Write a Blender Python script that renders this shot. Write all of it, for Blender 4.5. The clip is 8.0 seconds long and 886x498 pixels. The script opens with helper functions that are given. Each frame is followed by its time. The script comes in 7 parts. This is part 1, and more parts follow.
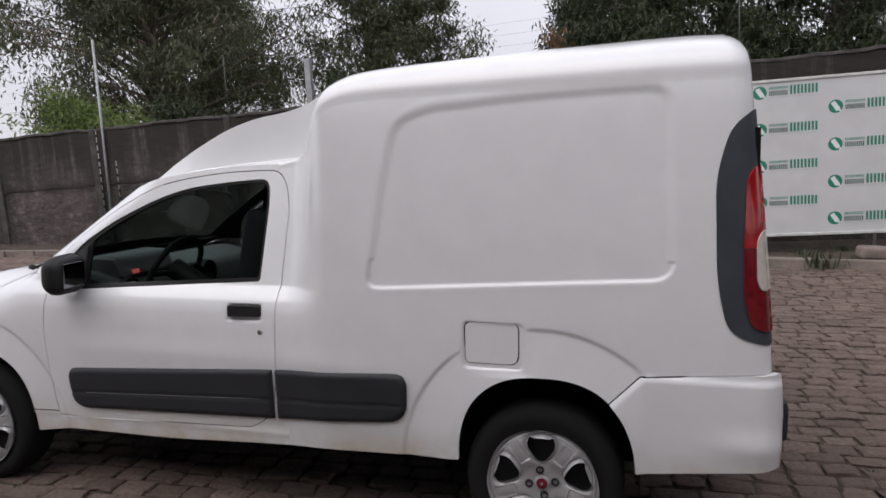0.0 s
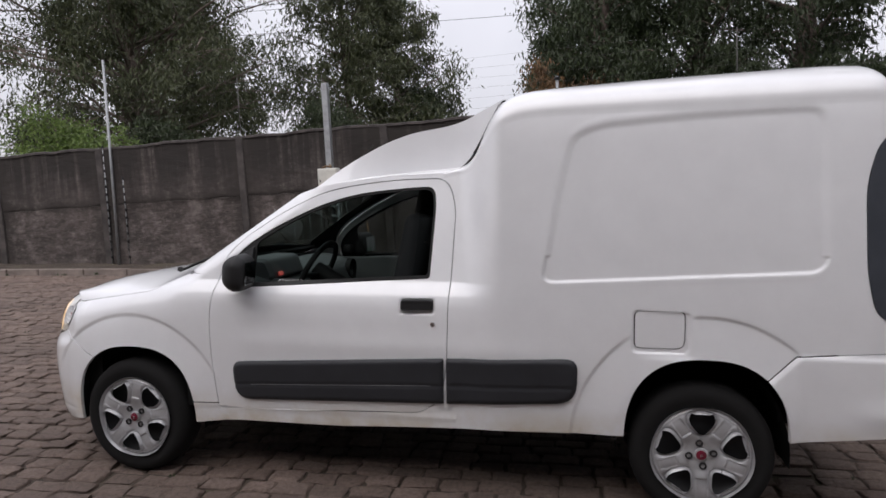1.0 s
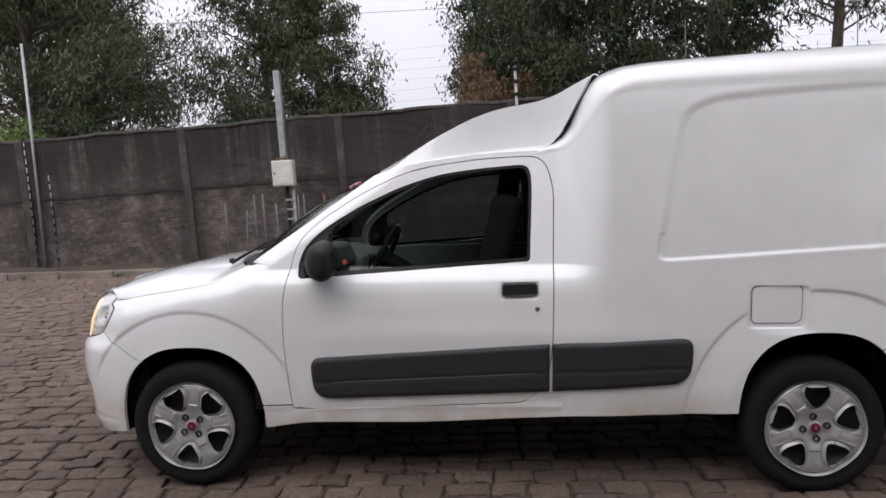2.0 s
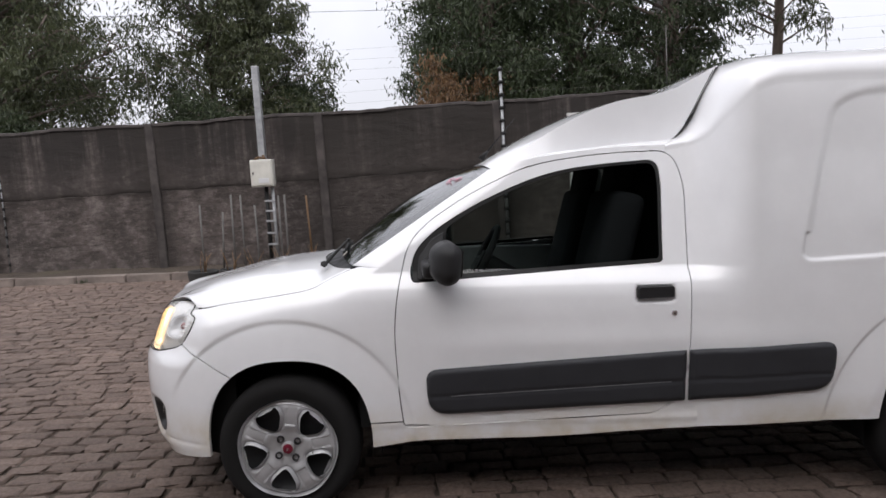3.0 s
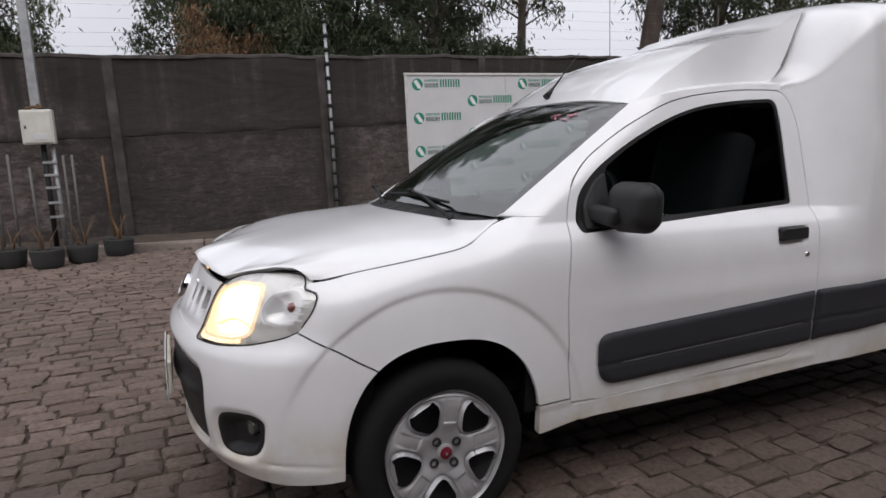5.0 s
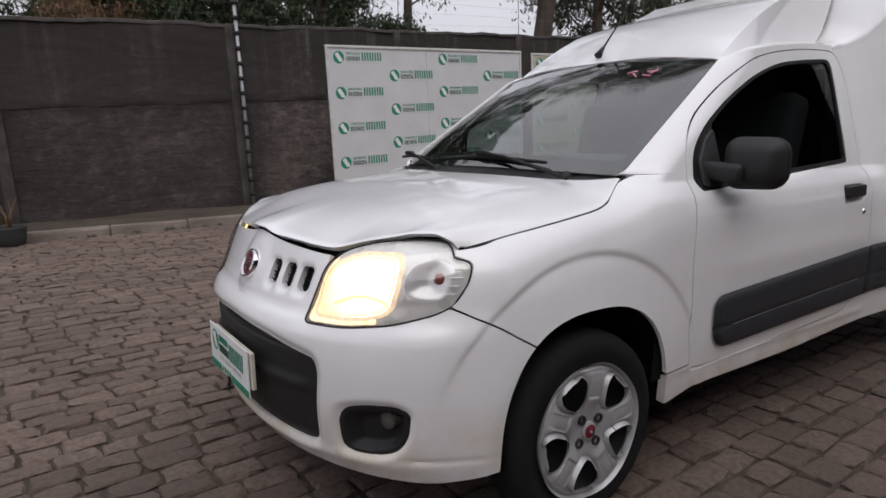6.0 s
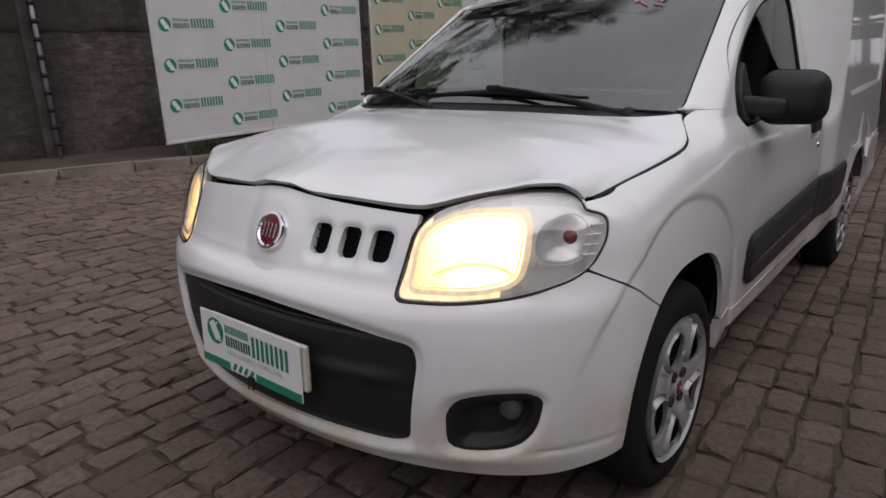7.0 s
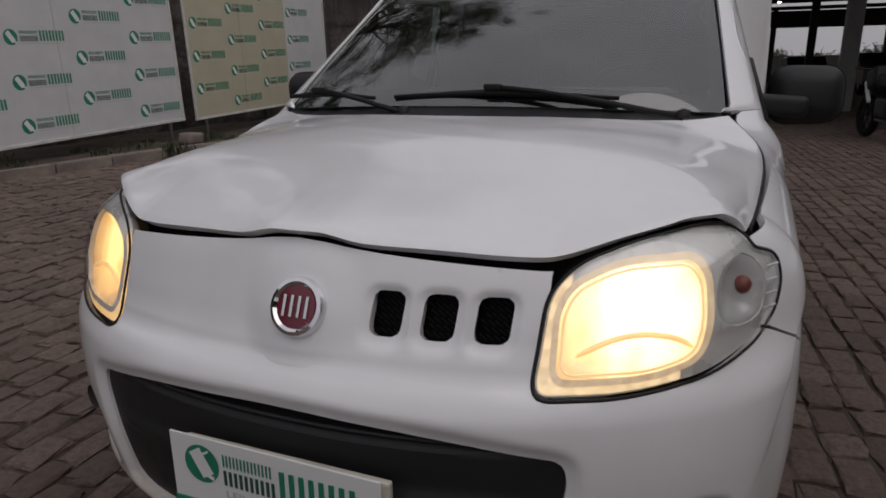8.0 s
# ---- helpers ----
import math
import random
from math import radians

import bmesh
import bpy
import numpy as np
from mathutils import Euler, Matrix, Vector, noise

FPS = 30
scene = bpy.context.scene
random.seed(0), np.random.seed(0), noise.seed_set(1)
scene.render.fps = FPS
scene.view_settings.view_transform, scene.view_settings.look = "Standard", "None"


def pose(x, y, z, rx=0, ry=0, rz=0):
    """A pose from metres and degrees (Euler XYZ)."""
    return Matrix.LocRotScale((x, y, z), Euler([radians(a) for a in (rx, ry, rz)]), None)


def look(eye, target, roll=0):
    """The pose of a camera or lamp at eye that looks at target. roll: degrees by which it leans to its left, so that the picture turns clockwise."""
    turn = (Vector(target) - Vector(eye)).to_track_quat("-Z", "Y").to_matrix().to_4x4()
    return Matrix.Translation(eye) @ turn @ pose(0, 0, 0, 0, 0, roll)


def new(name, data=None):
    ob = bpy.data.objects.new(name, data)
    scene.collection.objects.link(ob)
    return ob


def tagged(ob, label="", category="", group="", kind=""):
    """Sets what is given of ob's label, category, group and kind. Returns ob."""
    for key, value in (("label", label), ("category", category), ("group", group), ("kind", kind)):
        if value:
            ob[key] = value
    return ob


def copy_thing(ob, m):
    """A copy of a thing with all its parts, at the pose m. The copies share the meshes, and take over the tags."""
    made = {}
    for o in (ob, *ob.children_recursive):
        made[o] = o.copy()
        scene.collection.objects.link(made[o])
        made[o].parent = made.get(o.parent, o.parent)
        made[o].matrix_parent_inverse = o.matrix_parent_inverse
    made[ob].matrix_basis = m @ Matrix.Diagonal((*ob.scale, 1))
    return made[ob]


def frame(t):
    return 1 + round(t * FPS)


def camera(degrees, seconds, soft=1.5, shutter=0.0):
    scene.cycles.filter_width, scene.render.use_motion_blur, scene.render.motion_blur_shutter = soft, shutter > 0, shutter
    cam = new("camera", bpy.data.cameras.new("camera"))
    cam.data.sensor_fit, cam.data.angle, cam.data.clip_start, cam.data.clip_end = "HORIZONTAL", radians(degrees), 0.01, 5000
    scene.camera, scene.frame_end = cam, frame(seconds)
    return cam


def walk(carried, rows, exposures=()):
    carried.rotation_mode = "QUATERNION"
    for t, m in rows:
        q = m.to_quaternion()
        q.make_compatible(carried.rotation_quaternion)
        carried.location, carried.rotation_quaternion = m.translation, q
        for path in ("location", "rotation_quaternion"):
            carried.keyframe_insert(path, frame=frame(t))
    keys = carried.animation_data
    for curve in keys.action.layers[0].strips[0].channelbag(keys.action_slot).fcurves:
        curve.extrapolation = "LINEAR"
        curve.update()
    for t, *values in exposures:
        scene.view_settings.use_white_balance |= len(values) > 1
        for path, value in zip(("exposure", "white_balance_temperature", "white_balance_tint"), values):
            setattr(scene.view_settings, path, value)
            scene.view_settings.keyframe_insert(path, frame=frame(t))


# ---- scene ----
cam = camera(68.5, 8.0, 1.6, 0.12)
PATH = [
    (0, (3.036, -2.276, 1.454), (2.473, -0.373, 1.204), -1.7),
    (0.5, (2.731, -2.617, 1.465), (2.236, -0.694, 1.222), -1.5),
    (1, (2.28, -2.796, 1.395), (1.829, -0.855, 1.223), -1.1),
    (2.3, (1.201, -2.732, 1.341), (1.084, -0.746, 1.145), -1.8),
    (2.5, (1.033, -2.656, 1.345), (0.951, -0.667, 1.153), -1.6),
    (3, (0.662, -2.578, 1.332), (0.658, -0.587, 1.145), -1.6),
    (3.5, (0.288, -2.403, 1.3), (0.445, -0.422, 1.07), -1.4),
    (4, (-0.079, -2.23, 1.267), (0.306, -0.282, 1.022), -1.4),
    (4.2, (-0.204, -2.189, 1.259), (0.253, -0.26, 0.991), -1.3),
    (5.3, (-0.971, -1.621, 1.216), (-0.111, 0.163, 0.932), -1.1),
    (5.5, (-1.105, -1.509, 1.204), (-0.197, 0.251, 0.922), -1.2),
    (6, (-1.339, -1.252, 1.152), (-0.244, 0.385, 0.804), -1.1),
    (6.5, (-1.526, -0.895, 1.139), (-0.22, 0.529, 0.623), -1.1),
    (7, (-1.665, -0.528, 1.127), (-0.165, 0.687, 0.606), -0.7),
    (7.5, (-1.657, -0.147, 1.112), (0.025, 0.795, 0.579), -0.7),
    (8, (-1.55, 0.183, 1.128), (0.234, 0.912, 0.595), -0.8),
]
EXPOSURE = [(0.0, 0.2, 6400, 14), (1.0, 0.22, 6400, 14), (2.5, 0.43, 6400, 13), (3.5, 0.39, 6400, 12), (5.5, 0.04, 6420, 13), (7.0, -0.36, 6500, 14), (8.0, -0.90, 6580, 14)]
walk(cam, [(t, look(eye, target, roll)) for t, eye, target, roll in PATH], EXPOSURE)

# ---- world and light: an overcast sky ----
world = bpy.data.worlds.new("overcast_sky")
scene.world = world
world.use_nodes = True
_n, _l = world.node_tree.nodes, world.node_tree.links
_n.clear()
_out = _n.new("ShaderNodeOutputWorld")
_bg = _n.new("ShaderNodeBackground")
_sky = _n.new("ShaderNodeTexSky")
_sky.sky_type = "NISHITA"
_sky.sun_disc = False
_sky.sun_elevation = radians(50)
_sky.sun_rotation = radians(200)
_sky.air_density, _sky.dust_density, _sky.ozone_density = 1.0, 4.0, 1.0
_cl = _n.new("ShaderNodeTexNoise")
_cl.inputs["Scale"].default_value = 2.2
_cl.inputs["Detail"].default_value = 5
_ramp = _n.new("ShaderNodeMapRange")
_ramp.inputs["From Min"].default_value, _ramp.inputs["From Max"].default_value = 0.3, 0.7
_ramp.inputs["To Min"].default_value, _ramp.inputs["To Max"].default_value = 6.4, 8.2
_l.new(_cl.outputs["Fac"], _ramp.inputs["Value"])
_grey = _n.new("ShaderNodeVectorMath")
_grey.operation = "SCALE"
_grey.inputs[0].default_value = (0.985, 0.985, 1.03)
_dir = _n.new("ShaderNodeTexCoord")
_up = _n.new("ShaderNodeSeparateXYZ")
_l.new(_dir.outputs["Generated"], _up.inputs["Vector"])
_dome = _n.new("ShaderNodeMapRange")
_dome.inputs["From Min"].default_value, _dome.inputs["From Max"].default_value = 0.0, 1.0
_dome.inputs["To Min"].default_value, _dome.inputs["To Max"].default_value = 0.70, 1.22
_l.new(_up.outputs["Z"], _dome.inputs["Value"])
_tone = _n.new("ShaderNodeMath")
_tone.operation = "MULTIPLY"
_l.new(_ramp.outputs["Result"], _tone.inputs[0])
_l.new(_dome.outputs["Result"], _tone.inputs[1])
_l.new(_tone.outputs["Value"], _grey.inputs["Scale"])
_mix = _n.new("ShaderNodeMix")
_mix.data_type = "RGBA"
_mix.inputs["Factor"].default_value = 0.88
_l.new(_sky.outputs["Color"], _mix.inputs["A"])
_l.new(_grey.outputs["Vector"], _mix.inputs["B"])
_l.new(_mix.outputs["Result"], _bg.inputs["Color"])
_bg.inputs["Strength"].default_value = 0.13
_l.new(_bg.outputs["Background"], _out.inputs["Surface"])

_sun = bpy.data.lights.new("sun", "SUN")
_sun.energy, _sun.angle, _sun.color = 1.25, radians(70), (1.0, 0.97, 0.93)
new("sun", _sun).matrix_world = look((0, 0, 30), (8, 22, 0))

# ---- materials ----
class Nodes:
    """Small helper around one node material."""
    def __init__(self, name):
        self.mat = bpy.data.materials.new(name)
        self.mat.use_nodes = True
        self.t = self.mat.node_tree
        self.b = self.t.nodes["Principled BSDF"]
        self.co = None

    def put(self, kind, **values):
        node = self.t.nodes.new("ShaderNode" + kind)
        for key, value in values.items():
            node.inputs[key.replace("_", " ")].default_value = value
        return node

    def link(self, a, b):
        self.t.links.new(a, b)

    def coords(self, which="Object"):
        if self.co is None:
            self.co = self.t.nodes.new("ShaderNodeTexCoord")
        return self.co.outputs[which]

    def noise(self, scale, detail=4.0, rough=0.55, stretch=None, which="Object"):
        n = self.put("TexNoise", Scale=scale, Detail=detail, Roughness=rough)
        src = self.coords(which)
        if stretch:
            m = self.put("Mapping")
            m.inputs["Scale"].default_value = stretch
            self.link(src, m.inputs["Vector"])
            src = m.outputs["Vector"]
        self.link(src, n.inputs["Vector"])
        return n.outputs["Fac"]

    def ramp(self, fac, *stops):
        r = self.t.nodes.new("ShaderNodeValToRGB")
        e = r.color_ramp.elements
        while len(e) < len(stops):
            e.new(0.5)
        for el, (p, c) in zip(e, stops):
            el.position, el.color = p, (*c, 1)
        self.link(fac, r.inputs["Fac"])
        return r.outputs["Color"]

    def mix(self, fac, a, b, mode="MIX"):
        m = self.t.nodes.new("ShaderNodeMix")
        m.data_type, m.blend_type = "RGBA", mode
        for sock, val in (("Factor", fac), ("A", a), ("B", b)):
            if isinstance(val, (int, float)):
                m.inputs[sock].default_value = val
            elif isinstance(val, tuple):
                m.inputs[sock].default_value = (*val, 1)
            else:
                self.link(val, m.inputs[sock])
        return m.outputs["Result"]

    def scale(self, fac, lo, hi, a=0.0, b=1.0):
        m = self.put("MapRange", From_Min=lo, From_Max=hi, To_Min=a, To_Max=b)
        self.link(fac, m.inputs["Value"])
        return m.outputs["Result"]

    def bump(self, fac, strength, distance):
        b = self.put("Bump", Strength=strength, Distance=distance)
        self.link(fac, b.inputs["Height"])
        self.link(b.outputs["Normal"], self.b.inputs["Normal"])

    def set(self, **values):
        for key, value in values.items():
            sock = self.b.inputs[key.replace("_", " ")]
            if isinstance(value, tuple) and len(value) == 3:
                sock.default_value = (*value, 1)
            elif isinstance(value, (int, float, tuple)):
                sock.default_value = value
            else:
                self.link(value, sock)
        return self.mat


def simple(name, colour, rough=0.5, metal=0.0, vary=0.12, scale=9.0, bump=0.0, coat=0.0, spec=0.5):
    n = Nodes(name)
    fac = n.noise(scale, 5)
    lo = tuple(c * (1 - vary) for c in colour)
    hi = tuple(min(1, c * (1 + vary)) for c in colour)
    if bump:
        n.bump(n.noise(scale * 22, 4), bump, 0.004)
    return n.set(Base_Color=n.ramp(fac, (0.3, lo), (0.7, hi)), Roughness=n.scale(fac, 0.2, 0.8, rough * 0.85, min(1, rough * 1.15)),
                 Metallic=metal, Coat_Weight=coat, Specular_IOR_Level=spec)


def paint_material():
    """White car paint with dust near the sills and a thin clear coat."""
    n = Nodes("white_car_paint")
    dust = n.noise(7, 6, 0.6)
    low = n.noise(3.2, 6, 0.65)
    sep = n.put("SeparateXYZ")
    n.link(n.coords("Object"), sep.inputs["Vector"])
    height = n.scale(sep.outputs["Z"], 0.29, 0.47, 1.0, 0.0)
    spots = n.scale(low, 0.36, 0.62, 0.05, 0.95)
    m = n.put("Math")
    m.operation = "MULTIPLY"
    n.link(height, m.inputs[0])
    n.link(spots, m.inputs[1])
    base = n.ramp(dust, (0.3, (0.78, 0.785, 0.80)), (0.7, (0.82, 0.825, 0.84)))
    col = n.mix(m.outputs["Value"], base, (0.55, 0.47, 0.33))
    return n.set(Base_Color=col, Roughness=n.scale(dust, 0.3, 0.7, 0.30, 0.40), Coat_Weight=1.0, Coat_Roughness=0.03)


def glass_material(name, colour, mixfac=0.0, rough=0.0):
    """Thin glass: clear, with a true mirror reflection at grazing angles."""
    mat = bpy.data.materials.new(name)
    mat.use_nodes = True
    t = mat.node_tree
    t.nodes.clear()
    out = t.nodes.new("ShaderNodeOutputMaterial")
    clear = t.nodes.new("ShaderNodeBsdfTransparent")
    clear.inputs["Color"].default_value = (*colour, 1)
    gloss = t.nodes.new("ShaderNodeBsdfGlossy")
    gloss.inputs["Roughness"].default_value = rough
    facing = t.nodes.new("ShaderNodeLayerWeight")
    facing.inputs["Blend"].default_value = 0.5
    power = t.nodes.new("ShaderNodeMath")
    power.operation = "POWER"
    power.inputs[1].default_value = 4.5
    t.links.new(facing.outputs["Facing"], power.inputs[0])
    m = t.nodes.new("ShaderNodeMath")
    m.operation = "MULTIPLY_ADD"
    m.inputs[1].default_value, m.inputs[2].default_value = 0.9, 0.06 + mixfac
    m.use_clamp = True
    mx = t.nodes.new("ShaderNodeMixShader")
    t.links.new(power.outputs["Value"], m.inputs[0])
    t.links.new(m.outputs["Value"], mx.inputs["Fac"])
    t.links.new(clear.outputs[0], mx.inputs[1])
    t.links.new(gloss.outputs[0], mx.inputs[2])
    t.links.new(mx.outputs[0], out.inputs["Surface"])
    return mat


def glow_material(name, colour, strength, vary=0.0, scale=8.0):
    n = Nodes(name)
    n.set(Base_Color=(0.7, 0.6, 0.45), Roughness=0.3, Emission_Strength=strength)
    if vary:
        f = n.noise(scale, 3)
        dim = tuple(c * (1 - vary) for c in colour)
        n.set(Emission_Color=n.ramp(f, (0.35, dim), (0.62, colour)))
    else:
        n.set(Emission_Color=colour)
    return n.mat


PAINT = paint_material()
BLACK_TRIM = simple("black_textured_plastic", (0.016, 0.016, 0.017), 0.55, bump=0.15, scale=14, spec=0.35)
GREY_TRIM = simple("dark_grey_moulding_plastic", (0.026, 0.027, 0.031), 0.55, bump=0.12, scale=12, spec=0.35)
LAMP_GREY = simple("blue_grey_lamp_surround", (0.05, 0.056, 0.068), 0.45, bump=0.08, scale=12, spec=0.35)
SEAL = simple("black_rubber_seal", (0.012, 0.012, 0.012), 0.6, spec=0.3)
# black of the underbody, also used for the shade in gaps and hollows
DARK = simple("underbody_and_gap_black", (0.010, 0.010, 0.010), 0.85, spec=0.1)
TYRE = simple("tyre_rubber", (0.014, 0.0136, 0.0136), 0.88, bump=0.25, scale=10, spec=0.15)
RIM = simple("silver_hubcap_paint", (0.42, 0.42, 0.43), 0.42, metal=0.35, vary=0.12, scale=16)
FOG_GLASS = simple("dark_fog_lamp_glass", (0.10, 0.10, 0.095), 0.15, metal=0.4, vary=0.3, scale=30)
STEEL = simple("dark_wheel_steel", (0.03, 0.03, 0.032), 0.5, metal=0.4)
# mirror coloured dark in place of the dark reflection it would show
MIRROR_GLASS = simple("darkened_mirror_glass", (0.20, 0.21, 0.22), 0.12, metal=1.0, vary=0.1)
GAUGE_RED = glow_material("red_gauge_light", (1.0, 0.03, 0.03), 0.35, 0.4, 60.0)
CHROME = simple("chrome", (0.8, 0.8, 0.82), 0.08, metal=1.0, vary=0.02)
CAB_GREY = simple("interior_grey_plastic", (0.15, 0.16, 0.165), 0.6, bump=0.1)
SEAT_CLOTH = simple("dark_seat_cloth", (0.020, 0.021, 0.024), 0.9, bump=0.3, scale=20, spec=0.2)
RED_LENS = simple("red_lens_plastic", (0.36, 0.012, 0.014), 0.12, vary=0.25, scale=30, coat=0.6)
DARK_RED = simple("dark_red_lens_plastic", (0.16, 0.006, 0.010), 0.15, vary=0.3, scale=30, coat=0.6)
GALV_LINE = simple("dull_grey_line", (0.17, 0.17, 0.175), 0.6)
BULB_RED = simple("faded_red_bulb", (0.22, 0.065, 0.055), 0.4, vary=0.2, scale=30)
CLEAR_LENS = simple("milky_lens_plastic", (0.62, 0.58, 0.52), 0.2, vary=0.1, scale=40, coat=0.5)
LAMP_SILVER = simple("lamp_bowl_silver", (0.70, 0.70, 0.70), 0.25, metal=0.35, vary=0.1)
LAMP_GLASS = glass_material("lamp_cover_glass", (0.97, 0.97, 0.97), 0.04, 0.02)
SIDE_GLASS = glass_material("tinted_side_glass", (0.56, 0.60, 0.58), -0.015)
SCREEN_GLASS = glass_material("windscreen_glass", (0.38, 0.47, 0.45), 0.145)
def lit_lens_material(name, centre, hot, warm, edge, top):
    """A headlamp lens lit from behind: brightest round the bulb, amber towards its rim, with faint flutes."""
    n = Nodes(name)
    d = n.put("VectorMath")
    d.operation = "DISTANCE"
    d.inputs[1].default_value = centre
    n.link(n.coords("Object"), d.inputs[0])
    flute = n.noise(26, 3, 0.5, (1, 1, 0.5))
    add = n.put("Math")
    add.operation = "MULTIPLY_ADD"
    add.inputs[1].default_value = 0.07
    n.link(flute, add.inputs[0])
    n.link(d.outputs["Value"], add.inputs[2])
    fac = n.scale(add.outputs[0], 0.070, 0.190)
    col = n.ramp(fac, (0.0, hot), (0.5, warm), (1.0, edge))
    return n.set(Base_Color=(0.75, 0.66, 0.5), Roughness=0.25, Emission_Color=col, Emission_Strength=n.scale(fac, 0.0, 1.0, top, top * 0.18))


LAMP_LIT = lit_lens_material("lit_headlamp_lens", (-0.56, 0.258, 0.775), (1.0, 0.86, 0.56), (1.0, 0.74, 0.34), (0.98, 0.56, 0.18), 5.2)
LAMP_DIM = lit_lens_material("amber_headlamp_lens", (-0.56, 1.33, 0.78), (1.0, 0.66, 0.22), (1.0, 0.52, 0.12), (0.9, 0.42, 0.08), 3.0)
# bulb light on the lens ridge, skirt, rim and reflector, put in as glow
LENS_EDGE = glow_material("amber_lens_edge", (1.0, 0.60, 0.24), 1.3)
LENS_SKIRT = glow_material("bright_lens_skirt", (1.0, 0.72, 0.36), 1.7, 0.45, 60.0)
LENS_RIM = glow_material("lit_lens_rim", (1.0, 0.72, 0.42), 0.75, 0.4, 90.0)
LENS_ARC = glow_material("amber_lens_glow", (1.0, 0.56, 0.16), 1.5, 0.3, 40.0)
LAMP_BEZEL = simple("milky_silver_lamp_bezel", (0.74, 0.74, 0.72), 0.28, metal=0.15, vary=0.12, scale=14, coat=0.4)
PLATE_WHITE = simple("white_plate_film", (0.74, 0.75, 0.75), 0.4, vary=0.03)
SIGN_GREEN = simple("sign_green", (0.012, 0.20, 0.12), 0.5, vary=0.12, scale=30)
SIGN_DARK = simple("sign_dark_green", (0.02, 0.075, 0.05), 0.5, vary=0.1)
SIGN_GREY = simple("sign_pale_grey", (0.46, 0.48, 0.48), 0.5, vary=0.05)
EMBLEM_RED = simple("badge_dark_red", (0.15, 0.011, 0.028), 0.25, coat=0.5)
STICKER_PINK = simple("pink_marker", (0.70, 0.30, 0.38), 0.6)

# ---- mesh tools ----
def link_mesh(name, me, material, parent=None, label="", smooth=True):
    ob = new(name, me)
    if material:
        me.materials.append(material)
    if smooth:
        me.polygons.foreach_set("use_smooth", [True] * len(me.polygons))
        me.set_sharp_from_angle(angle=radians(38))
    if parent:
        ob.parent = parent
    if label:
        tagged(ob, label)
    return ob


def part(name, bm, material, parent=None, label="", smooth=False):
    me = bpy.data.meshes.new(name)
    bm.to_mesh(me)
    bm.free()
    return link_mesh(name, me, material, parent, label, smooth)


def from_lists(name, verts, faces, material, parent=None, label="", smooth=False):
    me = bpy.data.meshes.new(name)
    me.from_pydata([tuple(map(float, v)) for v in verts], [], faces)
    me.update()
    return link_mesh(name, me, material, parent, label, smooth)


def add_box(bm, centre, size, bevel=0.0, turn=None, segments=2):
    m = Matrix.Translation(centre) @ (turn or Matrix()) @ Matrix.Diagonal((*size, 1))
    vs = bmesh.ops.create_cube(bm, size=1, matrix=m)["verts"]
    if bevel:
        es = list({e for v in vs for e in v.link_edges})
        bmesh.ops.bevel(bm, geom=es, offset=bevel, segments=segments, affect="EDGES", profile=0.6)
    return bm


def box(centre, size, bevel=0.0, turn=None, segments=2):
    return add_box(bmesh.new(), centre, size, bevel, turn, segments)


def add_tube(bm, points, radii, sides=10, caps=True):
    """A round tube along points; radii is one number or one for each point."""
    pts = [Vector(p) for p in points]
    if not isinstance(radii, (list, tuple)):
        radii = [radii] * len(pts)
    rings, side = [], None
    for i, p in enumerate(pts):
        d = (pts[min(i + 1, len(pts) - 1)] - pts[max(i - 1, 0)]).normalized()
        if side is None:
            side = d.orthogonal().normalized()
        side = (side - d * side.dot(d)).normalized()
        up = d.cross(side)
        rings.append([bm.verts.new(p + radii[i] * (math.cos(a) * side + math.sin(a) * up))
                      for a in (2 * math.pi * k / sides for k in range(sides))])
    for a, b in zip(rings, rings[1:]):
        for k in range(sides):
            f = bm.faces.new((a[k], a[(k + 1) % sides], b[(k + 1) % sides], b[k]))
            f.smooth = True
    if caps:
        bm.faces.new(rings[0][::-1])
        bm.faces.new(rings[-1])
    return bm


def tube(points, radii, sides=10):
    return add_tube(bmesh.new(), points, radii, sides)


def lathe(profile, sides=48, axis="y"):
    """Turn (radius, along) pairs round the y axis."""
    bm = bmesh.new()
    rings = []
    for r, a in profile:
        rings.append([bm.verts.new((r * math.cos(t), a, r * math.sin(t))) for t in (2 * math.pi * k / sides for k in range(sides))])
    for a, b in zip(rings, rings[1:]):
        for k in range(sides):
            bm.faces.new((a[k], b[k], b[(k + 1) % sides], a[(k + 1) % sides])).smooth = True
    return bm


def rounded(points, radius, steps=5):
    """The corners of a closed outline, rounded; radius is one number or one for each corner."""
    n = len(points)
    radii = radius if isinstance(radius, (list, tuple)) else [radius] * n
    out = []
    for i in range(n):
        p, a, b = Vector(points[i]), Vector(points[i - 1]), Vector(points[(i + 1) % n])
        da, db = a - p, b - p
        r = min(radii[i], da.length * 0.48, db.length * 0.48)
        s, e = p + da.normalized() * r, p + db.normalized() * r
        for k in range(steps + 1):
            t = k / steps
            out.append(tuple((1 - t) ** 2 * s + 2 * t * (1 - t) * p + t ** 2 * e))
    return out


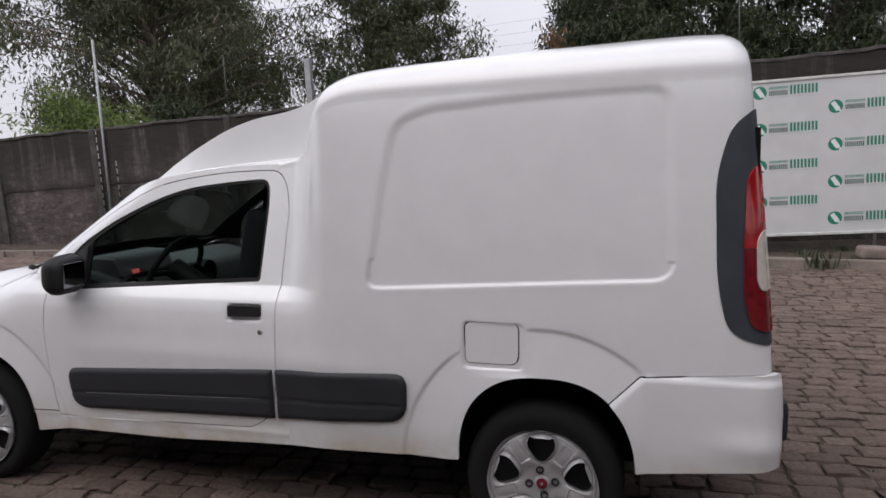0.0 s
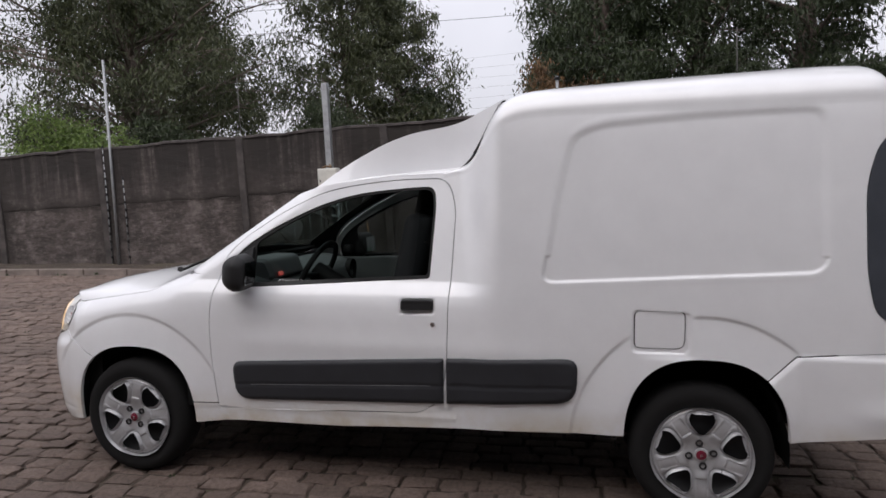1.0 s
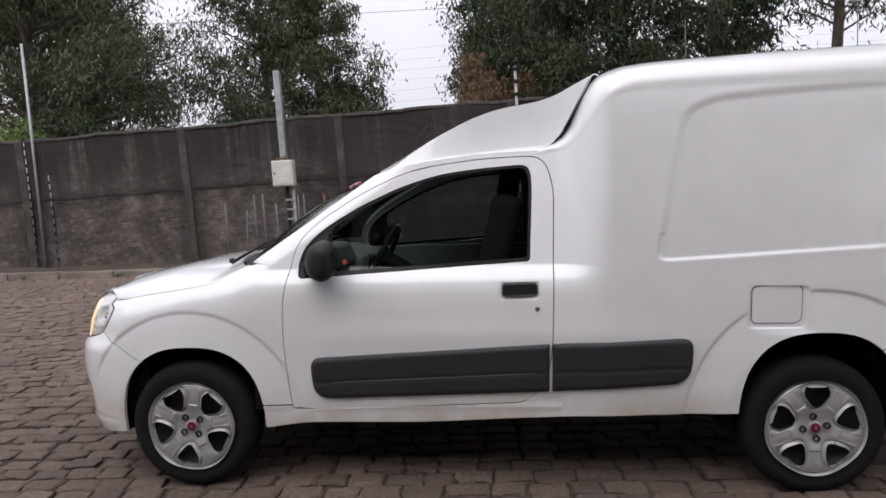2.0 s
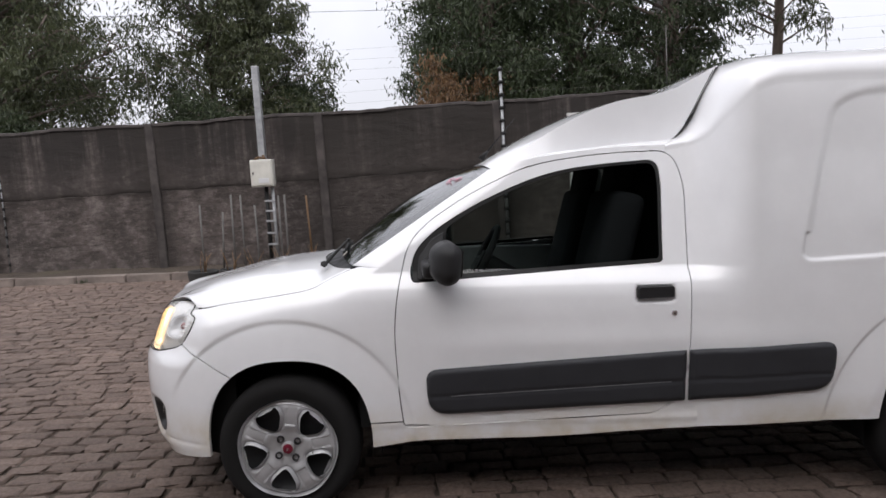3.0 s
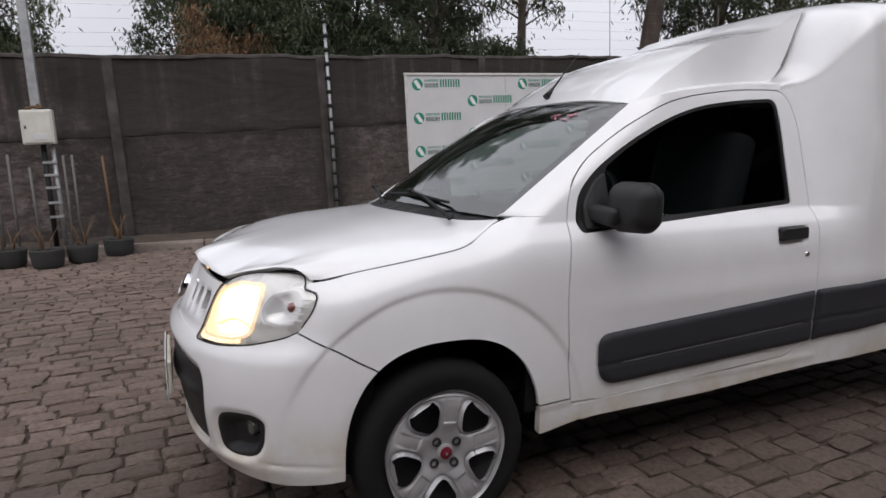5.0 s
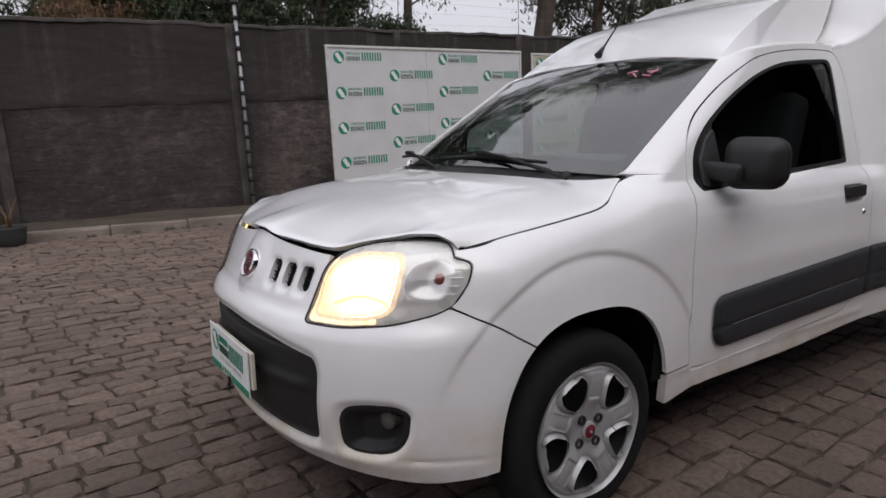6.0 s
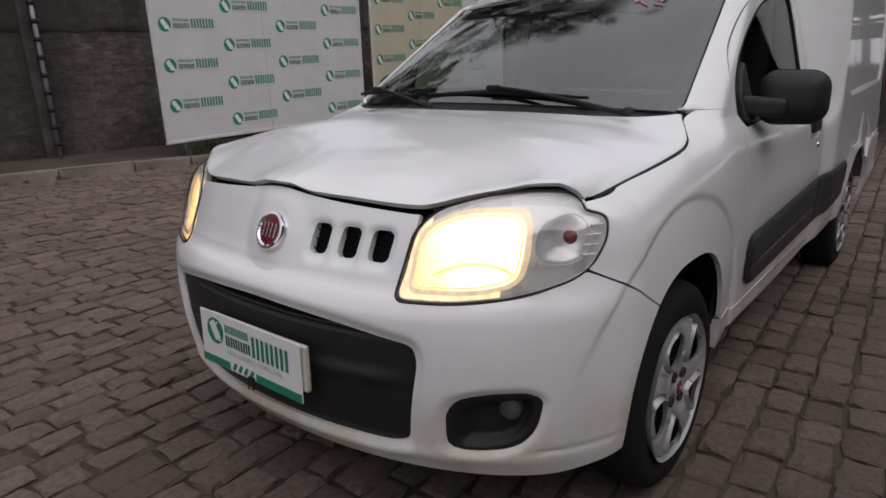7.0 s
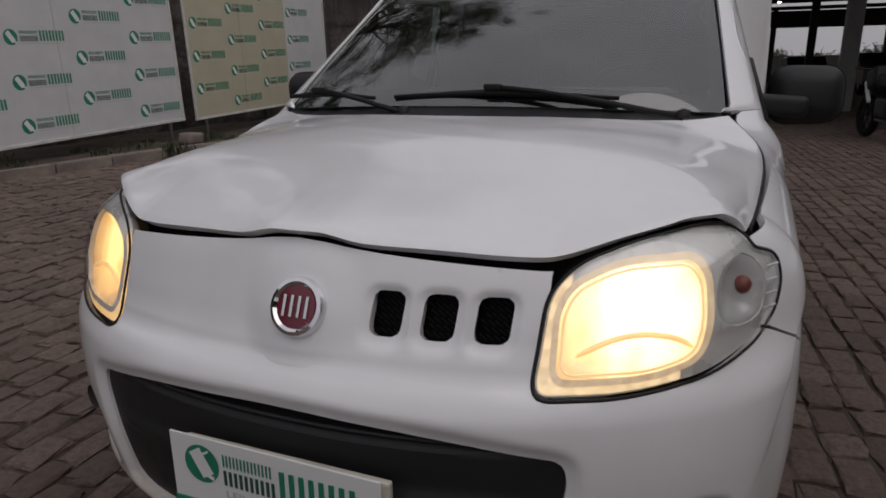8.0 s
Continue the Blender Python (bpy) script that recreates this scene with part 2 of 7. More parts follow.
def inside(outline, X, Z):
    """Signed distance of (X, Z) to a closed outline, positive inside."""
    P = np.array(outline, float)
    Q = np.roll(P, -1, axis=0)
    best = np.full(X.shape, 1e9)
    odd = np.zeros(X.shape, bool)
    for (ax, az), (bx, bz) in zip(P, Q):
        ex, ez = bx - ax, bz - az
        l2 = ex * ex + ez * ez
        if l2 < 1e-14:
            continue
        t = np.clip(((X - ax) * ex + (Z - az) * ez) / l2, 0, 1)
        best = np.minimum(best, (X - ax - t * ex) ** 2 + (Z - az - t * ez) ** 2)
        if bz != az:
            odd ^= ((az > Z) != (bz > Z)) & (X < ex * (Z - az) / ez + ax)
    return np.where(odd, 1, -1) * np.sqrt(best)


def step(a, b, x):
    t = np.clip((x - a) / (b - a), 0, 1)
    return t * t * (3 - 2 * t)


def curve(x, xs, ys):
    """A smooth line through the given points that never swings past them, level beyond its ends."""
    xs, ys = np.asarray(xs, float), np.asarray(ys, float)
    h, d = np.diff(xs), np.diff(ys) / np.diff(xs)
    m = np.zeros(len(xs))
    turn = d[:-1] * d[1:] > 0
    w1, w2 = 2 * h[1:] + h[:-1], h[1:] + 2 * h[:-1]
    safe = np.where(d == 0, 1, d)
    m[1:-1] = np.where(turn, (w1 + w2) / (w1 / safe[:-1] + w2 / safe[1:] + np.where(turn, 0, 1e9)), 0)
    m[0], m[-1] = d[0], d[-1]
    q = np.clip(np.asarray(x, float), xs[0], xs[-1])
    k = np.clip(np.searchsorted(xs, q, side="right") - 1, 0, len(xs) - 2)
    t = (q - xs[k]) / h[k]
    return ((1 + 2 * t) * (1 - t) ** 2 * ys[k] + t * (1 - t) ** 2 * h[k] * m[k]
            + t * t * (3 - 2 * t) * ys[k + 1] - t * t * (1 - t) * h[k] * m[k + 1])


def skin(us, vs, pos, domain=None, flange=0.012, flip=False, ring=False):
    """A sheet pos(u, v) cut along domain(x, y, z) > 0, with its edges folded inwards. ring: v closes on itself. Returns vertices and faces."""
    U, V = np.meshgrid(np.asarray(us, float), np.asarray(vs, float), indexing="ij")
    eps = 1e-4

    def field(u, v):
        p = pos(u, v)
        return np.stack(p, -1)

    if domain is not None:
        du, dv = np.gradient(np.asarray(us, float))[:, None] + 0 * U, np.gradient(np.asarray(vs, float))[None, :] + 0 * V
        U0, V0 = U.copy(), V.copy()
        for _ in range(5):
            D = domain(*pos(U, V))
            Du = (domain(*pos(U + eps, V)) - D) / eps
            Dv = (domain(*pos(U, V + eps)) - D) / eps
            g = (Du * du) ** 2 + (Dv * dv) ** 2 + 1e-12
            su, sv = -D * Du * du * du / g, -D * Dv * dv * dv / g
            near = (np.abs(U + su - U0) <= 0.56 * du) & (np.abs(V + sv - V0) <= 0.56 * dv)
            U, V = np.where(near, U + su, U), np.where(near, V + sv, V)
        D = domain(*pos(U, V))
        D = np.where(near & (np.abs(D) < 0.004), 0.0, D)
        keep = D >= -0.0013
    else:
        keep = np.ones(U.shape, bool)
    P = field(U, V)
    nrm = np.cross(field(U + eps, V) - field(U - eps, V), field(U, V + eps) - field(U, V - eps))
    nrm /= np.linalg.norm(nrm, axis=-1, keepdims=True) + 1e-15
    if flip:
        nrm = -nrm
    ids = np.full(U.shape, -1)
    nu, nv = U.shape
    faces = []
    flat = np.arange(nu * nv).reshape(nu, nv)
    for i in range(nu - 1):
        row = keep[i, :-1].astype(int) + keep[i + 1, :-1] + keep[i + 1, 1:] + keep[i, 1:]
        for j in np.nonzero(row >= 3)[0]:
            q = [(i, j), (i + 1, j), (i + 1, j + 1), (i, j + 1)]
            f = [flat[a] for a in q if keep[a]]
            faces.append(f[::-1] if flip else f)
    used = sorted({k for f in faces for k in f})
    remap = {k: n for n, k in enumerate(used)}
    Pf, Nf = P.reshape(-1, 3), nrm.reshape(-1, 3)
    verts = [Pf[k] for k in used]
    faces = [[remap[k] for k in f] for f in faces]
    if flange:
        edges = {}
        for f in faces:
            for a, b in zip(f, f[1:] + f[:1]):
                edges[(a, b)] = True
        rim = [e for e in edges if (e[1], e[0]) not in edges]
        if ring:
            seam = {k for k, q in enumerate(used) if q % nv in (0, nv - 1)}
            rim = [e for e in rim if not (e[0] in seam and e[1] in seam)]
        top, low = {}, {}
        for k in {k for e in rim for k in e}:
            n = Nf[used[k]]
            top[k] = k
            low[k] = len(verts)
            verts.append(verts[k] - n * flange)
        for a, b in rim:
            faces.append([top[b], top[a], low[a], low[b]])
    return verts, faces


def joined(*sheets):
    verts, faces = [], []
    for v, f in sheets:
        n = len(verts)
        verts += list(v)
        faces += [[k + n for k in q] for q in f]
    return verts, faces


def prism(outline, depth, to3d, bevel=0.0):
    """A slab of that outline: to3d(a, b, d) places a point of the outline at depth d."""
    n = len(outline)
    cx, cy = sum(p[0] for p in outline) / n, sum(p[1] for p in outline) / n
    rings = [(0.0, depth), (0.0, bevel), (bevel, 0.0)] if bevel else [(0.0, depth), (0.0, 0.0)]
    verts, faces = [], []
    for inset, d in rings:
        for a, b in outline:
            l = math.hypot(a - cx, b - cy) + 1e-9
            verts.append(to3d(a - (a - cx) / l * inset, b - (b - cy) / l * inset, d))
    for r in range(len(rings) - 1):
        for k in range(n):
            faces.append([r * n + k, r * n + (k + 1) % n, (r + 1) * n + (k + 1) % n, (r + 1) * n + k])
    faces.append([(len(rings) - 1) * n + k for k in range(n)])
    faces.append([k for k in range(n)][::-1])
    return verts, faces


def writing(name, text, size, material, parent=None, depth=0.001, bold=0.0, label=""):
    """Letters of the built-in font as one mesh, lying in the xy plane from the origin."""
    cu = bpy.data.curves.new(name, "FONT")
    cu.body, cu.size, cu.extrude, cu.offset, cu.resolution_u = text, size, depth, bold, 3
    tmp = new(name + "_curve", cu)
    me = bpy.data.meshes.new_from_object(tmp.evaluated_get(bpy.context.evaluated_depsgraph_get()))
    bpy.data.objects.remove(tmp)
    me.materials.clear()
    return link_mesh(name, me, material, parent, label, smooth=False)

# ---- the van ----
YC = 0.805            # centre line
XE = -0.28            # where the nose begins to turn in
NOSE_P = 0.92         # how square the nose is in plan
van = tagged(new("van"), "white panel van with raised cargo box and lit headlights", "van")


def zedge(x):
    """Height of the bonnet's side edge."""
    return 0.852 + 0.244 * (x + 0.365)


def seam_z(x):
    """Height of the joint between bonnet and wing."""
    return curve(x, [-0.50, -0.365, -0.236, -0.134, 0.0, 0.088, 0.13, 0.165, 0.20, 0.233, 0.285, 0.35], [0.846, 0.861, 0.883, 0.898, 0.918, 0.932, 0.945, 0.963, 0.979, 0.994, 1.012, 1.03])


def seam_w(x):
    """Half the bonnet's width."""
    return curve(x, [-0.50, -0.40, -0.365, -0.30, -0.236, -0.134, 0.0, 0.088, 0.13, 0.165, 0.20, 0.233, 0.285], [0.690, 0.693, 0.698, 0.709, 0.717, 0.727, 0.737, 0.739, 0.735, 0.721, 0.703, 0.684, 0.662])


def flare(x, z):
    """The cove above the front wheel arch and its lip, which stands proud of the wing."""
    r = np.hypot(x, z - 0.288)
    return (-0.0065 * step(0.536, 0.514, r) + 0.0155 * np.clip((0.518 - r) / 0.15, 0, 1)) * step(0.16, 0.22, z)


def half_width(x, z):
    """Half the body's width on the flank."""
    low = curve(z, [0.2, 0.28, 0.4, 0.6, 0.8, 0.88, 0.93, 0.965, 0.99], [0.755, 0.770, 0.780, 0.790, 0.793, 0.788, 0.775, 0.752, 0.731])
    green = 0.731 - 0.262 * (z - 0.99)
    door = np.where(z > 0.99, green, low)
    # the screen pillar rounds over towards the windscreen
    zs = 1.012 + 0.66 * (x - 0.283) + 0.02
    over = np.clip((z - (zs - 0.10)) / 0.10, 0, 1.3)
    pillar = step(1.02, 0.90, x) * np.where(x < 1.05, curve(x, [0.28, 0.88], [0.090, 0.055]) * over ** 2, 0)
    door = door - pillar
    # the wing rolls over to the bonnet's edge
    q = np.clip(zedge(x) + 0.02 - z, 0.0, 2)
    wing = curve(z, [0.2, 0.28, 0.4, 0.6, 0.8], [0.755, 0.770, 0.780, 0.790, 0.793]) - curve(x, [-0.4, 0.0, 0.1, 0.2], [0.140, 0.165, 0.205, 0.225]) * np.exp(-q / 0.05)
    w = wing + (door - wing) * np.maximum(step(0.17, 0.40, x), step(1.004, 1.03, z) * step(0.20, 0.28, x))
    # the cargo box stands proud of the cab
    bx = curve(z, [0.2, 0.3, 0.45, 0.7, 0.9, 1.2, 1.5, 1.62, 1.9], [0.77, 0.785, 0.805, 0.82, 0.824, 0.818, 0.802, 0.793, 0.745])
    w = w + (bx - w) * step(1.665, 1.90, x)
    # wheel arch lips
    w = w + flare(x, z)
    rr = np.hypot((x - 2.717) * 1.07, z - 0.300)
    w = w + (-0.0065 * step(0.580, 0.566, rr) + 0.0155 * np.clip((0.569 - rr) / 0.17, 0, 1)) * step(3.09, 3.03, x) * (1 - step(2.36, 2.47, x) * (1 - step(2.66, 2.70, x)) * step(0.69, 0.715, z))
    w = w + 0.010 * step(0.0, 0.03, 0.727 + 0.99 * (x - 3.060) - z) * step(0.735, 0.715, z) * step(2.9, 2.95, x)
    # pressed panel in the cargo side
    pr = inside(PRESSED, x, z)
    w = w - 0.0075 * step(-0.002, np.where(z < 1.12, 0.010, 0.034), pr) + 0.001 * np.exp(-((pr + 0.010) / 0.012) ** 2)
    # hollow below the rear side window line and fuel flap dish
    w = w - 0.007 * step(0.0, 0.009, inside(FLAP_DISH, x, z))
    # soft crease on the door
    w = w + 0.020 + 0.004 * np.exp(-((z - 0.70) / 0.05) ** 2) * step(0.5, 0.7, x) * step(2.2, 1.9, x)
    return w


PRESSED = rounded([(2.060, 1.004), (3.170, 1.058), (3.160, 1.708), (2.66, 1.699), (2.30, 1.674), (2.180, 1.625), (2.125, 1.40)], [0.06, 0.08, 0.09, 0.3, 0.09, 0.08, 0.2])
FLAP = rounded([(2.447, 0.741), (2.640, 0.741), (2.642, 0.892), (2.447, 0.892)], [0.02, 0.035, 0.025, 0.025])
FLAP_DISH = rounded([(2.43, 0.715), (2.665, 0.715), (2.668, 0.895), (2.438, 0.90)], 0.03)
DOOR = rounded([(0.481, 0.362), (1.50, 0.396), (1.600, 0.452), (1.637, 0.62), (1.650, 1.02), (1.662, 1.33), (1.62, 1.461), (1.36, 1.458), (1.12, 1.431), (0.985, 1.400),
                (0.78, 1.307), (0.60, 1.194), (0.512, 1.105), (0.470, 0.92), (0.453, 0.76), (0.466, 0.48)],
               [0.012, 0.03, 0.06, 0.08, 0.1, 0.1, 0.11, 0.1, 0.1, 0.1, 0.1, 0.1, 0.06, 0.1, 0.1, 0.1])
WINDOW = rounded([(0.525, 0.952), (1.552, 1.006), (1.570, 1.33), (1.562, 1.428), (1.36, 1.418), (1.15, 1.395), (0.97, 1.341), (0.77, 1.250), (0.625, 1.163), (0.543, 1.085), (0.518, 1.0)],
                 [0.03, 0.012, 0.1, 0.085, 0.1, 0.1, 0.1, 0.1, 0.06, 0.04, 0.03])
TAIL = rounded([(3.412, 1.615), (3.332, 1.555), (3.288, 1.40), (3.298, 1.05), (3.335, 0.885), (3.46, 0.850), (3.52, 0.84), (3.52, 1.615)], [0.02, 0.06, 0.1, 0.12, 0.06, 0.03, 0.0, 0.0])


def front_arch(x, z):
    return (np.abs((x - 0.012) / 0.335) ** 2.5 + ((np.maximum(z, 0.29) - 0.29) / 0.365) ** 2.5 + 1e-9) ** 0.4 * 0.36 - 0.36


def rear_arch(x, z):
    return (np.abs((x - 2.726) / 0.322) ** 2.5 + ((np.maximum(z, 0.32) - 0.32) / 0.380) ** 2.5 + 1e-9) ** 0.4 * 0.345 - 0.345


def x_front(z):
    """Foremost x of the nose on the centre line."""
    return curve(z, [0.18, 0.22, 0.28, 0.34, 0.45, 0.56, 0.618, 0.650, 0.672, 0.705, 0.76, 0.845, 0.92], [-0.66, -0.71, -0.748, -0.768, -0.787, -0.792, -0.787, -0.770, -0.748, -0.727, -0.703, -0.665, -0.62])


def nose_turn(u, z):
    """The front corner is rounder at the lamps than at the bumper."""
    return 1 - 0.28 * step(0.55, 0.85, u) * step(0.62, 0.72, z)


def nose_x(w, z):
    """Where the nose lies at w from the centre line, with its heading there."""
    wide = float(half_width(np.array(XE), np.array(z)))
    a = math.asin(min(1.0, w / wide) ** (1 / NOSE_P))
    return XE - (XE - float(x_front(z))) * math.cos(a) * float(nose_turn(np.array(a / (math.pi / 2)), np.array(z))), a


def nose(u, z, side):
    """u 0 to 1: from the centre line round the corner; beyond 1: along the flank."""
    t = np.clip(u, 0, 1) * (math.pi / 2)
    b = half_width(np.full_like(z, XE), z)
    x = np.where(u <= 1, XE - (XE - x_front(z)) * np.cos(t) * nose_turn(u, z), XE + (u - 1))
    w = np.where(u <= 1, b * np.sin(t) ** NOSE_P + (flare(x, z) - flare(XE, z)) * step(-0.52, -0.40, x), half_width(x, z))
    return x, YC - side * w, z


def flank(x, z, side):
    return x, YC - side * half_width(x, z), z


def roof_height(x):
    return curve(x, [1.60, 1.65, 1.70, 1.75, 1.78, 1.815, 1.85, 1.88, 1.92, 1.98, 2.1, 2.35, 2.82, 3.2, 3.33], [1.495, 1.515, 1.545, 1.608, 1.675, 1.750, 1.804, 1.831, 1.851, 1.867, 1.881, 1.893, 1.909, 1.917, 1.912])


def rear_edge(z):
    return 3.478 - 0.085 * (z - 0.75)


def box_shell(x, v, side):
    """The cargo body: v is the height up to 1.5, then runs over the roof to the centre line at 2.5."""
    zc = curve(x, [1.60, 1.66, 1.70, 1.75, 1.80, 1.90, 2.0, 2.2], [1.465, 1.478, 1.482, 1.505, 1.570, 1.674, 1.704, 1.710])
    zlow = np.minimum(v, 1.5)
    z = 0.285 + (zlow - 0.285) * (zc - 0.285) / (1.5 - 0.285)
    w = half_width(x, z)
    t = np.clip(v - 1.5, 0, 1) * (math.pi / 2)
    m = curve(x, [1.60, 1.62, 1.70, 1.80, 1.98, 2.1], [6.0, 5.6, 3.4, 2.75, 2.9, 2.9])
    top = roof_height(x)
    zz = z + (top - zc) * np.maximum(np.sin(t), 0) ** (2 / m)
    ww = w * np.maximum(np.cos(t), 0) ** (2 / m)
    end = np.clip((x - (rear_edge(zz) - 0.075)) / 0.075, 0, 1)
    back = 0.06 * (1 - np.sqrt(np.maximum(1 - end ** 2, 0)))
    ww = np.maximum(ww - back, 0)
    zz = zz - np.where(v > 1.5, back * np.sin(t), 0)
    return x, YC - side * ww, zz


def mm(a, b, size):
    return np.linspace(a, b, max(2, int(round(abs(b - a) / size)) + 1))


def van_piece(name, sheets, material, parent=van, label="", smooth=True):
    v, f = joined(*sheets)
    if len(sheets) == 1:
        return from_lists(name, v, f, material, parent, label, smooth)
    me = bpy.data.meshes.new(name)
    me.from_pydata([tuple(map(float, q)) for q in v], [], f)
    bm = bmesh.new()
    bm.from_mesh(me)
    bmesh.ops.remove_doubles(bm, verts=bm.verts, dist=0.0004)
    bmesh.ops.delete(bm, geom=[q for q in bm.faces if all(abs(c.co.y - YC) < 0.002 for c in q.verts)], context="FACES")
    bm.to_mesh(me)
    bm.free()
    return link_mesh(name, me, material, parent, label, smooth)


LAMP = rounded([(0.408, 0.655), (0.550, 0.657), (0.660, 0.675), (0.724, 0.703), (0.745, 0.737), (0.754, 0.785), (0.742, 0.826), (0.708, 0.838), (0.692, 0.856), (0.664, 0.874), (0.615, 0.881), (0.535, 0.872), (0.455, 0.842), (0.418, 0.800)], [0.03, 0.06, 0.05, 0.04, 0.03, 0.03, 0.02, 0.006, 0.012, 0.02, 0.04, 0.05, 0.03, 0.03])
LOWER_GRILLE = rounded([(-0.432, 0.312), (-0.38, 0.298), (0.38, 0.298), (0.432, 0.312), (0.470, 0.52), (0.462, 0.560), (0.27, 0.593), (0.0, 0.608), (-0.27, 0.593), (-0.462, 0.560), (-0.470, 0.52)], [0.03, 0.04, 0.04, 0.03, 0.03, 0.03, 0.1, 0.1, 0.1, 0.03, 0.03])
FOG = rounded([(0.522, 0.312), (0.600, 0.313), (0.652, 0.333), (0.677, 0.375), (0.688, 0.440), (0.665, 0.452), (0.600, 0.448), (0.548, 0.432), (0.528, 0.395)], [0.03, 0.05, 0.03, 0.03, 0.03, 0.02, 0.05, 0.03, 0.03])


def seam_front(x):
    """Height of the joint between bumper and wing."""
    return curve(x, [-0.52, -0.45, -0.38, -0.33, -0.27, -0.22, -0.19], [0.745, 0.722, 0.686, 0.660, 0.622, 0.592, 0.572])


def build_flanks():
    for side in (1, -1):
        flip = side < 0
        # front wing
        def wing_dom(x, y, z):
            d = np.minimum(seam_z(x) - 0.0045 - z, x + 0.50)
            d = np.minimum(d, z - 0.386)
            d = np.minimum(d, np.maximum(z - seam_front(x) - 0.003, x))
            d = np.minimum(d, front_arch(x, z))
            d = np.minimum(d, -inside(DOOR, x, z) - 0.004)
            d = np.minimum(d, np.where(x > -0.25, 1, -inside(LAMP, np.abs(y - YC), z) - 0.003))
            d = np.minimum(d, np.where(x < -0.36, np.abs(y - YC) - 0.697, 1))
            # up to the pillar's foot
            d = np.minimum(d, np.where(x > 0.25, 1.013 + 0.02 * (x - 0.25) - z, 1))
            return np.minimum(d, 0.56 - x)
        a = skin(mm(0.55, 1.86, 0.0065), mm(0.35, 1.03, 0.0065), lambda u, z: nose(u, z, side), wing_dom, 0.014, flip)
        van_piece("front_wing", [a], PAINT)
        # screen pillar, above the wing up to the roof
        def pillar_dom(x, y, z):
            zs = 1.012 + 0.66 * (x - 0.283)
            d = np.minimum(np.minimum(zs + 0.012, fairing_low(x) + 0.008) - z, z - 1.0165)
            d = np.minimum(d, -inside(DOOR, x, z) - 0.004)
            return np.minimum(d, np.minimum(1.02 - x, 1.40 - z + 0.05))
        a = skin(mm(0.25, 1.05, 0.009), mm(1.0, 1.47, 0.009), lambda x, z: flank(x, z, side), pillar_dom, 0.012, flip)
        van_piece("screen_pillar", [a], PAINT)
        lining = lambda x, y, z: np.minimum(pillar_dom(x, y, z) - 0.004, 1.42 - z)
        a = skin(mm(0.28, 1.05, 0.012), mm(1.0, 1.44, 0.012), lambda x, z: (x, YC - side * (half_width(x, z) - 0.014), z), lining, 0.0, flip)
        van_piece("pillar_lining", [a], SEAT_CLOTH, label="dark lining inside the screen pillar")
        # roof rail above the door
        def rail_dom(x, y, z):
            d = np.minimum(-inside(DOOR, x, z) - 0.004, z - 1.25)
            return np.minimum(np.minimum(d, fairing_low(x) + 0.008 - z), np.minimum(x - 1.0195, 1.6005 - x))
        a = skin(mm(0.88, 1.69, 0.01), mm(1.36, 1.53, 0.01), lambda x, z: flank(x, z, side), rail_dom, 0.0, flip)
        van_piece("roof_rail", [a], PAINT)
        # sill under the door
        def sill_dom(x, y, z):
            d = np.minimum(-inside(DOOR, x, z) - 0.004, z - curve(x, [0.34, 0.45, 0.60, 1.0, 1.5, 2.4], [0.278, 0.290, 0.303, 0.304, 0.324, 0.352]))
            d = np.minimum(d, np.minimum(front_arch(x, z) - 0.002, 1.675 - x))
            return np.minimum(d, np.where(x < 0.48, 0.381 - z, 0.55 - z))
        a = skin(mm(0.30, 1.69, 0.01), mm(0.25, 0.56, 0.01), lambda x, z: (x, YC - side * (half_width(x, z) + 0.004 * np.exp(-((z - 0.375) / 0.012) ** 2)), z), sill_dom, 0.03, flip)
        van_piece("sill", [a], PAINT, label="white sill with dirt along its lower edge")
        # door
        def door_dom(x, y, z):
            return np.minimum(inside(DOOR, x, z), -inside(WINDOW, x, z))
        def door_pos(x, z):
            w = half_width(x, z)
            grip = inside(rounded([(1.42, 0.845), (1.588, 0.850), (1.588, 0.925), (1.42, 0.925)], 0.02), x, z)
            return x, YC - side * (w - 0.012 * step(0.0, 0.014, grip)), z
        a = skin(mm(0.455, 1.67, 0.0085), mm(0.37, 1.46, 0.0085), door_pos, door_dom, 0.016, flip)
        door = van_piece("door", [a], PAINT, label="white front door with dark window")
        build_door_parts(door, side)
        # black sheet behind the joints, for the shade in their gaps
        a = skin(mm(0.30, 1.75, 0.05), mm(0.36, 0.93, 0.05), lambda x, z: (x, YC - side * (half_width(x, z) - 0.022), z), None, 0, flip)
        van_piece("inner_panel", [a], DARK, label="black sheet standing in for the shade behind the joints")


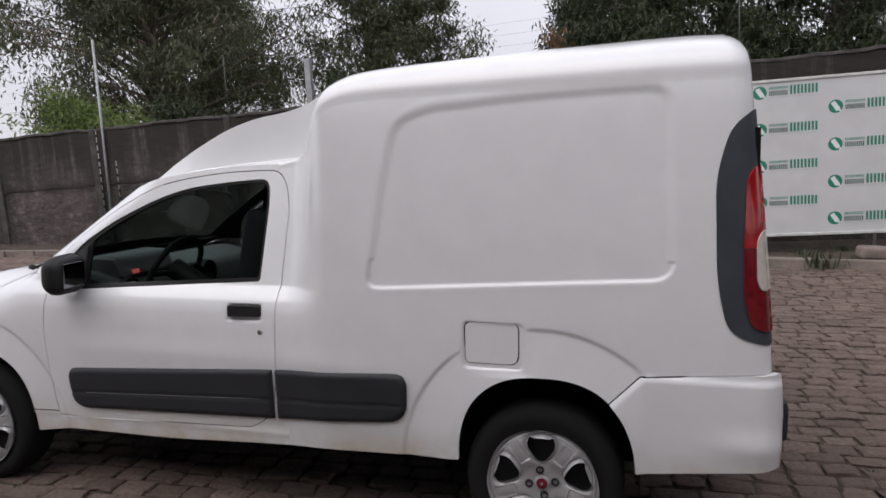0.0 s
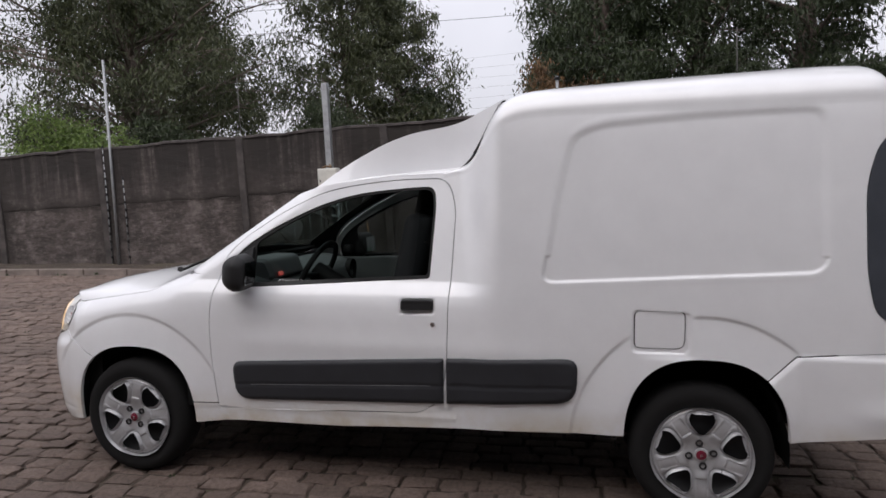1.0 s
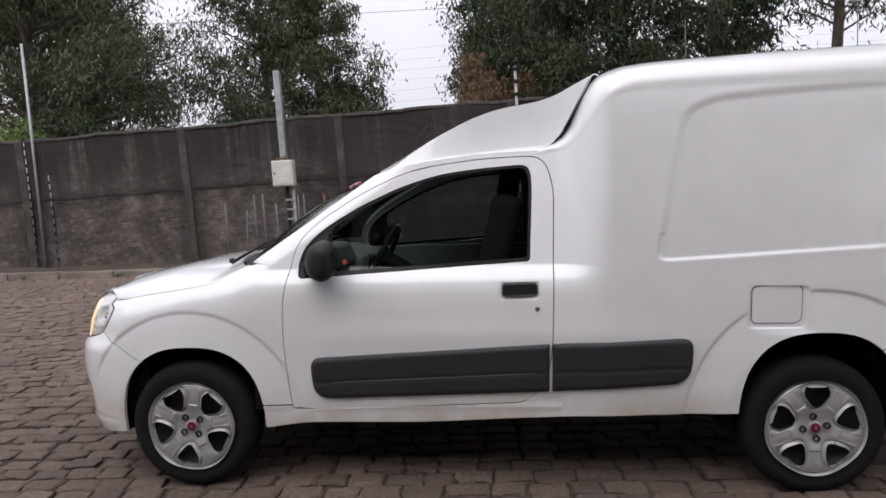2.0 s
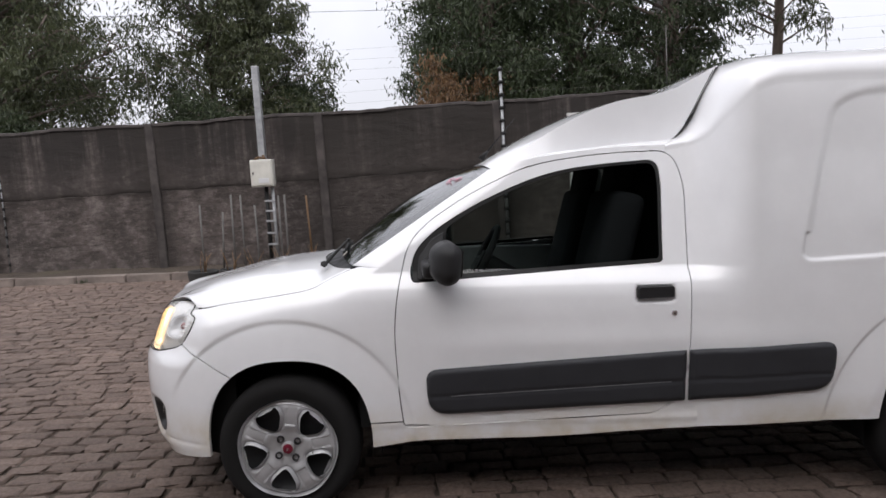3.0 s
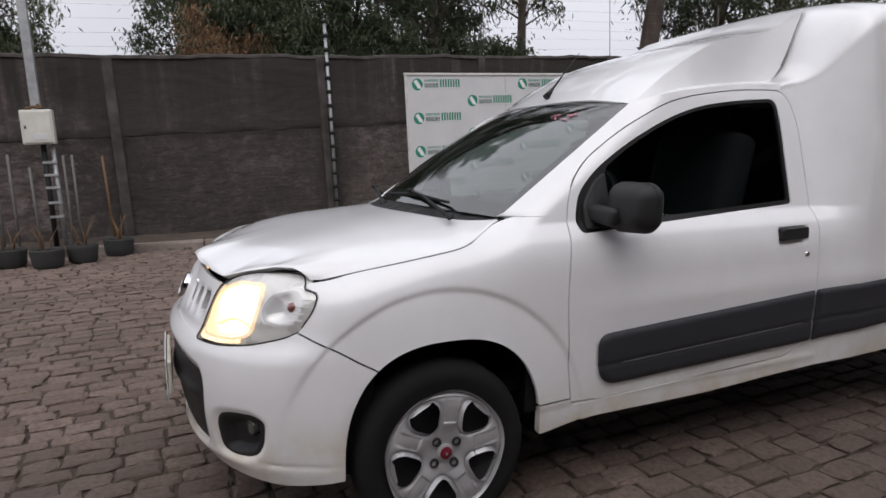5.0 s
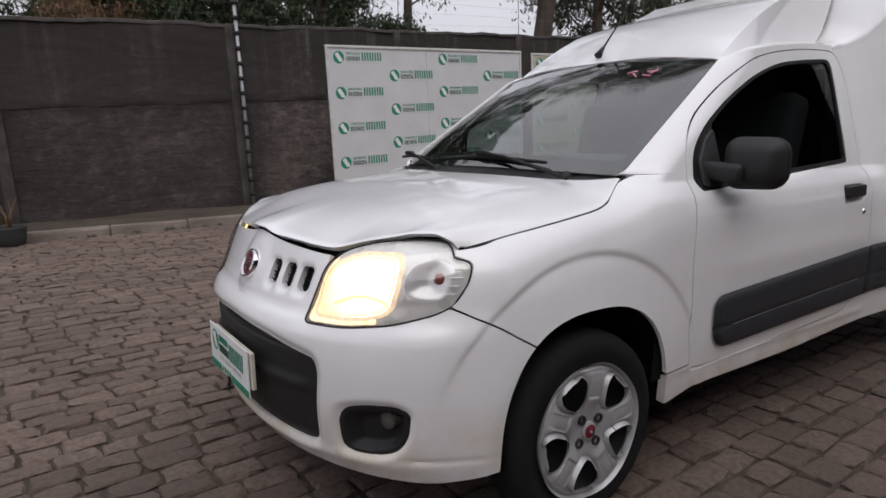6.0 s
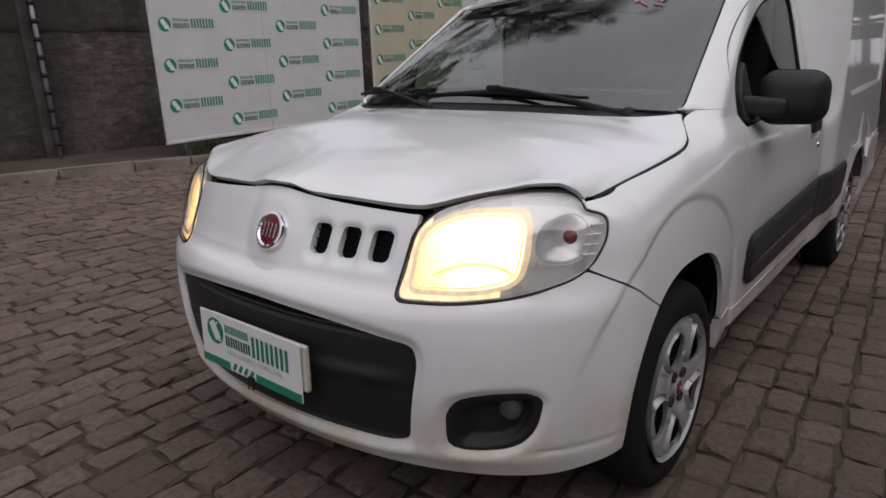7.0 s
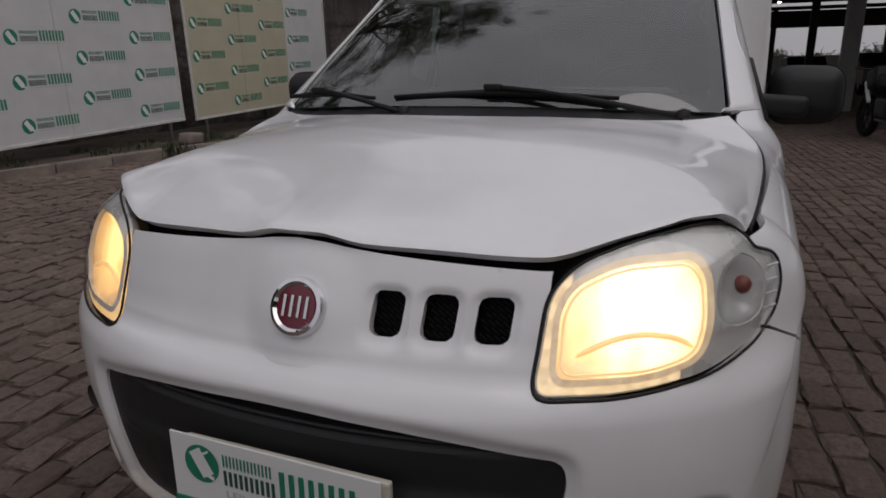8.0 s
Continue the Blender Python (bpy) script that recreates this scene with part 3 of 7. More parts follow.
def build_door_parts(door, side):
    flip = side < 0
    # black frame round the glass
    inner = rounded([(0.665, 0.978), (1.540, 1.022), (1.557, 1.33), (1.549, 1.415), (1.36, 1.405), (1.15, 1.382), (0.975, 1.328), (0.785, 1.238), (0.672, 1.168)], [0.01, 0.01, 0.1, 0.08, 0.1, 0.1, 0.1, 0.08, 0.02])
    def frame_dom(x, y, z):
        return np.minimum(inside(WINDOW, x, z) - 0.0015, -inside(inner, x, z))
    a = skin(mm(0.53, 1.58, 0.008), mm(0.945, 1.42, 0.008), lambda x, z: (x, YC - side * (half_width(x, z) - 0.004), z), frame_dom, 0.012, flip)
    van_piece("window_seal", [a], SEAL, door, "black rubber window seal")
    a = skin(mm(0.65, 1.57, 0.03), mm(0.965, 1.41, 0.015), lambda x, z: (x, YC - side * (half_width(x, z) - 0.011), z),
             lambda x, y, z: inside(inner, x, z) + 0.006, 0, flip)
    g = van_piece("window_glass", [a], SIDE_GLASS, door, "tinted side window")
    g.visible_shadow = False
    # handle
    hw = float(half_width(np.array(1.5), np.array(0.89)))
    grip = rounded([(1.428, 0.868), (1.578, 0.872), (1.578, 0.918), (1.43, 0.916)], [0.012, 0.008, 0.012, 0.012])
    v, f = prism(grip, 0.03, lambda a, b, d: (a, YC - side * (hw + 0.012 - d + 0.006 * math.sin((a - 1.428) / 0.15 * math.pi)), b), 0.006)
    van_piece("door_handle", [(v, f if side > 0 else [q[::-1] for q in f])], BLACK_TRIM, door, "black plastic pull handle", False)
    bm = lathe([(0.0, -0.004), (0.010, -0.004), (0.013, 0.0), (0.013, 0.012)], 20)
    bmesh.ops.transform(bm, matrix=Matrix.Translation((1.577, YC - side * (hw + 0.006), 0.808)) @ (Matrix() if side > 0 else Matrix.Rotation(math.pi, 4, "Z")), verts=bm.verts)
    key = part("key_lock", bm, CHROME, door, "round metal key lock", True)
    bm = lathe([(0.0, -0.006), (0.0035, -0.006), (0.0035, 0.0)], 12)
    bmesh.ops.transform(bm, matrix=Matrix.Translation((1.577, YC - side * (hw + 0.006), 0.808)) @ (Matrix() if side > 0 else Matrix.Rotation(math.pi, 4, "Z")), verts=bm.verts)
    part("key_slot", bm, SEAL, key)
    moulding(door, side, rounded([(0.573, 0.602), (1.626, 0.657), (1.622, 0.446), (0.580, 0.413)], [0.05, 0.004, 0.004, 0.085]), "side_moulding")
    # the thin bright line pressed into the moulding
    pts = [(x, YC - side * (float(half_width(np.array(x), np.array(0.5))) + 0.019), 0.494 + 0.0405 * (x - 0.672)) for x in np.linspace(0.672, 1.562, 12)]
    part("moulding_line", tube(pts, 0.0013, 6), GALV_LINE, door, "thin pale line on the moulding")
    build_mirror(door, side)


def moulding(parent, side, outline, name):
    def pos(x, z):
        d = inside(outline, x, z)
        lift = 0.004 + 0.014 * np.sqrt(np.clip(d / 0.018, 0, 1)) + 0.003 * step(0.0, 0.004, np.abs(z - (0.494 + 0.0405 * (x - 0.672))) - 0.006)
        return x, YC - side * (half_width(x, z) + lift), z
    xs = [p[0] for p in outline]
    zs = [p[1] for p in outline]
    a = skin(mm(min(xs) - 0.01, max(xs) + 0.01, 0.008), mm(min(zs) - 0.01, max(zs) + 0.01, 0.007), pos, lambda x, y, z: inside(outline, x, z), 0.008, side < 0)
    return van_piece(name, [a], GREY_TRIM, parent, "dark grey plastic side moulding")


def build_mirror(door, side):
    s = side
    reach = 0.872 if s > 0 else 0.822
    head = Vector((0.672, YC - s * reach, 1.041))
    bm = bmesh.new()
    bmesh.ops.create_cube(bm, size=1, matrix=Matrix.Diagonal((0.100, 0.205, 0.172, 1)))
    bmesh.ops.bevel(bm, geom=bm.edges[:], offset=0.058, segments=7, affect="EDGES", profile=0.52)
    for v in bm.verts:
        # the shell bulges forwards and narrows to its outer end
        k = (v.co.x < 0) * 0.5
        v.co.x -= k * 0.05 * max(0, 1 - (v.co.y / 0.1) ** 2) * max(0, 1 - (v.co.z / 0.1) ** 2)
        v.co.z *= 1 - 0.10 * max(0, -s * v.co.y) / 0.1 * 0.6
    bmesh.ops.transform(bm, matrix=Matrix.Translation(head) @ pose(0, 0, 0, 0, 4 * s, s * 8), verts=bm.verts)
    shell = part("mirror_housing", bm, BLACK_TRIM, door, "black textured mirror housing", True)
    bm = box((0, 0, 0), (0.006, 0.13, 0.105), 0.0025)
    bmesh.ops.transform(bm, matrix=Matrix.Translation(head + Vector((0.048, 0, 0))) @ pose(0, 0, 0, 0, 4 * s, s * 8), verts=bm.verts)
    part("mirror_glass", bm, MIRROR_GLASS, shell, "mirror glass")
    bm = box((0, 0, 0), (0.060, 0.150, 0.064), 0.024, None, 4)
    for v in bm.verts:
        v.co.z *= 1 - 1.2 * max(0, s * v.co.y) - 0.3 * max(0, -s * v.co.y)
    bmesh.ops.transform(bm, matrix=Matrix.Translation((0.598, YC - s * (reach - 0.072), 1.014)) @ pose(0, 0, 0, 4 * s, 0, s * 6), verts=bm.verts)
    part("mirror_arm", bm, BLACK_TRIM, shell, "", True)
    base = rounded([(0.548, 0.965), (0.66, 0.968), (0.662, 1.155), (0.605, 1.12), (0.555, 1.05)], 0.015)
    v, f = prism(base, 0.02, lambda a, b, d: (a, YC - s * (float(half_width(np.array(a), np.array(b))) + 0.012 - d), b), 0.005)
    van_piece("mirror_base", [(v, f if s > 0 else [q[::-1] for q in f])], BLACK_TRIM, shell, "", False)


def build_box():
    sheets = []
    for side in (1, -1):
        def dom(x, y, z):
            low = z < 1.62
            d = np.where(z < 0.6, z - curve(x, [1.5, 2.4, 3.0, 3.5], [0.324, 0.352, 0.36, 0.40]), 1)
            d = np.minimum(d, np.where(z < 0.75, rear_arch(x, z), 1))
            d = np.minimum(d, np.where(low, -inside(DOOR, x, z) - 0.004, 1))
            if side > 0:
                d = np.minimum(d, np.where(low, -inside(FLAP, x, z) - 0.0045, 1))
            d = np.minimum(d, np.where(low, -inside(TAIL, x, z) - 0.002, 1))
            d = np.minimum(d, np.where(z < 0.76, np.maximum(z - 0.727 - 0.99 * (x - 3.060), z - 0.726 - 0.075 * (x - 3.05)), 1))
            d = np.minimum(d, rear_edge(z) - x)
            return d
        us = np.concatenate([mm(1.60, 1.96, 0.0075), mm(1.96, 3.36, 0.0065)[1:], mm(3.36, 3.54, 0.006)[1:]])
        vs = np.concatenate([mm(0.285, 1.5, 0.0055), 1.5 + np.linspace(0, 1, 44)[1:]])
        sheets.append(skin(us, vs, lambda x, v: box_shell(x, v, side), dom, 0.014, side < 0))
    van_piece("cargo_body", sheets, PAINT, label="white steel cargo body with pressed side panels")
    # rear end, closed
    us = np.linspace(-1, 1, 40)
    def back(u, z):
        w = (half_width(np.full_like(z, 3.35), z) - 0.05) * np.where(z > 1.55, np.maximum(1 - ((z - 1.55) / 0.30) ** 4, 0) ** 0.25, 1)
        return rear_edge(z) - 0.004, YC + u * w, z
    van_piece("rear_door", [skin(us, mm(0.42, 1.85, 0.03), back, None, 0.0, False)], PAINT)
    # black skins for the shade behind the joints and inside the cargo space
    for side in (1, -1):
        a = skin(mm(1.98, 3.42, 0.06), mm(0.70, 1.55, 0.05), lambda x, z: (x, YC - side * (half_width(x, z) - 0.028), z), None, 0, side < 0)
        van_piece("inner_panel", [a], DARK, label="black sheet standing in for the shade behind the joints")
        b = skin(mm(1.66, 2.36, 0.05), mm(0.36, 0.72, 0.05), lambda x, z: (x, YC - side * (half_width(x, z) - 0.026), z), None, 0, side < 0)
        van_piece("inner_panel", [b], DARK, label="black sheet standing in for the shade behind the joints")
        moulding(van, side, rounded([(1.637, 0.657), (2.216, 0.684), (2.208, 0.487), (1.634, 0.446)], [0.004, 0.055, 0.085, 0.004]), "rear_side_moulding")
        # tail lamp
        def tail_dom(x, y, z):
            return np.minimum(inside(TAIL, x, z), rear_edge(z) + 0.004 - x)
        def shell(lift):
            def f(x, z):
                w = half_width(x, z)
                end = np.clip((x - (rear_edge(z) - 0.075)) / 0.075, 0, 1)
                back_in = 0.06 * (1 - np.sqrt(np.maximum(1 - end ** 2, 0)))
                return x, YC - side * (w - back_in + lift), z
            return f
        lamp = van_piece("tail_lamp", [skin(mm(3.28, 3.50, 0.006), mm(0.82, 1.615, 0.01), shell(0.006), tail_dom, 0.02, side < 0)], LAMP_GREY, label="tall tail lamp with grey surround")
        def lens(outline, lift, mat, name, label):
            van_piece(name, [skin(mm(3.33, 3.50, 0.005), mm(0.85, 1.52, 0.008), shell(lift),
                      lambda x, y, z: np.minimum(inside(outline, x, z), rear_edge(z) + 0.006 - x), 0.012, side < 0)], mat, lamp, label)
        lens(rounded([(3.40, 1.428), (3.378, 1.38), (3.372, 1.17), (3.52, 1.17), (3.52, 1.46)], [0.03, 0.05, 0.0, 0, 0]), 0.012, RED_LENS, "brake_lens", "bright red brake lens")
        lens(rounded([(3.372, 1.168), (3.376, 1.00), (3.40, 0.92), (3.43, 0.90), (3.52, 0.885), (3.52, 1.168)], [0.0, 0.04, 0.04, 0.03, 0, 0]), 0.012, DARK_RED, "lower_lens", "dark red lower lens")
        lens(rounded([(3.43, 1.225), (3.412, 1.19), (3.415, 1.06), (3.43, 1.03), (3.53, 1.03), (3.53, 1.235)], [0.02, 0.02, 0.02, 0.02, 0, 0]), 0.017, CLEAR_LENS, "reverse_lens", "milky ribbed reverse lens")
    a = skin(mm(2.44, 2.66, 0.008), mm(0.73, 0.90, 0.008), lambda x, z: (x, YC - (half_width(x, z) + 0.002), z), lambda x, y, z: inside(FLAP, x, z), 0.012)
    van_piece("fuel_flap", [a], PAINT, label="white fuel filler flap")
    # rear bumper: flank ends joined by the beam across the back
    sheets = []
    for side in (1, -1):
        def bpos(x, z):
            end = np.clip((x - 3.42) / 0.10, 0, 1)
            w = half_width(np.minimum(x, 3.4), z) + 0.004 + 0.012 * np.exp(-((z - 0.50) / 0.05) ** 2) * step(3.2, 3.45, x)
            return x, YC - side * (w - 0.10 * (1 - np.sqrt(np.maximum(1 - end ** 2, 0)))), z
        def bdom(x, y, z):
            d = np.minimum(np.minimum(0.722 + 0.075 * (x - 3.05), 0.722 + 0.99 * (x - 3.060)) - z, z - curve(x, [3.0, 3.5], [0.365, 0.425]))
            d = np.minimum(d, rear_arch(x, z))
            return np.minimum(d, np.minimum(x - 2.90, 3.52 - 0.10 * np.clip(z - 0.56, 0, 1) - x))
        van_piece("rear_bumper_end", [skin(mm(2.9, 3.54, 0.009), mm(0.34, 0.77, 0.009), bpos, bdom, 0.02, side < 0)], PAINT, label="white end of the rear bumper")
    beam = box((3.515, YC, 0.545), (0.08, 1.40, 0.15), 0.03)
    part("bumper_step", beam, GREY_TRIM, van, "dark grey bumper step")


def whole(u, z):
    """The nose from one flank (u negative) to the other."""
    return nose(np.abs(u), z, np.where(u >= 0, 1, -1))


def build_nose():
    def front(u, z):
        x, y, z2 = whole(u, z)
        w = np.abs(y - YC)
        a = np.abs(u)
        lg = -inside(LOWER_GRILLE, w, z)
        fg = -inside(FOG, w, z)
        dish = 0.014 * step(0.03, 0.0, lg) + 0.016 * step(0.028, 0.0, fg)
        lip = 0.012 * np.exp(-((z - 0.285) / 0.02) ** 2)
        groove = 0.006 * np.exp(-((z - 0.305) / 0.006) ** 2) * step(0.60, 0.66, a)
        return x + groove + dish * (a < 0.95) - lip * 0.6 * np.cos(np.clip(a, 0, 1) * 1.57), y, z2
    def bumper_dom(x, y, z):
        w = np.abs(y - YC)
        top = np.where(w < 0.418, 0.676 - 0.1 * w ** 2, seam_front(x) - 0.003)
        d = np.minimum(top - z, z - 0.236 - 0.02 * step(-0.5, -0.3, x))
        d = np.minimum(d, np.where(x < -0.33, -inside(LAMP, w, z) - 0.003, 1))
        d = np.minimum(d, np.where(x > -0.42, front_arch(x, z), 1))
        d = np.minimum(d, np.where(x < -0.4, -inside(LOWER_GRILLE, w, z), 1))
        d = np.minimum(d, np.where(x < -0.4, -inside(FOG, w, z), 1))
        return np.minimum(d, -0.20 - x)
    half = np.concatenate([np.linspace(0, 1, 120), 1 + mm(0, 0.10, 0.009)[1:]])
    us = np.concatenate([-half[::-1], half[1:]])
    bumper = van_piece("front_bumper", [skin(us, mm(0.20, 0.75, 0.0075), front, bumper_dom, 0.016)], PAINT, label="white front bumper with black lower grille")
    def gpos(u, z):
        x, y, z2 = whole(u, z)
        return x + 0.020 + 0.035 * step(0.565, 0.588, z) - 0.012 * step(0.50, 0.47, z) * step(0.44, 0.47, z) * step(0.36, 0.28, np.abs(u)), y, z2
    grille = van_piece("lower_grille", [skin(np.linspace(-0.45, 0.45, 92), mm(0.30, 0.635, 0.008), gpos, lambda x, y, z: inside(LOWER_GRILLE, np.abs(y - YC), z) + 0.02, 0.0)], BLACK_TRIM, bumper, "black plastic lower grille")
    for z in (0.566, 0.580):
        pts = [whole(np.array(u), np.array(z)) for u in np.linspace(-0.33, 0.33, 18)]
        part("grille_slat", tube([(float(p[0]) + 0.026, float(p[1]), float(p[2])) for p in pts], 0.0035, 6), GREY_TRIM, grille)
    for side in (1, -1):
        flip = side < 0
        def fpos(u, z):
            x, y, z2 = nose(u, z, side)
            d = np.clip(inside(FOG, np.abs(y - YC), z), 0, 1)
            return x + 0.012 + 0.034 * step(0.0, 0.03, d), y, z2
        pocket = van_piece("fog_pocket", [skin(np.linspace(0.36, 0.82, 60), mm(0.28, 0.50, 0.007), fpos, lambda x, y, z: inside(FOG, np.abs(y - YC), z) + 0.012, 0, flip)], BLACK_TRIM, label="black fog lamp pocket")
        bm = lathe([(0.0, -0.006), (0.014, -0.005), (0.024, -0.002), (0.027, 0.006), (0.027, 0.03)], 28)
        bmesh.ops.transform(bm, matrix=Matrix.Translation((-0.572, YC - side * 0.633, 0.412)) @ pose(0, 0, 0, 0, 0, -72 * side), verts=bm.verts)
        part("fog_lamp", bm, FOG_GLASS, pocket, "small dark fog lamp", True)
    # upper front panel with three slots on one side
    holes = [rounded([(w - 0.029, 0.722), (w + 0.025, 0.722), (w + 0.029, 0.790), (w - 0.025, 0.790)], 0.016) for w in (0.173, 0.258, 0.342)]
    def ppos(u, z):
        x, y, z2 = whole(u, z)
        lift = 0 * z
        for o in holes:
            lift = lift + 0.008 * step(0.018, 0.0, -inside(o, YC - y, z + 0.004))
        boss = np.hypot(y - 0.785, z - 0.765)
        return x + lift - 0.011 * step(0.12, 0.055, boss) + 0.002 * step(0.692, 0.684, z), y, z2
    def pdom(x, y, z):
        w = np.abs(y - YC)
        d = np.minimum(z - 0.669 + 0.1 * w ** 2, curve(w, [0, 0.045, 0.10, 0.16, 0.4], [0.859, 0.856, 0.849, 0.844, 0.830]) - z)
        d = np.minimum(d, -inside(LAMP, w, z) - 0.004)
        d = np.minimum(d, 0.42 - w)
        for o in holes:
            d = np.minimum(d, -inside(o, YC - y, z))
        return d
    panel = van_piece("front_panel", [skin(np.linspace(-0.42, 0.42, 155), mm(0.64, 0.86, 0.006), ppos, pdom, 0.02)], PAINT, label="white upper front panel with three slots")
    for o in holes:
        w = sum(p[0] for p in o) / len(o)
        bm = bmesh.new()
        for k in range(7):
            for j in range(4):
                z = 0.727 + 0.0105 * k
                y = YC - (w - 0.018 + 0.012 * j + 0.006 * (k % 2))
                xx = float(nose(np.array(w / 0.8 * 0.64), np.array(z), 1)[0])
                add_tube(bm, [(xx + 0.015, y - 0.006, z - 0.005), (xx + 0.015, y + 0.006, z + 0.005)], 0.0016, 4)
        mesh_ob = part("slot_mesh", bm, DARK, panel, "black mesh")
        mesh_ob["kind"] = "stuff"
        # black plate for the shade behind the slot
        bm = box((xx + 0.035, YC - w, 0.758), (0.012, 0.07, 0.10))
        part("slot_backing", bm, DARK, panel)
    # badge
    place = Matrix.Translation((-0.722, 0.778, 0.760)) @ pose(0, 0, 0, 0, 24, 0) @ pose(0, 0, 0, 0, 0, -90)
    bm = lathe([(0.036, -0.004), (0.041, -0.008), (0.047, -0.006), (0.050, 0.002), (0.050, 0.016)], 48)
    bmesh.ops.transform(bm, matrix=place, verts=bm.verts)
    badge = part("badge", bm, CHROME, van, "round badge with chrome ring and dark red centre", True)
    bm = lathe([(0.0, -0.0045), (0.030, -0.004), (0.037, -0.003)], 40)
    bmesh.ops.transform(bm, matrix=place, verts=bm.verts)
    part("badge_disc", bm, EMBLEM_RED, badge, "dark red disc", True)
    for k in range(4):
        bm = box((-0.021 + 0.014 * k, -0.006, 0), (0.006, 0.003, 0.036), 0.001)
        bmesh.ops.transform(bm, matrix=place, verts=bm.verts)
        part("badge_bar", bm, CHROME, badge)
    # black shell and plate closing the gaps, for the shade inside the nose
    def ipos(u, z):
        x, y, z2 = whole(u, z)
        return x + 0.065, YC + (y - YC) * 0.93, z2
    van_piece("inner_nose", [skin(np.linspace(-1, 1, 80), mm(0.24, 0.825, 0.03), ipos, None, 0)], DARK, label="black shell standing in for the shade inside the nose")
    part("engine_cover", box((-0.20, YC, 0.815), (0.50, 1.05, 0.02), 0.005), DARK, van, "black plate standing in for the shade of the engine bay")
    for side in (1, -1):
        headlight(side)


def headlight(side):
    flip = side < 0
    def pos(lift):
        def f(u, z):
            x, y, z2 = nose(u, z, side)
            d = np.clip(inside(LAMP, np.abs(y - YC), z), 0, 0.05)
            k = lift + 0.012 * np.sqrt(d / 0.05)
            return x - k * np.cos(u * 1.3), y - side * k * np.sin(u * 1.3), z2
        return f
    us, zs = np.linspace(0.28, 1.02, 120), mm(0.64, 0.90, 0.0045)
    dom = lambda x, y, z: inside(LAMP, np.abs(y - YC), z)
    body = van_piece("headlight", [skin(us, zs, pos(-0.050), lambda x, y, z: dom(x, y, z) + 0.004, 0.0, flip)], DARK, label="clear headlight with a lit yellow main lamp")
    bead = []
    for w, z in list(LAMP) + [LAMP[0]]:
        x, a = nose_x(w, z)
        bead.append((x - 0.001 * math.cos(a), YC - side * (w + 0.001 * math.sin(a)), z))
    part("lamp_rim", tube(bead, 0.0024, 6), SEAL, body, "dark lamp rim", True)
    main = rounded([(0.436, 0.676), (0.575, 0.680), (0.640, 0.700), (0.649, 0.755), (0.640, 0.818), (0.618, 0.846), (0.515, 0.843), (0.452, 0.812), (0.434, 0.775)], [0.025, 0.04, 0.025, 0.03, 0.025, 0.025, 0.05, 0.03, 0.03])
    turn = rounded([(0.652, 0.782), (0.657, 0.822), (0.686, 0.838), (0.719, 0.814), (0.731, 0.778), (0.724, 0.738), (0.694, 0.730), (0.664, 0.746)], 0.02)
    def ring(o, a, b):
        return lambda x, y, z: np.minimum(inside(o, np.abs(y - YC), z) - a, b - inside(o, np.abs(y - YC), z))
    van_piece("lamp_bezel", [skin(us, zs, pos(-0.012), lambda x, y, z: np.minimum(dom(x, y, z) - 0.001, np.minimum(-inside(main, np.abs(y - YC), z), -inside(turn, np.abs(y - YC), z))), 0.02, flip)], LAMP_BEZEL, body, "pale silver lamp bezel")
    van_piece("lens_rim", [skin(us, zs, pos(-0.008), ring(main, -0.006, 0.004), 0.01, flip)], LENS_RIM if side > 0 else LAMP_BEZEL, body, "raised rim round the lit lens")
    def bowl(u, z):
        x, y, z2 = pos(-0.016)(u, z)
        d = np.clip(inside(main, np.abs(y - YC), z), 0, 1)
        return x + 0.022 * step(0.0, 0.035, d), y, z2
    van_piece("lit_lens", [skin(us, zs, bowl, lambda x, y, z: inside(main, np.abs(y - YC), z) + 0.006, 0.0, flip)], LAMP_LIT if side > 0 else LAMP_DIM, body, "glowing warm yellow lamp lens")
    ridge = []
    for w, z in [(0.542 + 0.90 * (w - 0.542), 0.762 + 0.88 * (z - 0.762)) for w, z in main]:
        x, a = nose_x(w, z)
        ridge.append((x - 0.004, YC - side * w, z))
    if side > 0:
        part("lens_ridge", tube(ridge + ridge[:1], 0.0025, 6), LENS_EDGE, body, "amber ridge round the lens", True)
    # the cover glows along its lower and inner edge; a glowing tube adds the reflector's amber arc
    van_piece("lens_skirt", [skin(us, zs, pos(-0.009), lambda x, y, z: np.minimum(np.minimum(dom(x, y, z) - 0.005, -inside(main, np.abs(y - YC), z) - 0.004),
              np.maximum(0.448 - np.abs(y - YC), np.minimum(0.690 - z, 0.612 - np.abs(y - YC)))), 0.004, flip)], LENS_SKIRT if side > 0 else LENS_ARC, body, "glowing lower edge of the lamp")
    arc = []
    for w in np.linspace(0.465, 0.632, 14):
        z = 0.704 + 0.024 * math.sin((w - 0.465) / 0.167 * math.pi) + 0.05 * (w - 0.465)
        p = bowl(np.array(nose_x(w, z)[1] / (math.pi / 2)), np.array(z))
        arc.append((float(p[0]) - 0.004, float(p[1]), float(p[2])))
    part("reflector_step", tube(arc, [0.002] + [0.0055] * 12 + [0.002], 6), LENS_ARC, body, "glowing tube for the amber arc of light in the reflector", True)
    def dish(u, z):
        x, y, z2 = pos(-0.014)(u, z)
        d = np.clip(inside(turn, np.abs(y - YC), z), 0, 1)
        k = 0.024 * step(0.0, 0.035, d)
        return x + k * 0.7, y + side * k * 0.7, z2
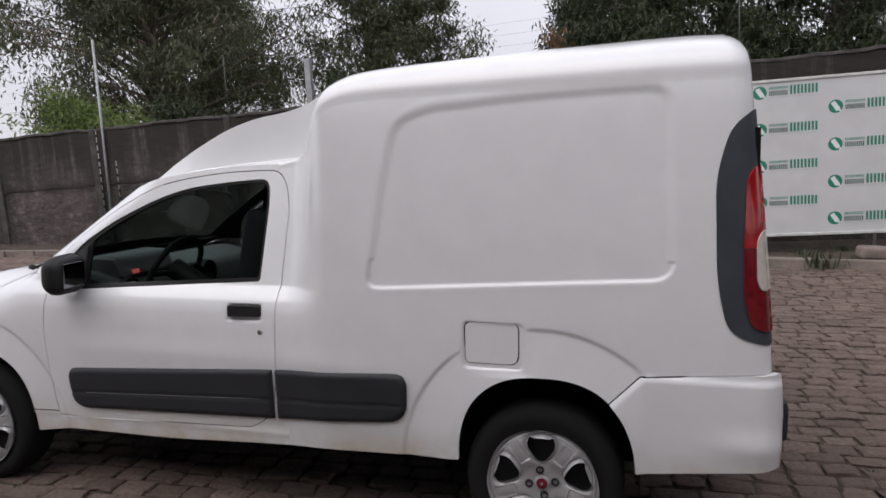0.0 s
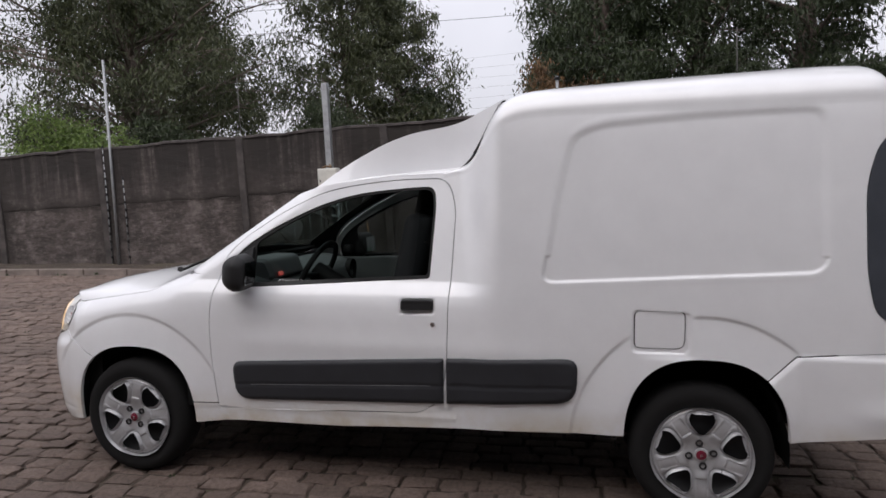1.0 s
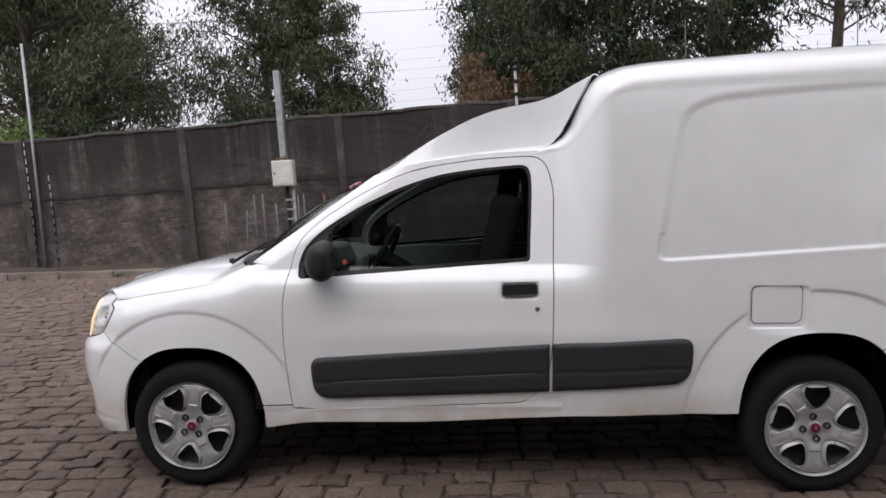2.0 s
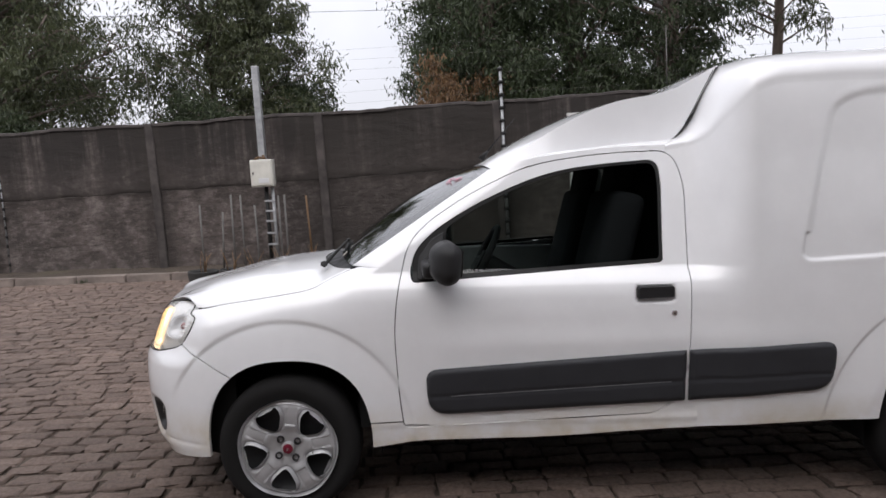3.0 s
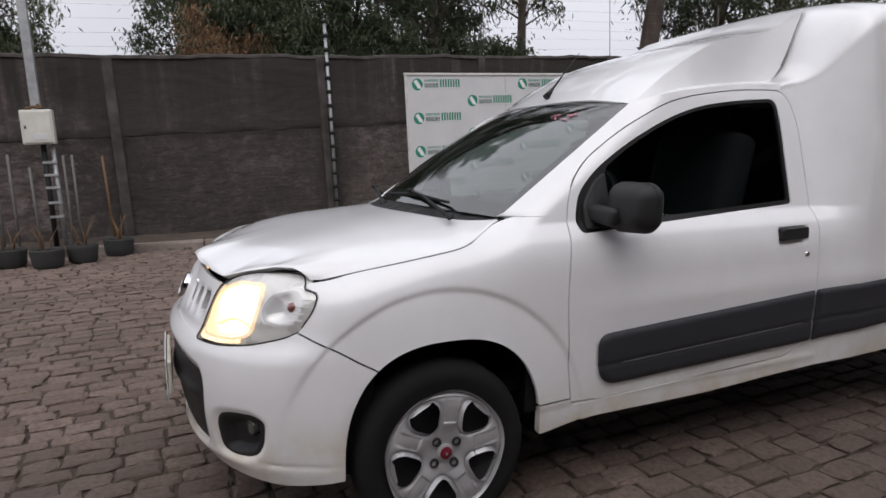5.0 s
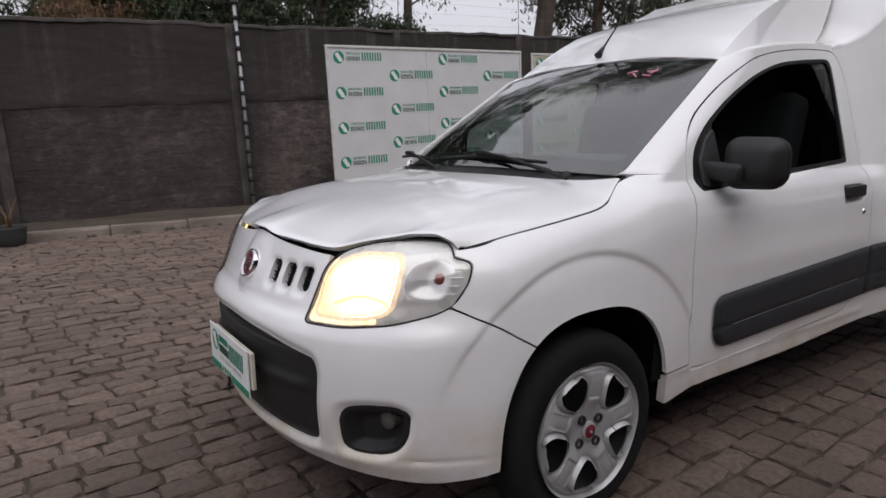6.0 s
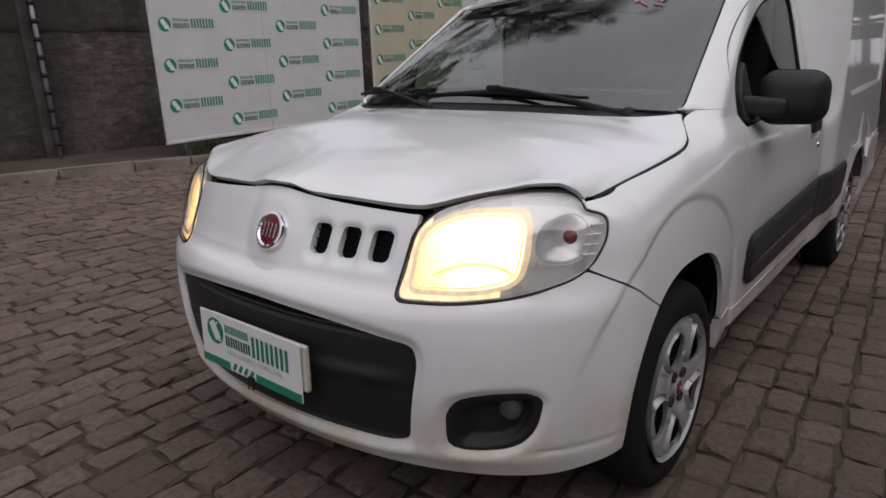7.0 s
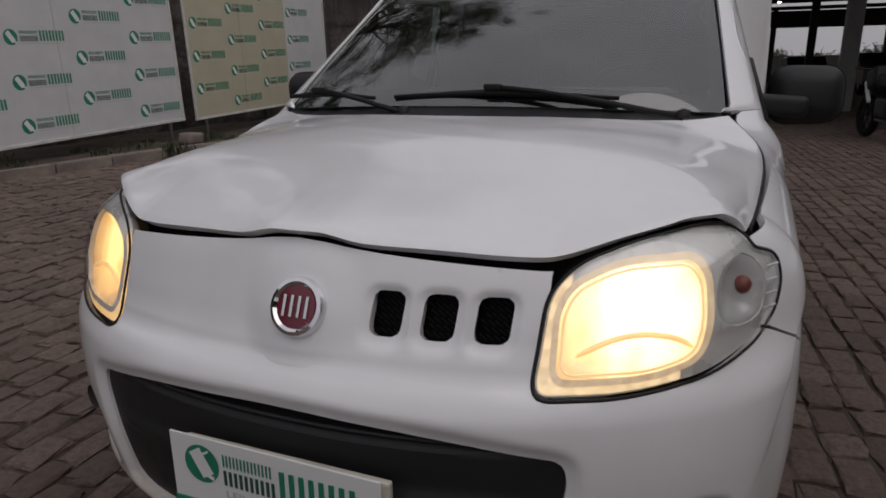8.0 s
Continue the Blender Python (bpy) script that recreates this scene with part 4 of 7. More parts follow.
    van_piece("turn_bowl", [skin(us, zs, dish, lambda x, y, z: inside(turn, np.abs(y - YC), z) + 0.004, 0.0, flip)], LAMP_SILVER, body, "clear round turn signal")
    bm = bmesh.new()
    bmesh.ops.create_uvsphere(bm, u_segments=16, v_segments=10, radius=0.016)
    bmesh.ops.translate(bm, verts=bm.verts, vec=(-0.437, YC - side * 0.691, 0.784))
    part("turn_bulb", bm, BULB_RED, body, "reddish turn signal bulb", True)
    # raised ribs on the outer end of the cover
    for z in (0.752, 0.772, 0.792, 0.812):
        rib = []
        for w in (0.722, 0.731, 0.740):
            x, a = nose_x(w, z)
            rib.append((x - 0.006 * math.cos(a), YC - side * (w + 0.005 * math.sin(a)), z))
        part("cover_rib", tube(rib, 0.0022, 6), LAMP_BEZEL, body, "", True)
    cover = van_piece("lamp_cover", [skin(us, zs, pos(0.0), dom, 0.0, flip)], LAMP_GLASS, body, "clear lamp cover")
    cover.visible_shadow = False


def bonnet_lip(w):
    return curve(w, [0, 0.10, 0.18, 0.40, 0.45, 0.52, 0.60, 0.65, 0.68, 0.697], [-0.676, -0.668, -0.655, -0.612, -0.590, -0.545, -0.480, -0.435, -0.405, -0.380])


def cowl_line(w):
    return 0.065 + 0.205 * (w / 0.67) ** 2


def bonnet_lip_z(w):
    """Height of the bonnet's front edge: a small rise over the badge, an arch over each lamp."""
    return curve(w, [0, 0.045, 0.075, 0.10, 0.13, 0.25, 0.395, 0.412, 0.434, 0.464, 0.51, 0.57, 0.61, 0.65, 0.668, 0.680, 0.690, 0.697],
                     [0.879, 0.878, 0.873, 0.867, 0.863, 0.858, 0.852, 0.852, 0.855, 0.863, 0.876, 0.889, 0.898, 0.899, 0.892, 0.882, 0.870, 0.860])


def bonnet_base(x, w):
    zc = curve(x, [-0.70, -0.665, -0.62, -0.5, -0.36, -0.15, 0.05, 0.30], [0.850, 0.869, 0.886, 0.920, 0.950, 0.987, 1.008, 1.030])
    e = np.where(x < -0.365, 0.861 + 0.10 * (x + 0.365), seam_z(x))
    k = np.clip(w / seam_w(x), 0, 1)
    return e + (zc - e) * (1 - k ** curve(x, [-0.60, -0.45, -0.36, -0.10, 0.10], [2.9, 4.5, 6.0, 3.6, 2.9]))


def bonnet_z(x, w):
    lip = bonnet_lip(w)
    lift = bonnet_lip_z(w) - bonnet_base(lip, w)
    return bonnet_base(x, w) + lift * np.exp(-(np.clip(x - lip, 0, 2) / 0.13) ** 1.6)


def build_bonnet():
    def pos(p, s):
        x0 = bonnet_lip(np.abs(s) * 0.697)
        x = x0 + p * (cowl_line(np.abs(s) * 0.665) - x0)
        w = np.abs(s) * (seam_w(x) - 0.003)
        roll = 0.004 * np.exp(-p / 0.006) + 0.005 * np.exp(-(1 - np.abs(s)) / 0.006)
        return x, YC - np.sign(s) * w, bonnet_z(x, w) - roll
    ps = np.concatenate([np.linspace(0, 0.06, 7), np.linspace(0.06, 1, 70)[1:]])
    edge = np.concatenate([np.linspace(0, 0.94, 90), np.linspace(0.94, 1, 14)[1:]])
    v = skin(ps, np.concatenate([-edge[::-1], edge[1:]]), pos, None, 0.02, True)
    van_piece("bonnet", [v], PAINT, label="white bonnet standing slightly open at its front edge")
    # black cowl below the windscreen
    def cpos(p, s):
        w = np.abs(s)
        x = cowl_line(w) + 0.002 + p * 0.11
        return x, YC - s, bonnet_z(x, np.minimum(w, 0.6)) - 0.008 + 0.026 * p ** 2 + 0.002 * np.sin(s * 60) * (p < 0.6)
    van_piece("cowl", [skin(np.linspace(0, 1, 12), np.linspace(-0.645, 0.645, 90), cpos, None, 0.015, True)], BLACK_TRIM, label="black plastic windscreen cowl")
    # black tube under the joint of bonnet and wing, for the shade in it
    for side in (1, -1):
        pts = [(x, YC - side * (float(seam_w(x)) - 0.004), float(seam_z(x)) - 0.010) for x in np.linspace(-0.35, 0.28, 24)]
        part("bonnet_gutter", tube(pts, 0.0065, 6), SEAL, van, "black tube for the shade in the joint beside the bonnet")


def screen(p, k):
    """Windscreen: p from foot to top, k from -1 to 1 across."""
    w0, w1 = 0.668, 0.597
    k2 = np.abs(k) ** 2
    x = (0.150 + 0.135 * k2) + p * ((0.825 + 0.055 * k2) - (0.150 + 0.135 * k2))
    z = (1.030 - 0.020 * k2) + p * ((1.436 - 0.036 * k2) - (1.030 - 0.020 * k2)) + 0.036 * 4 * p * (1 - p) * (1 - 0.9 * k2)
    return x - 0.03 * 4 * p * (1 - p) * (1 - 0.9 * k2), YC - k * (w0 + (w1 - w0) * p), z


def build_screen():
    ps, ks = np.linspace(0, 1, 40), np.linspace(-1, 1, 60)
    g = van_piece("windscreen", [skin(ps, ks, screen, None, 0.0, True)], SCREEN_GLASS, label="windscreen reflecting sky and branches")
    g.visible_shadow = False
    border = []
    for pa, pb, ka, kb in ((0, 0.10, -1, 1), (0.95, 1.0, -1, 1), (0.10, 0.95, -1, -0.925), (0.10, 0.95, 0.925, 1)):
        border.append(skin(np.linspace(pa, pb, 12 if pb - pa > 0.5 else 4), np.linspace(ka, kb, 30 if kb - ka > 1 else 4), lambda p, k: (lambda q: (q[0] + 0.003, q[1], q[2] - 0.004))(screen(p, k)), None, 0.0, True))
    van_piece("screen_border", border, SEAL, g, "black printed border of the windscreen")
    # paint marks at the top corner
    for k, (a, b, l, t) in enumerate([(0.80, 0.52, 0.05, 40), (0.80, 0.56, 0.05, -40), (0.83, 0.63, 0.05, 10), (0.79, 0.63, 0.05, -10), (0.81, 0.665, 0.035, 70)]):
        q0 = [float(c) for c in screen(np.array(a), np.array(b))]
        q1 = [float(c) for c in screen(np.array(a + 0.05 * math.sin(radians(t))), np.array(b + 0.06 * math.cos(radians(t))))]
        part("paint_mark", tube([(q0[0] - 0.002, q0[1], q0[2] + 0.004), (q1[0] - 0.002, q1[1], q1[2] + 0.004)], 0.0025, 6), STICKER_PINK, g, "pink marker stroke")
    # wipers
    for arm_pts, blade in ((((0.135, 0.245, 1.008), (0.150, 0.42, 1.040), (0.168, 0.60, 1.068), (0.172, 0.735, 1.080)), ((0.185, 1.035, 1.052), (0.176, 0.73, 1.066), (0.200, 0.405, 1.050))),
                           (((0.135, 0.985, 1.010), (0.160, 1.12, 1.042), (0.184, 1.25, 1.068), (0.190, 1.29, 1.072)), ((0.236, 1.425, 1.050), (0.200, 1.29, 1.062), (0.166, 1.09, 1.050)))):
        arm = part("wiper", tube(arm_pts, [0.008, 0.007, 0.006, 0.007], 8), SEAL, van, "black wiper arm and blade")
        part("wiper_blade", tube(blade, [0.006, 0.010, 0.005], 8), SEAL, arm)
        part("wiper_clip", box(arm_pts[-1], (0.022, 0.05, 0.016), 0.006), SEAL, arm)
        bm = lathe([(0.0, 0.022), (0.014, 0.018), (0.016, 0.0)], 14)
        bmesh.ops.transform(bm, matrix=Matrix.Translation(arm_pts[0]) @ pose(0, 0, 0, 90, 0, 0), verts=bm.verts)
        part("wiper_pivot", bm, BLACK_TRIM, arm)


def fairing_low(x):
    return curve(x, [0.86, 0.98, 1.2, 1.38, 1.62, 1.70], [1.396, 1.427, 1.458, 1.474, 1.481, 1.490])


def fairing(p, t):
    """p from the windscreen back to the box, t from -1 to 1 across: a broad top, upright side facets and a flange down to the roof rail."""
    a = np.clip(np.abs(t) / 0.60, 0, 1)
    b = np.clip((np.abs(t) - 0.60) / 0.25, 0, 1)
    c = np.clip((np.abs(t) - 0.85) / 0.15, 0, 1)
    front = 0.825 + 0.050 * a ** 2 + 0.012 * c
    rear = 1.910 - 0.050 * a ** 8 - 0.150 * b - 0.055 * b ** 8 + 0.015 * c
    x = front + p * (rear - front)
    crease_w = curve(x, [0.875, 1.05, 1.25, 1.87], [0.570, 0.552, 0.537, 0.505])
    crease_z = curve(x, [0.86, 0.93, 1.03, 1.18, 1.33, 1.45, 1.60, 1.68, 1.76, 1.87], [1.398, 1.432, 1.500, 1.586, 1.654, 1.688, 1.712, 1.735, 1.775, 1.830])
    low_w = curve(x, [0.875, 1.1, 1.3, 1.5, 1.65], [0.574, 0.572, 0.552, 0.533, 0.521])
    low_z = curve(x, [0.875, 1.0, 1.1, 1.3, 1.5, 1.65, 1.80], [1.4015, 1.436, 1.461, 1.484, 1.500, 1.511, 1.60])
    top = curve(x, [0.825, 0.95, 1.04, 1.16, 1.30, 1.45, 1.60, 1.70, 1.78, 1.87], [1.438, 1.508, 1.556, 1.614, 1.668, 1.706, 1.735, 1.765, 1.800, 1.838])
    out_z = fairing_low(x)
    out_w = half_width(x, out_z) - 0.003
    w = a * crease_w + b * (low_w - crease_w) + c * (out_w - low_w)
    z = top + (crease_z - top) * a ** 2.4 + b * (low_z - crease_z) + (out_z - low_z) * c ** 2
    return x, YC - np.sign(t) * w, z


def build_fairing():
    h = np.concatenate([np.linspace(0, 0.56, 30), np.linspace(0.565, 0.635, 9), np.linspace(0.65, 0.835, 14), np.linspace(0.84, 0.86, 4), np.linspace(0.87, 1, 8)])
    van_piece("roof_fairing", [skin(np.linspace(0, 1, 80), np.concatenate([-h[:0:-1], h]), fairing, None, 0.006, True)], PAINT, label="white roof fairing leading up to the cargo box")
    # dark joint along its rear edge
    pts = []
    for t in np.linspace(-0.80, 0.80, 84):
        p = fairing(np.array(0.985), np.array(t))
        pts.append((float(p[0]) + 0.004, float(p[1]) + 0.003 * np.sign(t) * (abs(t) > 0.58), float(p[2]) - 0.004))
    part("fairing_seal", tube(pts, 0.0042, 6), SEAL, van, "black rubber joint")
    bm = tube([(0.895, 0.80, 1.508), (1.04, 0.80, 1.675)], [0.0045, 0.002], 8)
    add_tube(bm, [(0.862, 0.80, 1.472), (0.90, 0.80, 1.514)], [0.017, 0.006], 12)
    part("antenna", bm, SEAL, van, "short black roof antenna")
    # cab roof under the fairing
    part("cab_roof", box((1.36, YC, 1.43), (0.70, 1.06, 0.03), 0.012), CAB_GREY, van, "cab roof lining")


def build_wheel():
    w = new("wheel")
    prof = [(0.19, 0.165), (0.225, 0.178), (0.262, 0.176), (0.284, 0.160), (0.2925, 0.135), (0.2935, 0.09), (0.2925, 0.045), (0.284, 0.018), (0.262, 0.002), (0.240, 0.0015), (0.225, 0.005), (0.205, 0.010), (0.19, 0.016)]
    tyre = part("tyre", lathe(prof[::-1], 72), TYRE, w, "black worn tyre", True)
    part("inner_rim", lathe([(0.0, 0.06), (0.10, 0.055), (0.16, 0.05), (0.192, 0.03), (0.195, 0.012)], 48), STEEL, w, "dark steel inner rim", True)
    # hubcap: five broad spokes that widen into the rim, with five rounded openings between them
    def opening(r, t):
        lx, ly = r * np.cos(t), np.abs(r * np.sin(t))
        half = curve(lx, [0.07, 0.10, 0.135, 0.165, 0.185], [0.008, 0.028, 0.049, 0.055, 0.048])
        a, b, c = lx - 0.085, 0.177 - r, (half - ly) * 0.85
        k = 0.012
        return -k * np.log(np.exp(-a / k) + np.exp(-b / k) + np.exp(-c / k)) + 0.008
    def around(a):
        c = math.pi / 2 + math.pi / 5
        k = (a - c) / (2 * math.pi / 5)
        return (k - np.round(k)) * (2 * math.pi / 5)
    def cap_dom(x, y, z):
        r, a = np.hypot(x, z), np.arctan2(z, x)
        return np.minimum(0.197 - r, -opening(r, around(a)))
    def cap_pos(r, a):
        d = -opening(r, around(a))
        dish = curve(r, [0, 0.03, 0.06, 0.10, 0.15, 0.180, 0.190, 0.197], [0.010, 0.010, 0.006, -0.006, -0.010, -0.005, 0.0, 0.010])
        roll = 0.014 * np.exp(-np.clip(d, 0, 1) / 0.008)
        mark = (a - math.pi / 2) / (2 * math.pi / 5)
        t = (mark - np.round(mark)) * (2 * math.pi / 5)
        lx, ly = r * np.cos(t), r * np.sin(t)
        dent = 0.005 * step(0.098, 0.104, lx) * step(0.024, 0.018, np.abs(ly)) * step(0.195, 0.165, lx) + 0.003 * np.exp(-((r - 0.183) / 0.004) ** 2)
        return r * np.cos(a), dish + roll + dent, r * np.sin(a)
    v, f = skin(np.linspace(0.004, 0.2, 52), np.linspace(0, 2 * math.pi, 241), cap_pos, cap_dom, 0.018, True, True)
    cap = van_piece("hubcap", [(v, f), ([], [])], RIM, w, "silver five-spoke plastic hubcap")
    for k in range(4):
        a = math.pi / 4 + k * math.pi / 2
        bm = lathe([(0.0, 0.006), (0.008, 0.004), (0.010, -0.005), (0.0145, -0.005), (0.0165, 0.01)], 14)
        bmesh.ops.translate(bm, verts=bm.verts, vec=(0.049 * math.cos(a), 0.006, 0.049 * math.sin(a)))
        part("wheel_nut", bm, STEEL, cap, "dark wheel nut", True)
    part("centre_cap", lathe([(0.0, -0.002), (0.02, -0.001), (0.026, 0.002), (0.028, 0.012)], 28), RIM, cap, "", True)
    part("centre_badge", lathe([(0.0, -0.0040), (0.017, -0.0035), (0.021, -0.001)], 24), EMBLEM_RED, cap, "small dark red badge", True)
    part("brake_drum", lathe([(0.0, 0.085), (0.12, 0.085), (0.125, 0.10), (0.125, 0.15)], 32), STEEL, w, "", True)
    return w


def build_wheels():
    first = build_wheel()
    places = [pose(0, -0.006, 0.288, 0, 8, 0), pose(2.717, -0.006, 0.288, 0, 36, 0), pose(0, 2 * YC + 0.006, 0.288, 0, 20, 180), pose(2.717, 2 * YC + 0.006, 0.288, 0, 50, 180)]
    first.matrix_basis = places[0]
    first.parent = van
    for m in places[1:]:
        copy_thing(first, m).parent = van
    # wheel housings
    for cx, rx, top in ((0.018, 0.365, 0.69), (2.717, 0.345, 0.705)):
        for side in (1, -1):
            def pos(t, d):
                return cx + rx * np.cos(t), YC - side * (0.795 - d), 0.29 + (top - 0.29) * np.sin(t)
            a = skin(np.linspace(-0.12, math.pi + 0.12, 48), np.linspace(0.015, 0.42, 6), pos, None, 0, side > 0)
            van_piece("wheel_housing", [a], DARK, label="black wheel housing")
            part("housing_wall", box((cx, YC - side * 0.38, 0.46), (2 * rx, 0.01, 0.50)), DARK, van)
    part("underbody", box((1.36, YC, 0.345), (2.05, 1.44, 0.09), 0.02), DARK, van, "black underbody")
    part("rear_floor", box((3.24, YC, 0.44), (0.42, 1.40, 0.08), 0.02), DARK, van)
    part("axle", tube([(2.717, 0.12, 0.288), (2.717, 2 * YC - 0.12, 0.288)], 0.03, 12), STEEL, van, "", True)


def build_cabin():
    part("bulkhead", box((1.74, YC, 0.93), (0.03, 1.08, 0.96), 0.01), DARK, van, "black cab bulkhead")
    part("cab_floor", box((1.0, YC, 0.42), (1.45, 1.36, 0.04)), DARK, van)
    part("door_card", box((1.07, YC - 0.715, 0.70), (1.10, 0.03, 0.52), 0.01), CAB_GREY, van, "grey door lining")
    part("door_card", box((1.07, YC + 0.715, 0.70), (1.10, 0.03, 0.52), 0.01), CAB_GREY, van, "grey door lining")
    # dashboard
    prof = rounded([(0.30, 0.62), (0.62, 0.62), (0.70, 0.80), (0.66, 0.95), (0.48, 1.0), (0.30, 0.985)], 0.05)
    v, f = prism(prof, 1.18, lambda a, b, d: (a, YC - 0.59 + d, b), 0.02)
    dash = van_piece("dashboard", [(v, f)], CAB_GREY, label="grey plastic dashboard", smooth=False)
    prof = rounded([(0.42, 0.96), (0.66, 0.955), (0.62, 1.065), (0.46, 1.07)], 0.03)
    v, f = prism(prof, 0.36, lambda a, b, d: (a, YC - 0.52 + d, b), 0.02)
    van_piece("instrument_hood", [(v, f)], CAB_GREY, dash, "instrument binnacle", False)
    part("gauge_light", box((0.655, 0.367, 0.985), (0.008, 0.045, 0.022), 0.003, pose(0, 0, 0, 0, -20, 0)), GAUGE_RED, dash, "small red lit gauge")
    for dy in (-0.52, 0.52, -0.03, 0.09):
        bm = lathe([(0.0, 0.008), (0.045, 0.008), (0.055, -0.01), (0.066, -0.012), (0.07, 0.02)], 24)
        bmesh.ops.transform(bm, matrix=Matrix.Translation((0.685, YC + dy, 0.90)) @ pose(0, 0, 0, 0, 0, 90), verts=bm.verts)
        part("air_vent", bm, SEAL, dash, "round air vent", True)
    # steering wheel
    m = Matrix.Translation((0.83, YC - 0.36, 0.985)) @ pose(0, 0, 0, 0, -62, 0)
    bm = bmesh.new()
    ring = [(0.175 * math.cos(a), 0.175 * math.sin(a), 0) for a in np.linspace(0, 2 * math.pi, 41)]
    add_tube(bm, ring, 0.015, 8, caps=False)
    for a in (math.pi / 2 + 0.0, math.pi * 1.5, math.pi):
        add_tube(bm, [(0.03 * math.cos(a), 0.03 * math.sin(a), -0.02), (0.17 * math.cos(a), 0.17 * math.sin(a), 0)], 0.014, 8)
    add_tube(bm, [(0, 0, 0.01), (0, 0, -0.30)], [0.055, 0.04], 16)
    bmesh.ops.transform(bm, matrix=m, verts=bm.verts)
    part("steering_wheel", bm, BLACK_TRIM, van, "black three-spoke steering wheel", True)
    for dy in (-0.36, 0.36):
        s = new("seat")
        s.parent = van
        s["label"] = "dark cloth seat with headrest"
        part("seat_cushion", box((1.12, YC + dy, 0.66), (0.50, 0.50, 0.16), 0.06, None, 4), SEAT_CLOTH, s, "", True)
        part("backrest", box((1.40, YC + dy, 1.00), (0.15, 0.48, 0.60), 0.06, pose(0, 0, 0, 0, 14, 0), 4), SEAT_CLOTH, s, "", True)
        part("headrest", box((1.47, YC + dy, 1.345), (0.10, 0.26, 0.18), 0.045, pose(0, 0, 0, 0, 12, 0), 4), SEAT_CLOTH, s, "", True)
        for k in (-0.06, 0.06):
            part("headrest_post", tube([(1.455, YC + dy + k, 1.22), (1.47, YC + dy + k, 1.30)], 0.007, 8), CHROME, s)


def build_plate():
    # advertising plate over the number plate holder
    holder = part("plate_holder", box((-0.792, 0.780, 0.470), (0.014, 0.395, 0.115), 0.005, pose(0, 0, 0, 0, 0, 0)), simple("worn_cream_plastic", (0.55, 0.52, 0.44), 0.5), van, "cream plate holder behind the sign")
    sign = new("sign_plate")
    sign.parent = van
    tagged(sign, "white and green dealer sign clipped over the number plate")
    sign.matrix_basis = pose(-0.806, 1.003, 0.388, 90, 0, -90) @ pose(0, 0, 0, 0, 0, -0.5)
    L, Hh = 0.408, 0.148
    part("sign_board", box((L / 2, Hh / 2, -0.002), (L, Hh, 0.004), 0.0015), PLATE_WHITE, sign)
    part("green_band", box((0.060, 0.012, 0.001), (0.12, 0.022, 0.002)), SIGN_GREEN, sign, "green stripe")
    part("green_band", box((0.320, 0.012, 0.001), (0.174, 0.022, 0.002)), SIGN_GREEN, sign, "green stripe")
    for k in range(4):
        bm = box((0.142 + 0.024 * k, 0.016, 0.001), (0.010, 0.022, 0.002), 0, pose(0, 0, 0, 0, 0, -35))
        part("green_dash", bm, SIGN_GREEN, sign)
    logo_parts(sign)
    bm = box((0.215, 0.0, 0.004), (0.022, 0.022, 0.006), 0.002)
    add_tube(bm, [(0.21, -0.006, 0.005), (0.205, -0.022, 0.008)], 0.003, 6)
    add_tube(bm, [(0.22, -0.006, 0.005), (0.226, -0.02, 0.008)], 0.003, 6)
    part("clip", bm, SEAL, sign, "small black clip")


def letter_bars(parent, name, x, y, n, pitch, height, thick, mat, lift=0.0012):
    """A line of plain upright bars, two for each letter."""
    bm = box((0, 0, 0), (thick, height, 0.001))
    me = bpy.data.meshes.new(name)
    bm.to_mesh(me)
    bm.free()
    for k in range(2 * n):
        link_mesh(name, me, mat, parent, "", False).location = (x + pitch * (0.5 * k + 0.2), y + height / 2, lift)


def logo_parts(sign):
    """The printed mark: a green disc with a pale bar, and lines of plain bars."""
    bm = bmesh.new()
    bmesh.ops.create_circle(bm, cap_ends=True, segments=36, radius=0.036, matrix=Matrix.Translation((0.066, 0.098, 0.0012)))
    part("mark_disc", bm, SIGN_GREEN, sign, "green disc")
    bm = box((0.066, 0.100, 0.0018), (0.026, 0.052, 0.0006), 0, pose(0, 0, 0, 0, 0, 30))
    add_box(bm, (0.080, 0.078, 0.002), (0.022, 0.007, 0.0006), 0, pose(0, 0, 0, 0, 0, -25))
    add_box(bm, (0.070, 0.118, 0.0022), (0.030, 0.004, 0.0006), 0, pose(0, 0, 0, 0, 0, 30))
    part("mark_bar", bm, PLATE_WHITE, sign)
    letter_bars(sign, "small_line", 0.110, 0.104, 7, 0.0145, 0.022, 0.0028, SIGN_GREEN)
    letter_bars(sign, "dark_line", 0.110, 0.068, 5, 0.0215, 0.028, 0.0055, SIGN_DARK)
    letter_bars(sign, "large_line", 0.222, 0.066, 4, 0.037, 0.056, 0.0095, SIGN_GREEN)
    t = writing("lettering", "LEILOEIRO OFICIAL", 0.0185, SIGN_GREY, sign, 0.0004)
    t.scale = (1.45, 1.0, 1.0)
    t.location = (0.112, 0.045, 0.0012)


build_flanks()
build_box()
build_nose()
build_bonnet()
build_screen()
build_fairing()
build_wheels()
build_cabin()
build_plate()

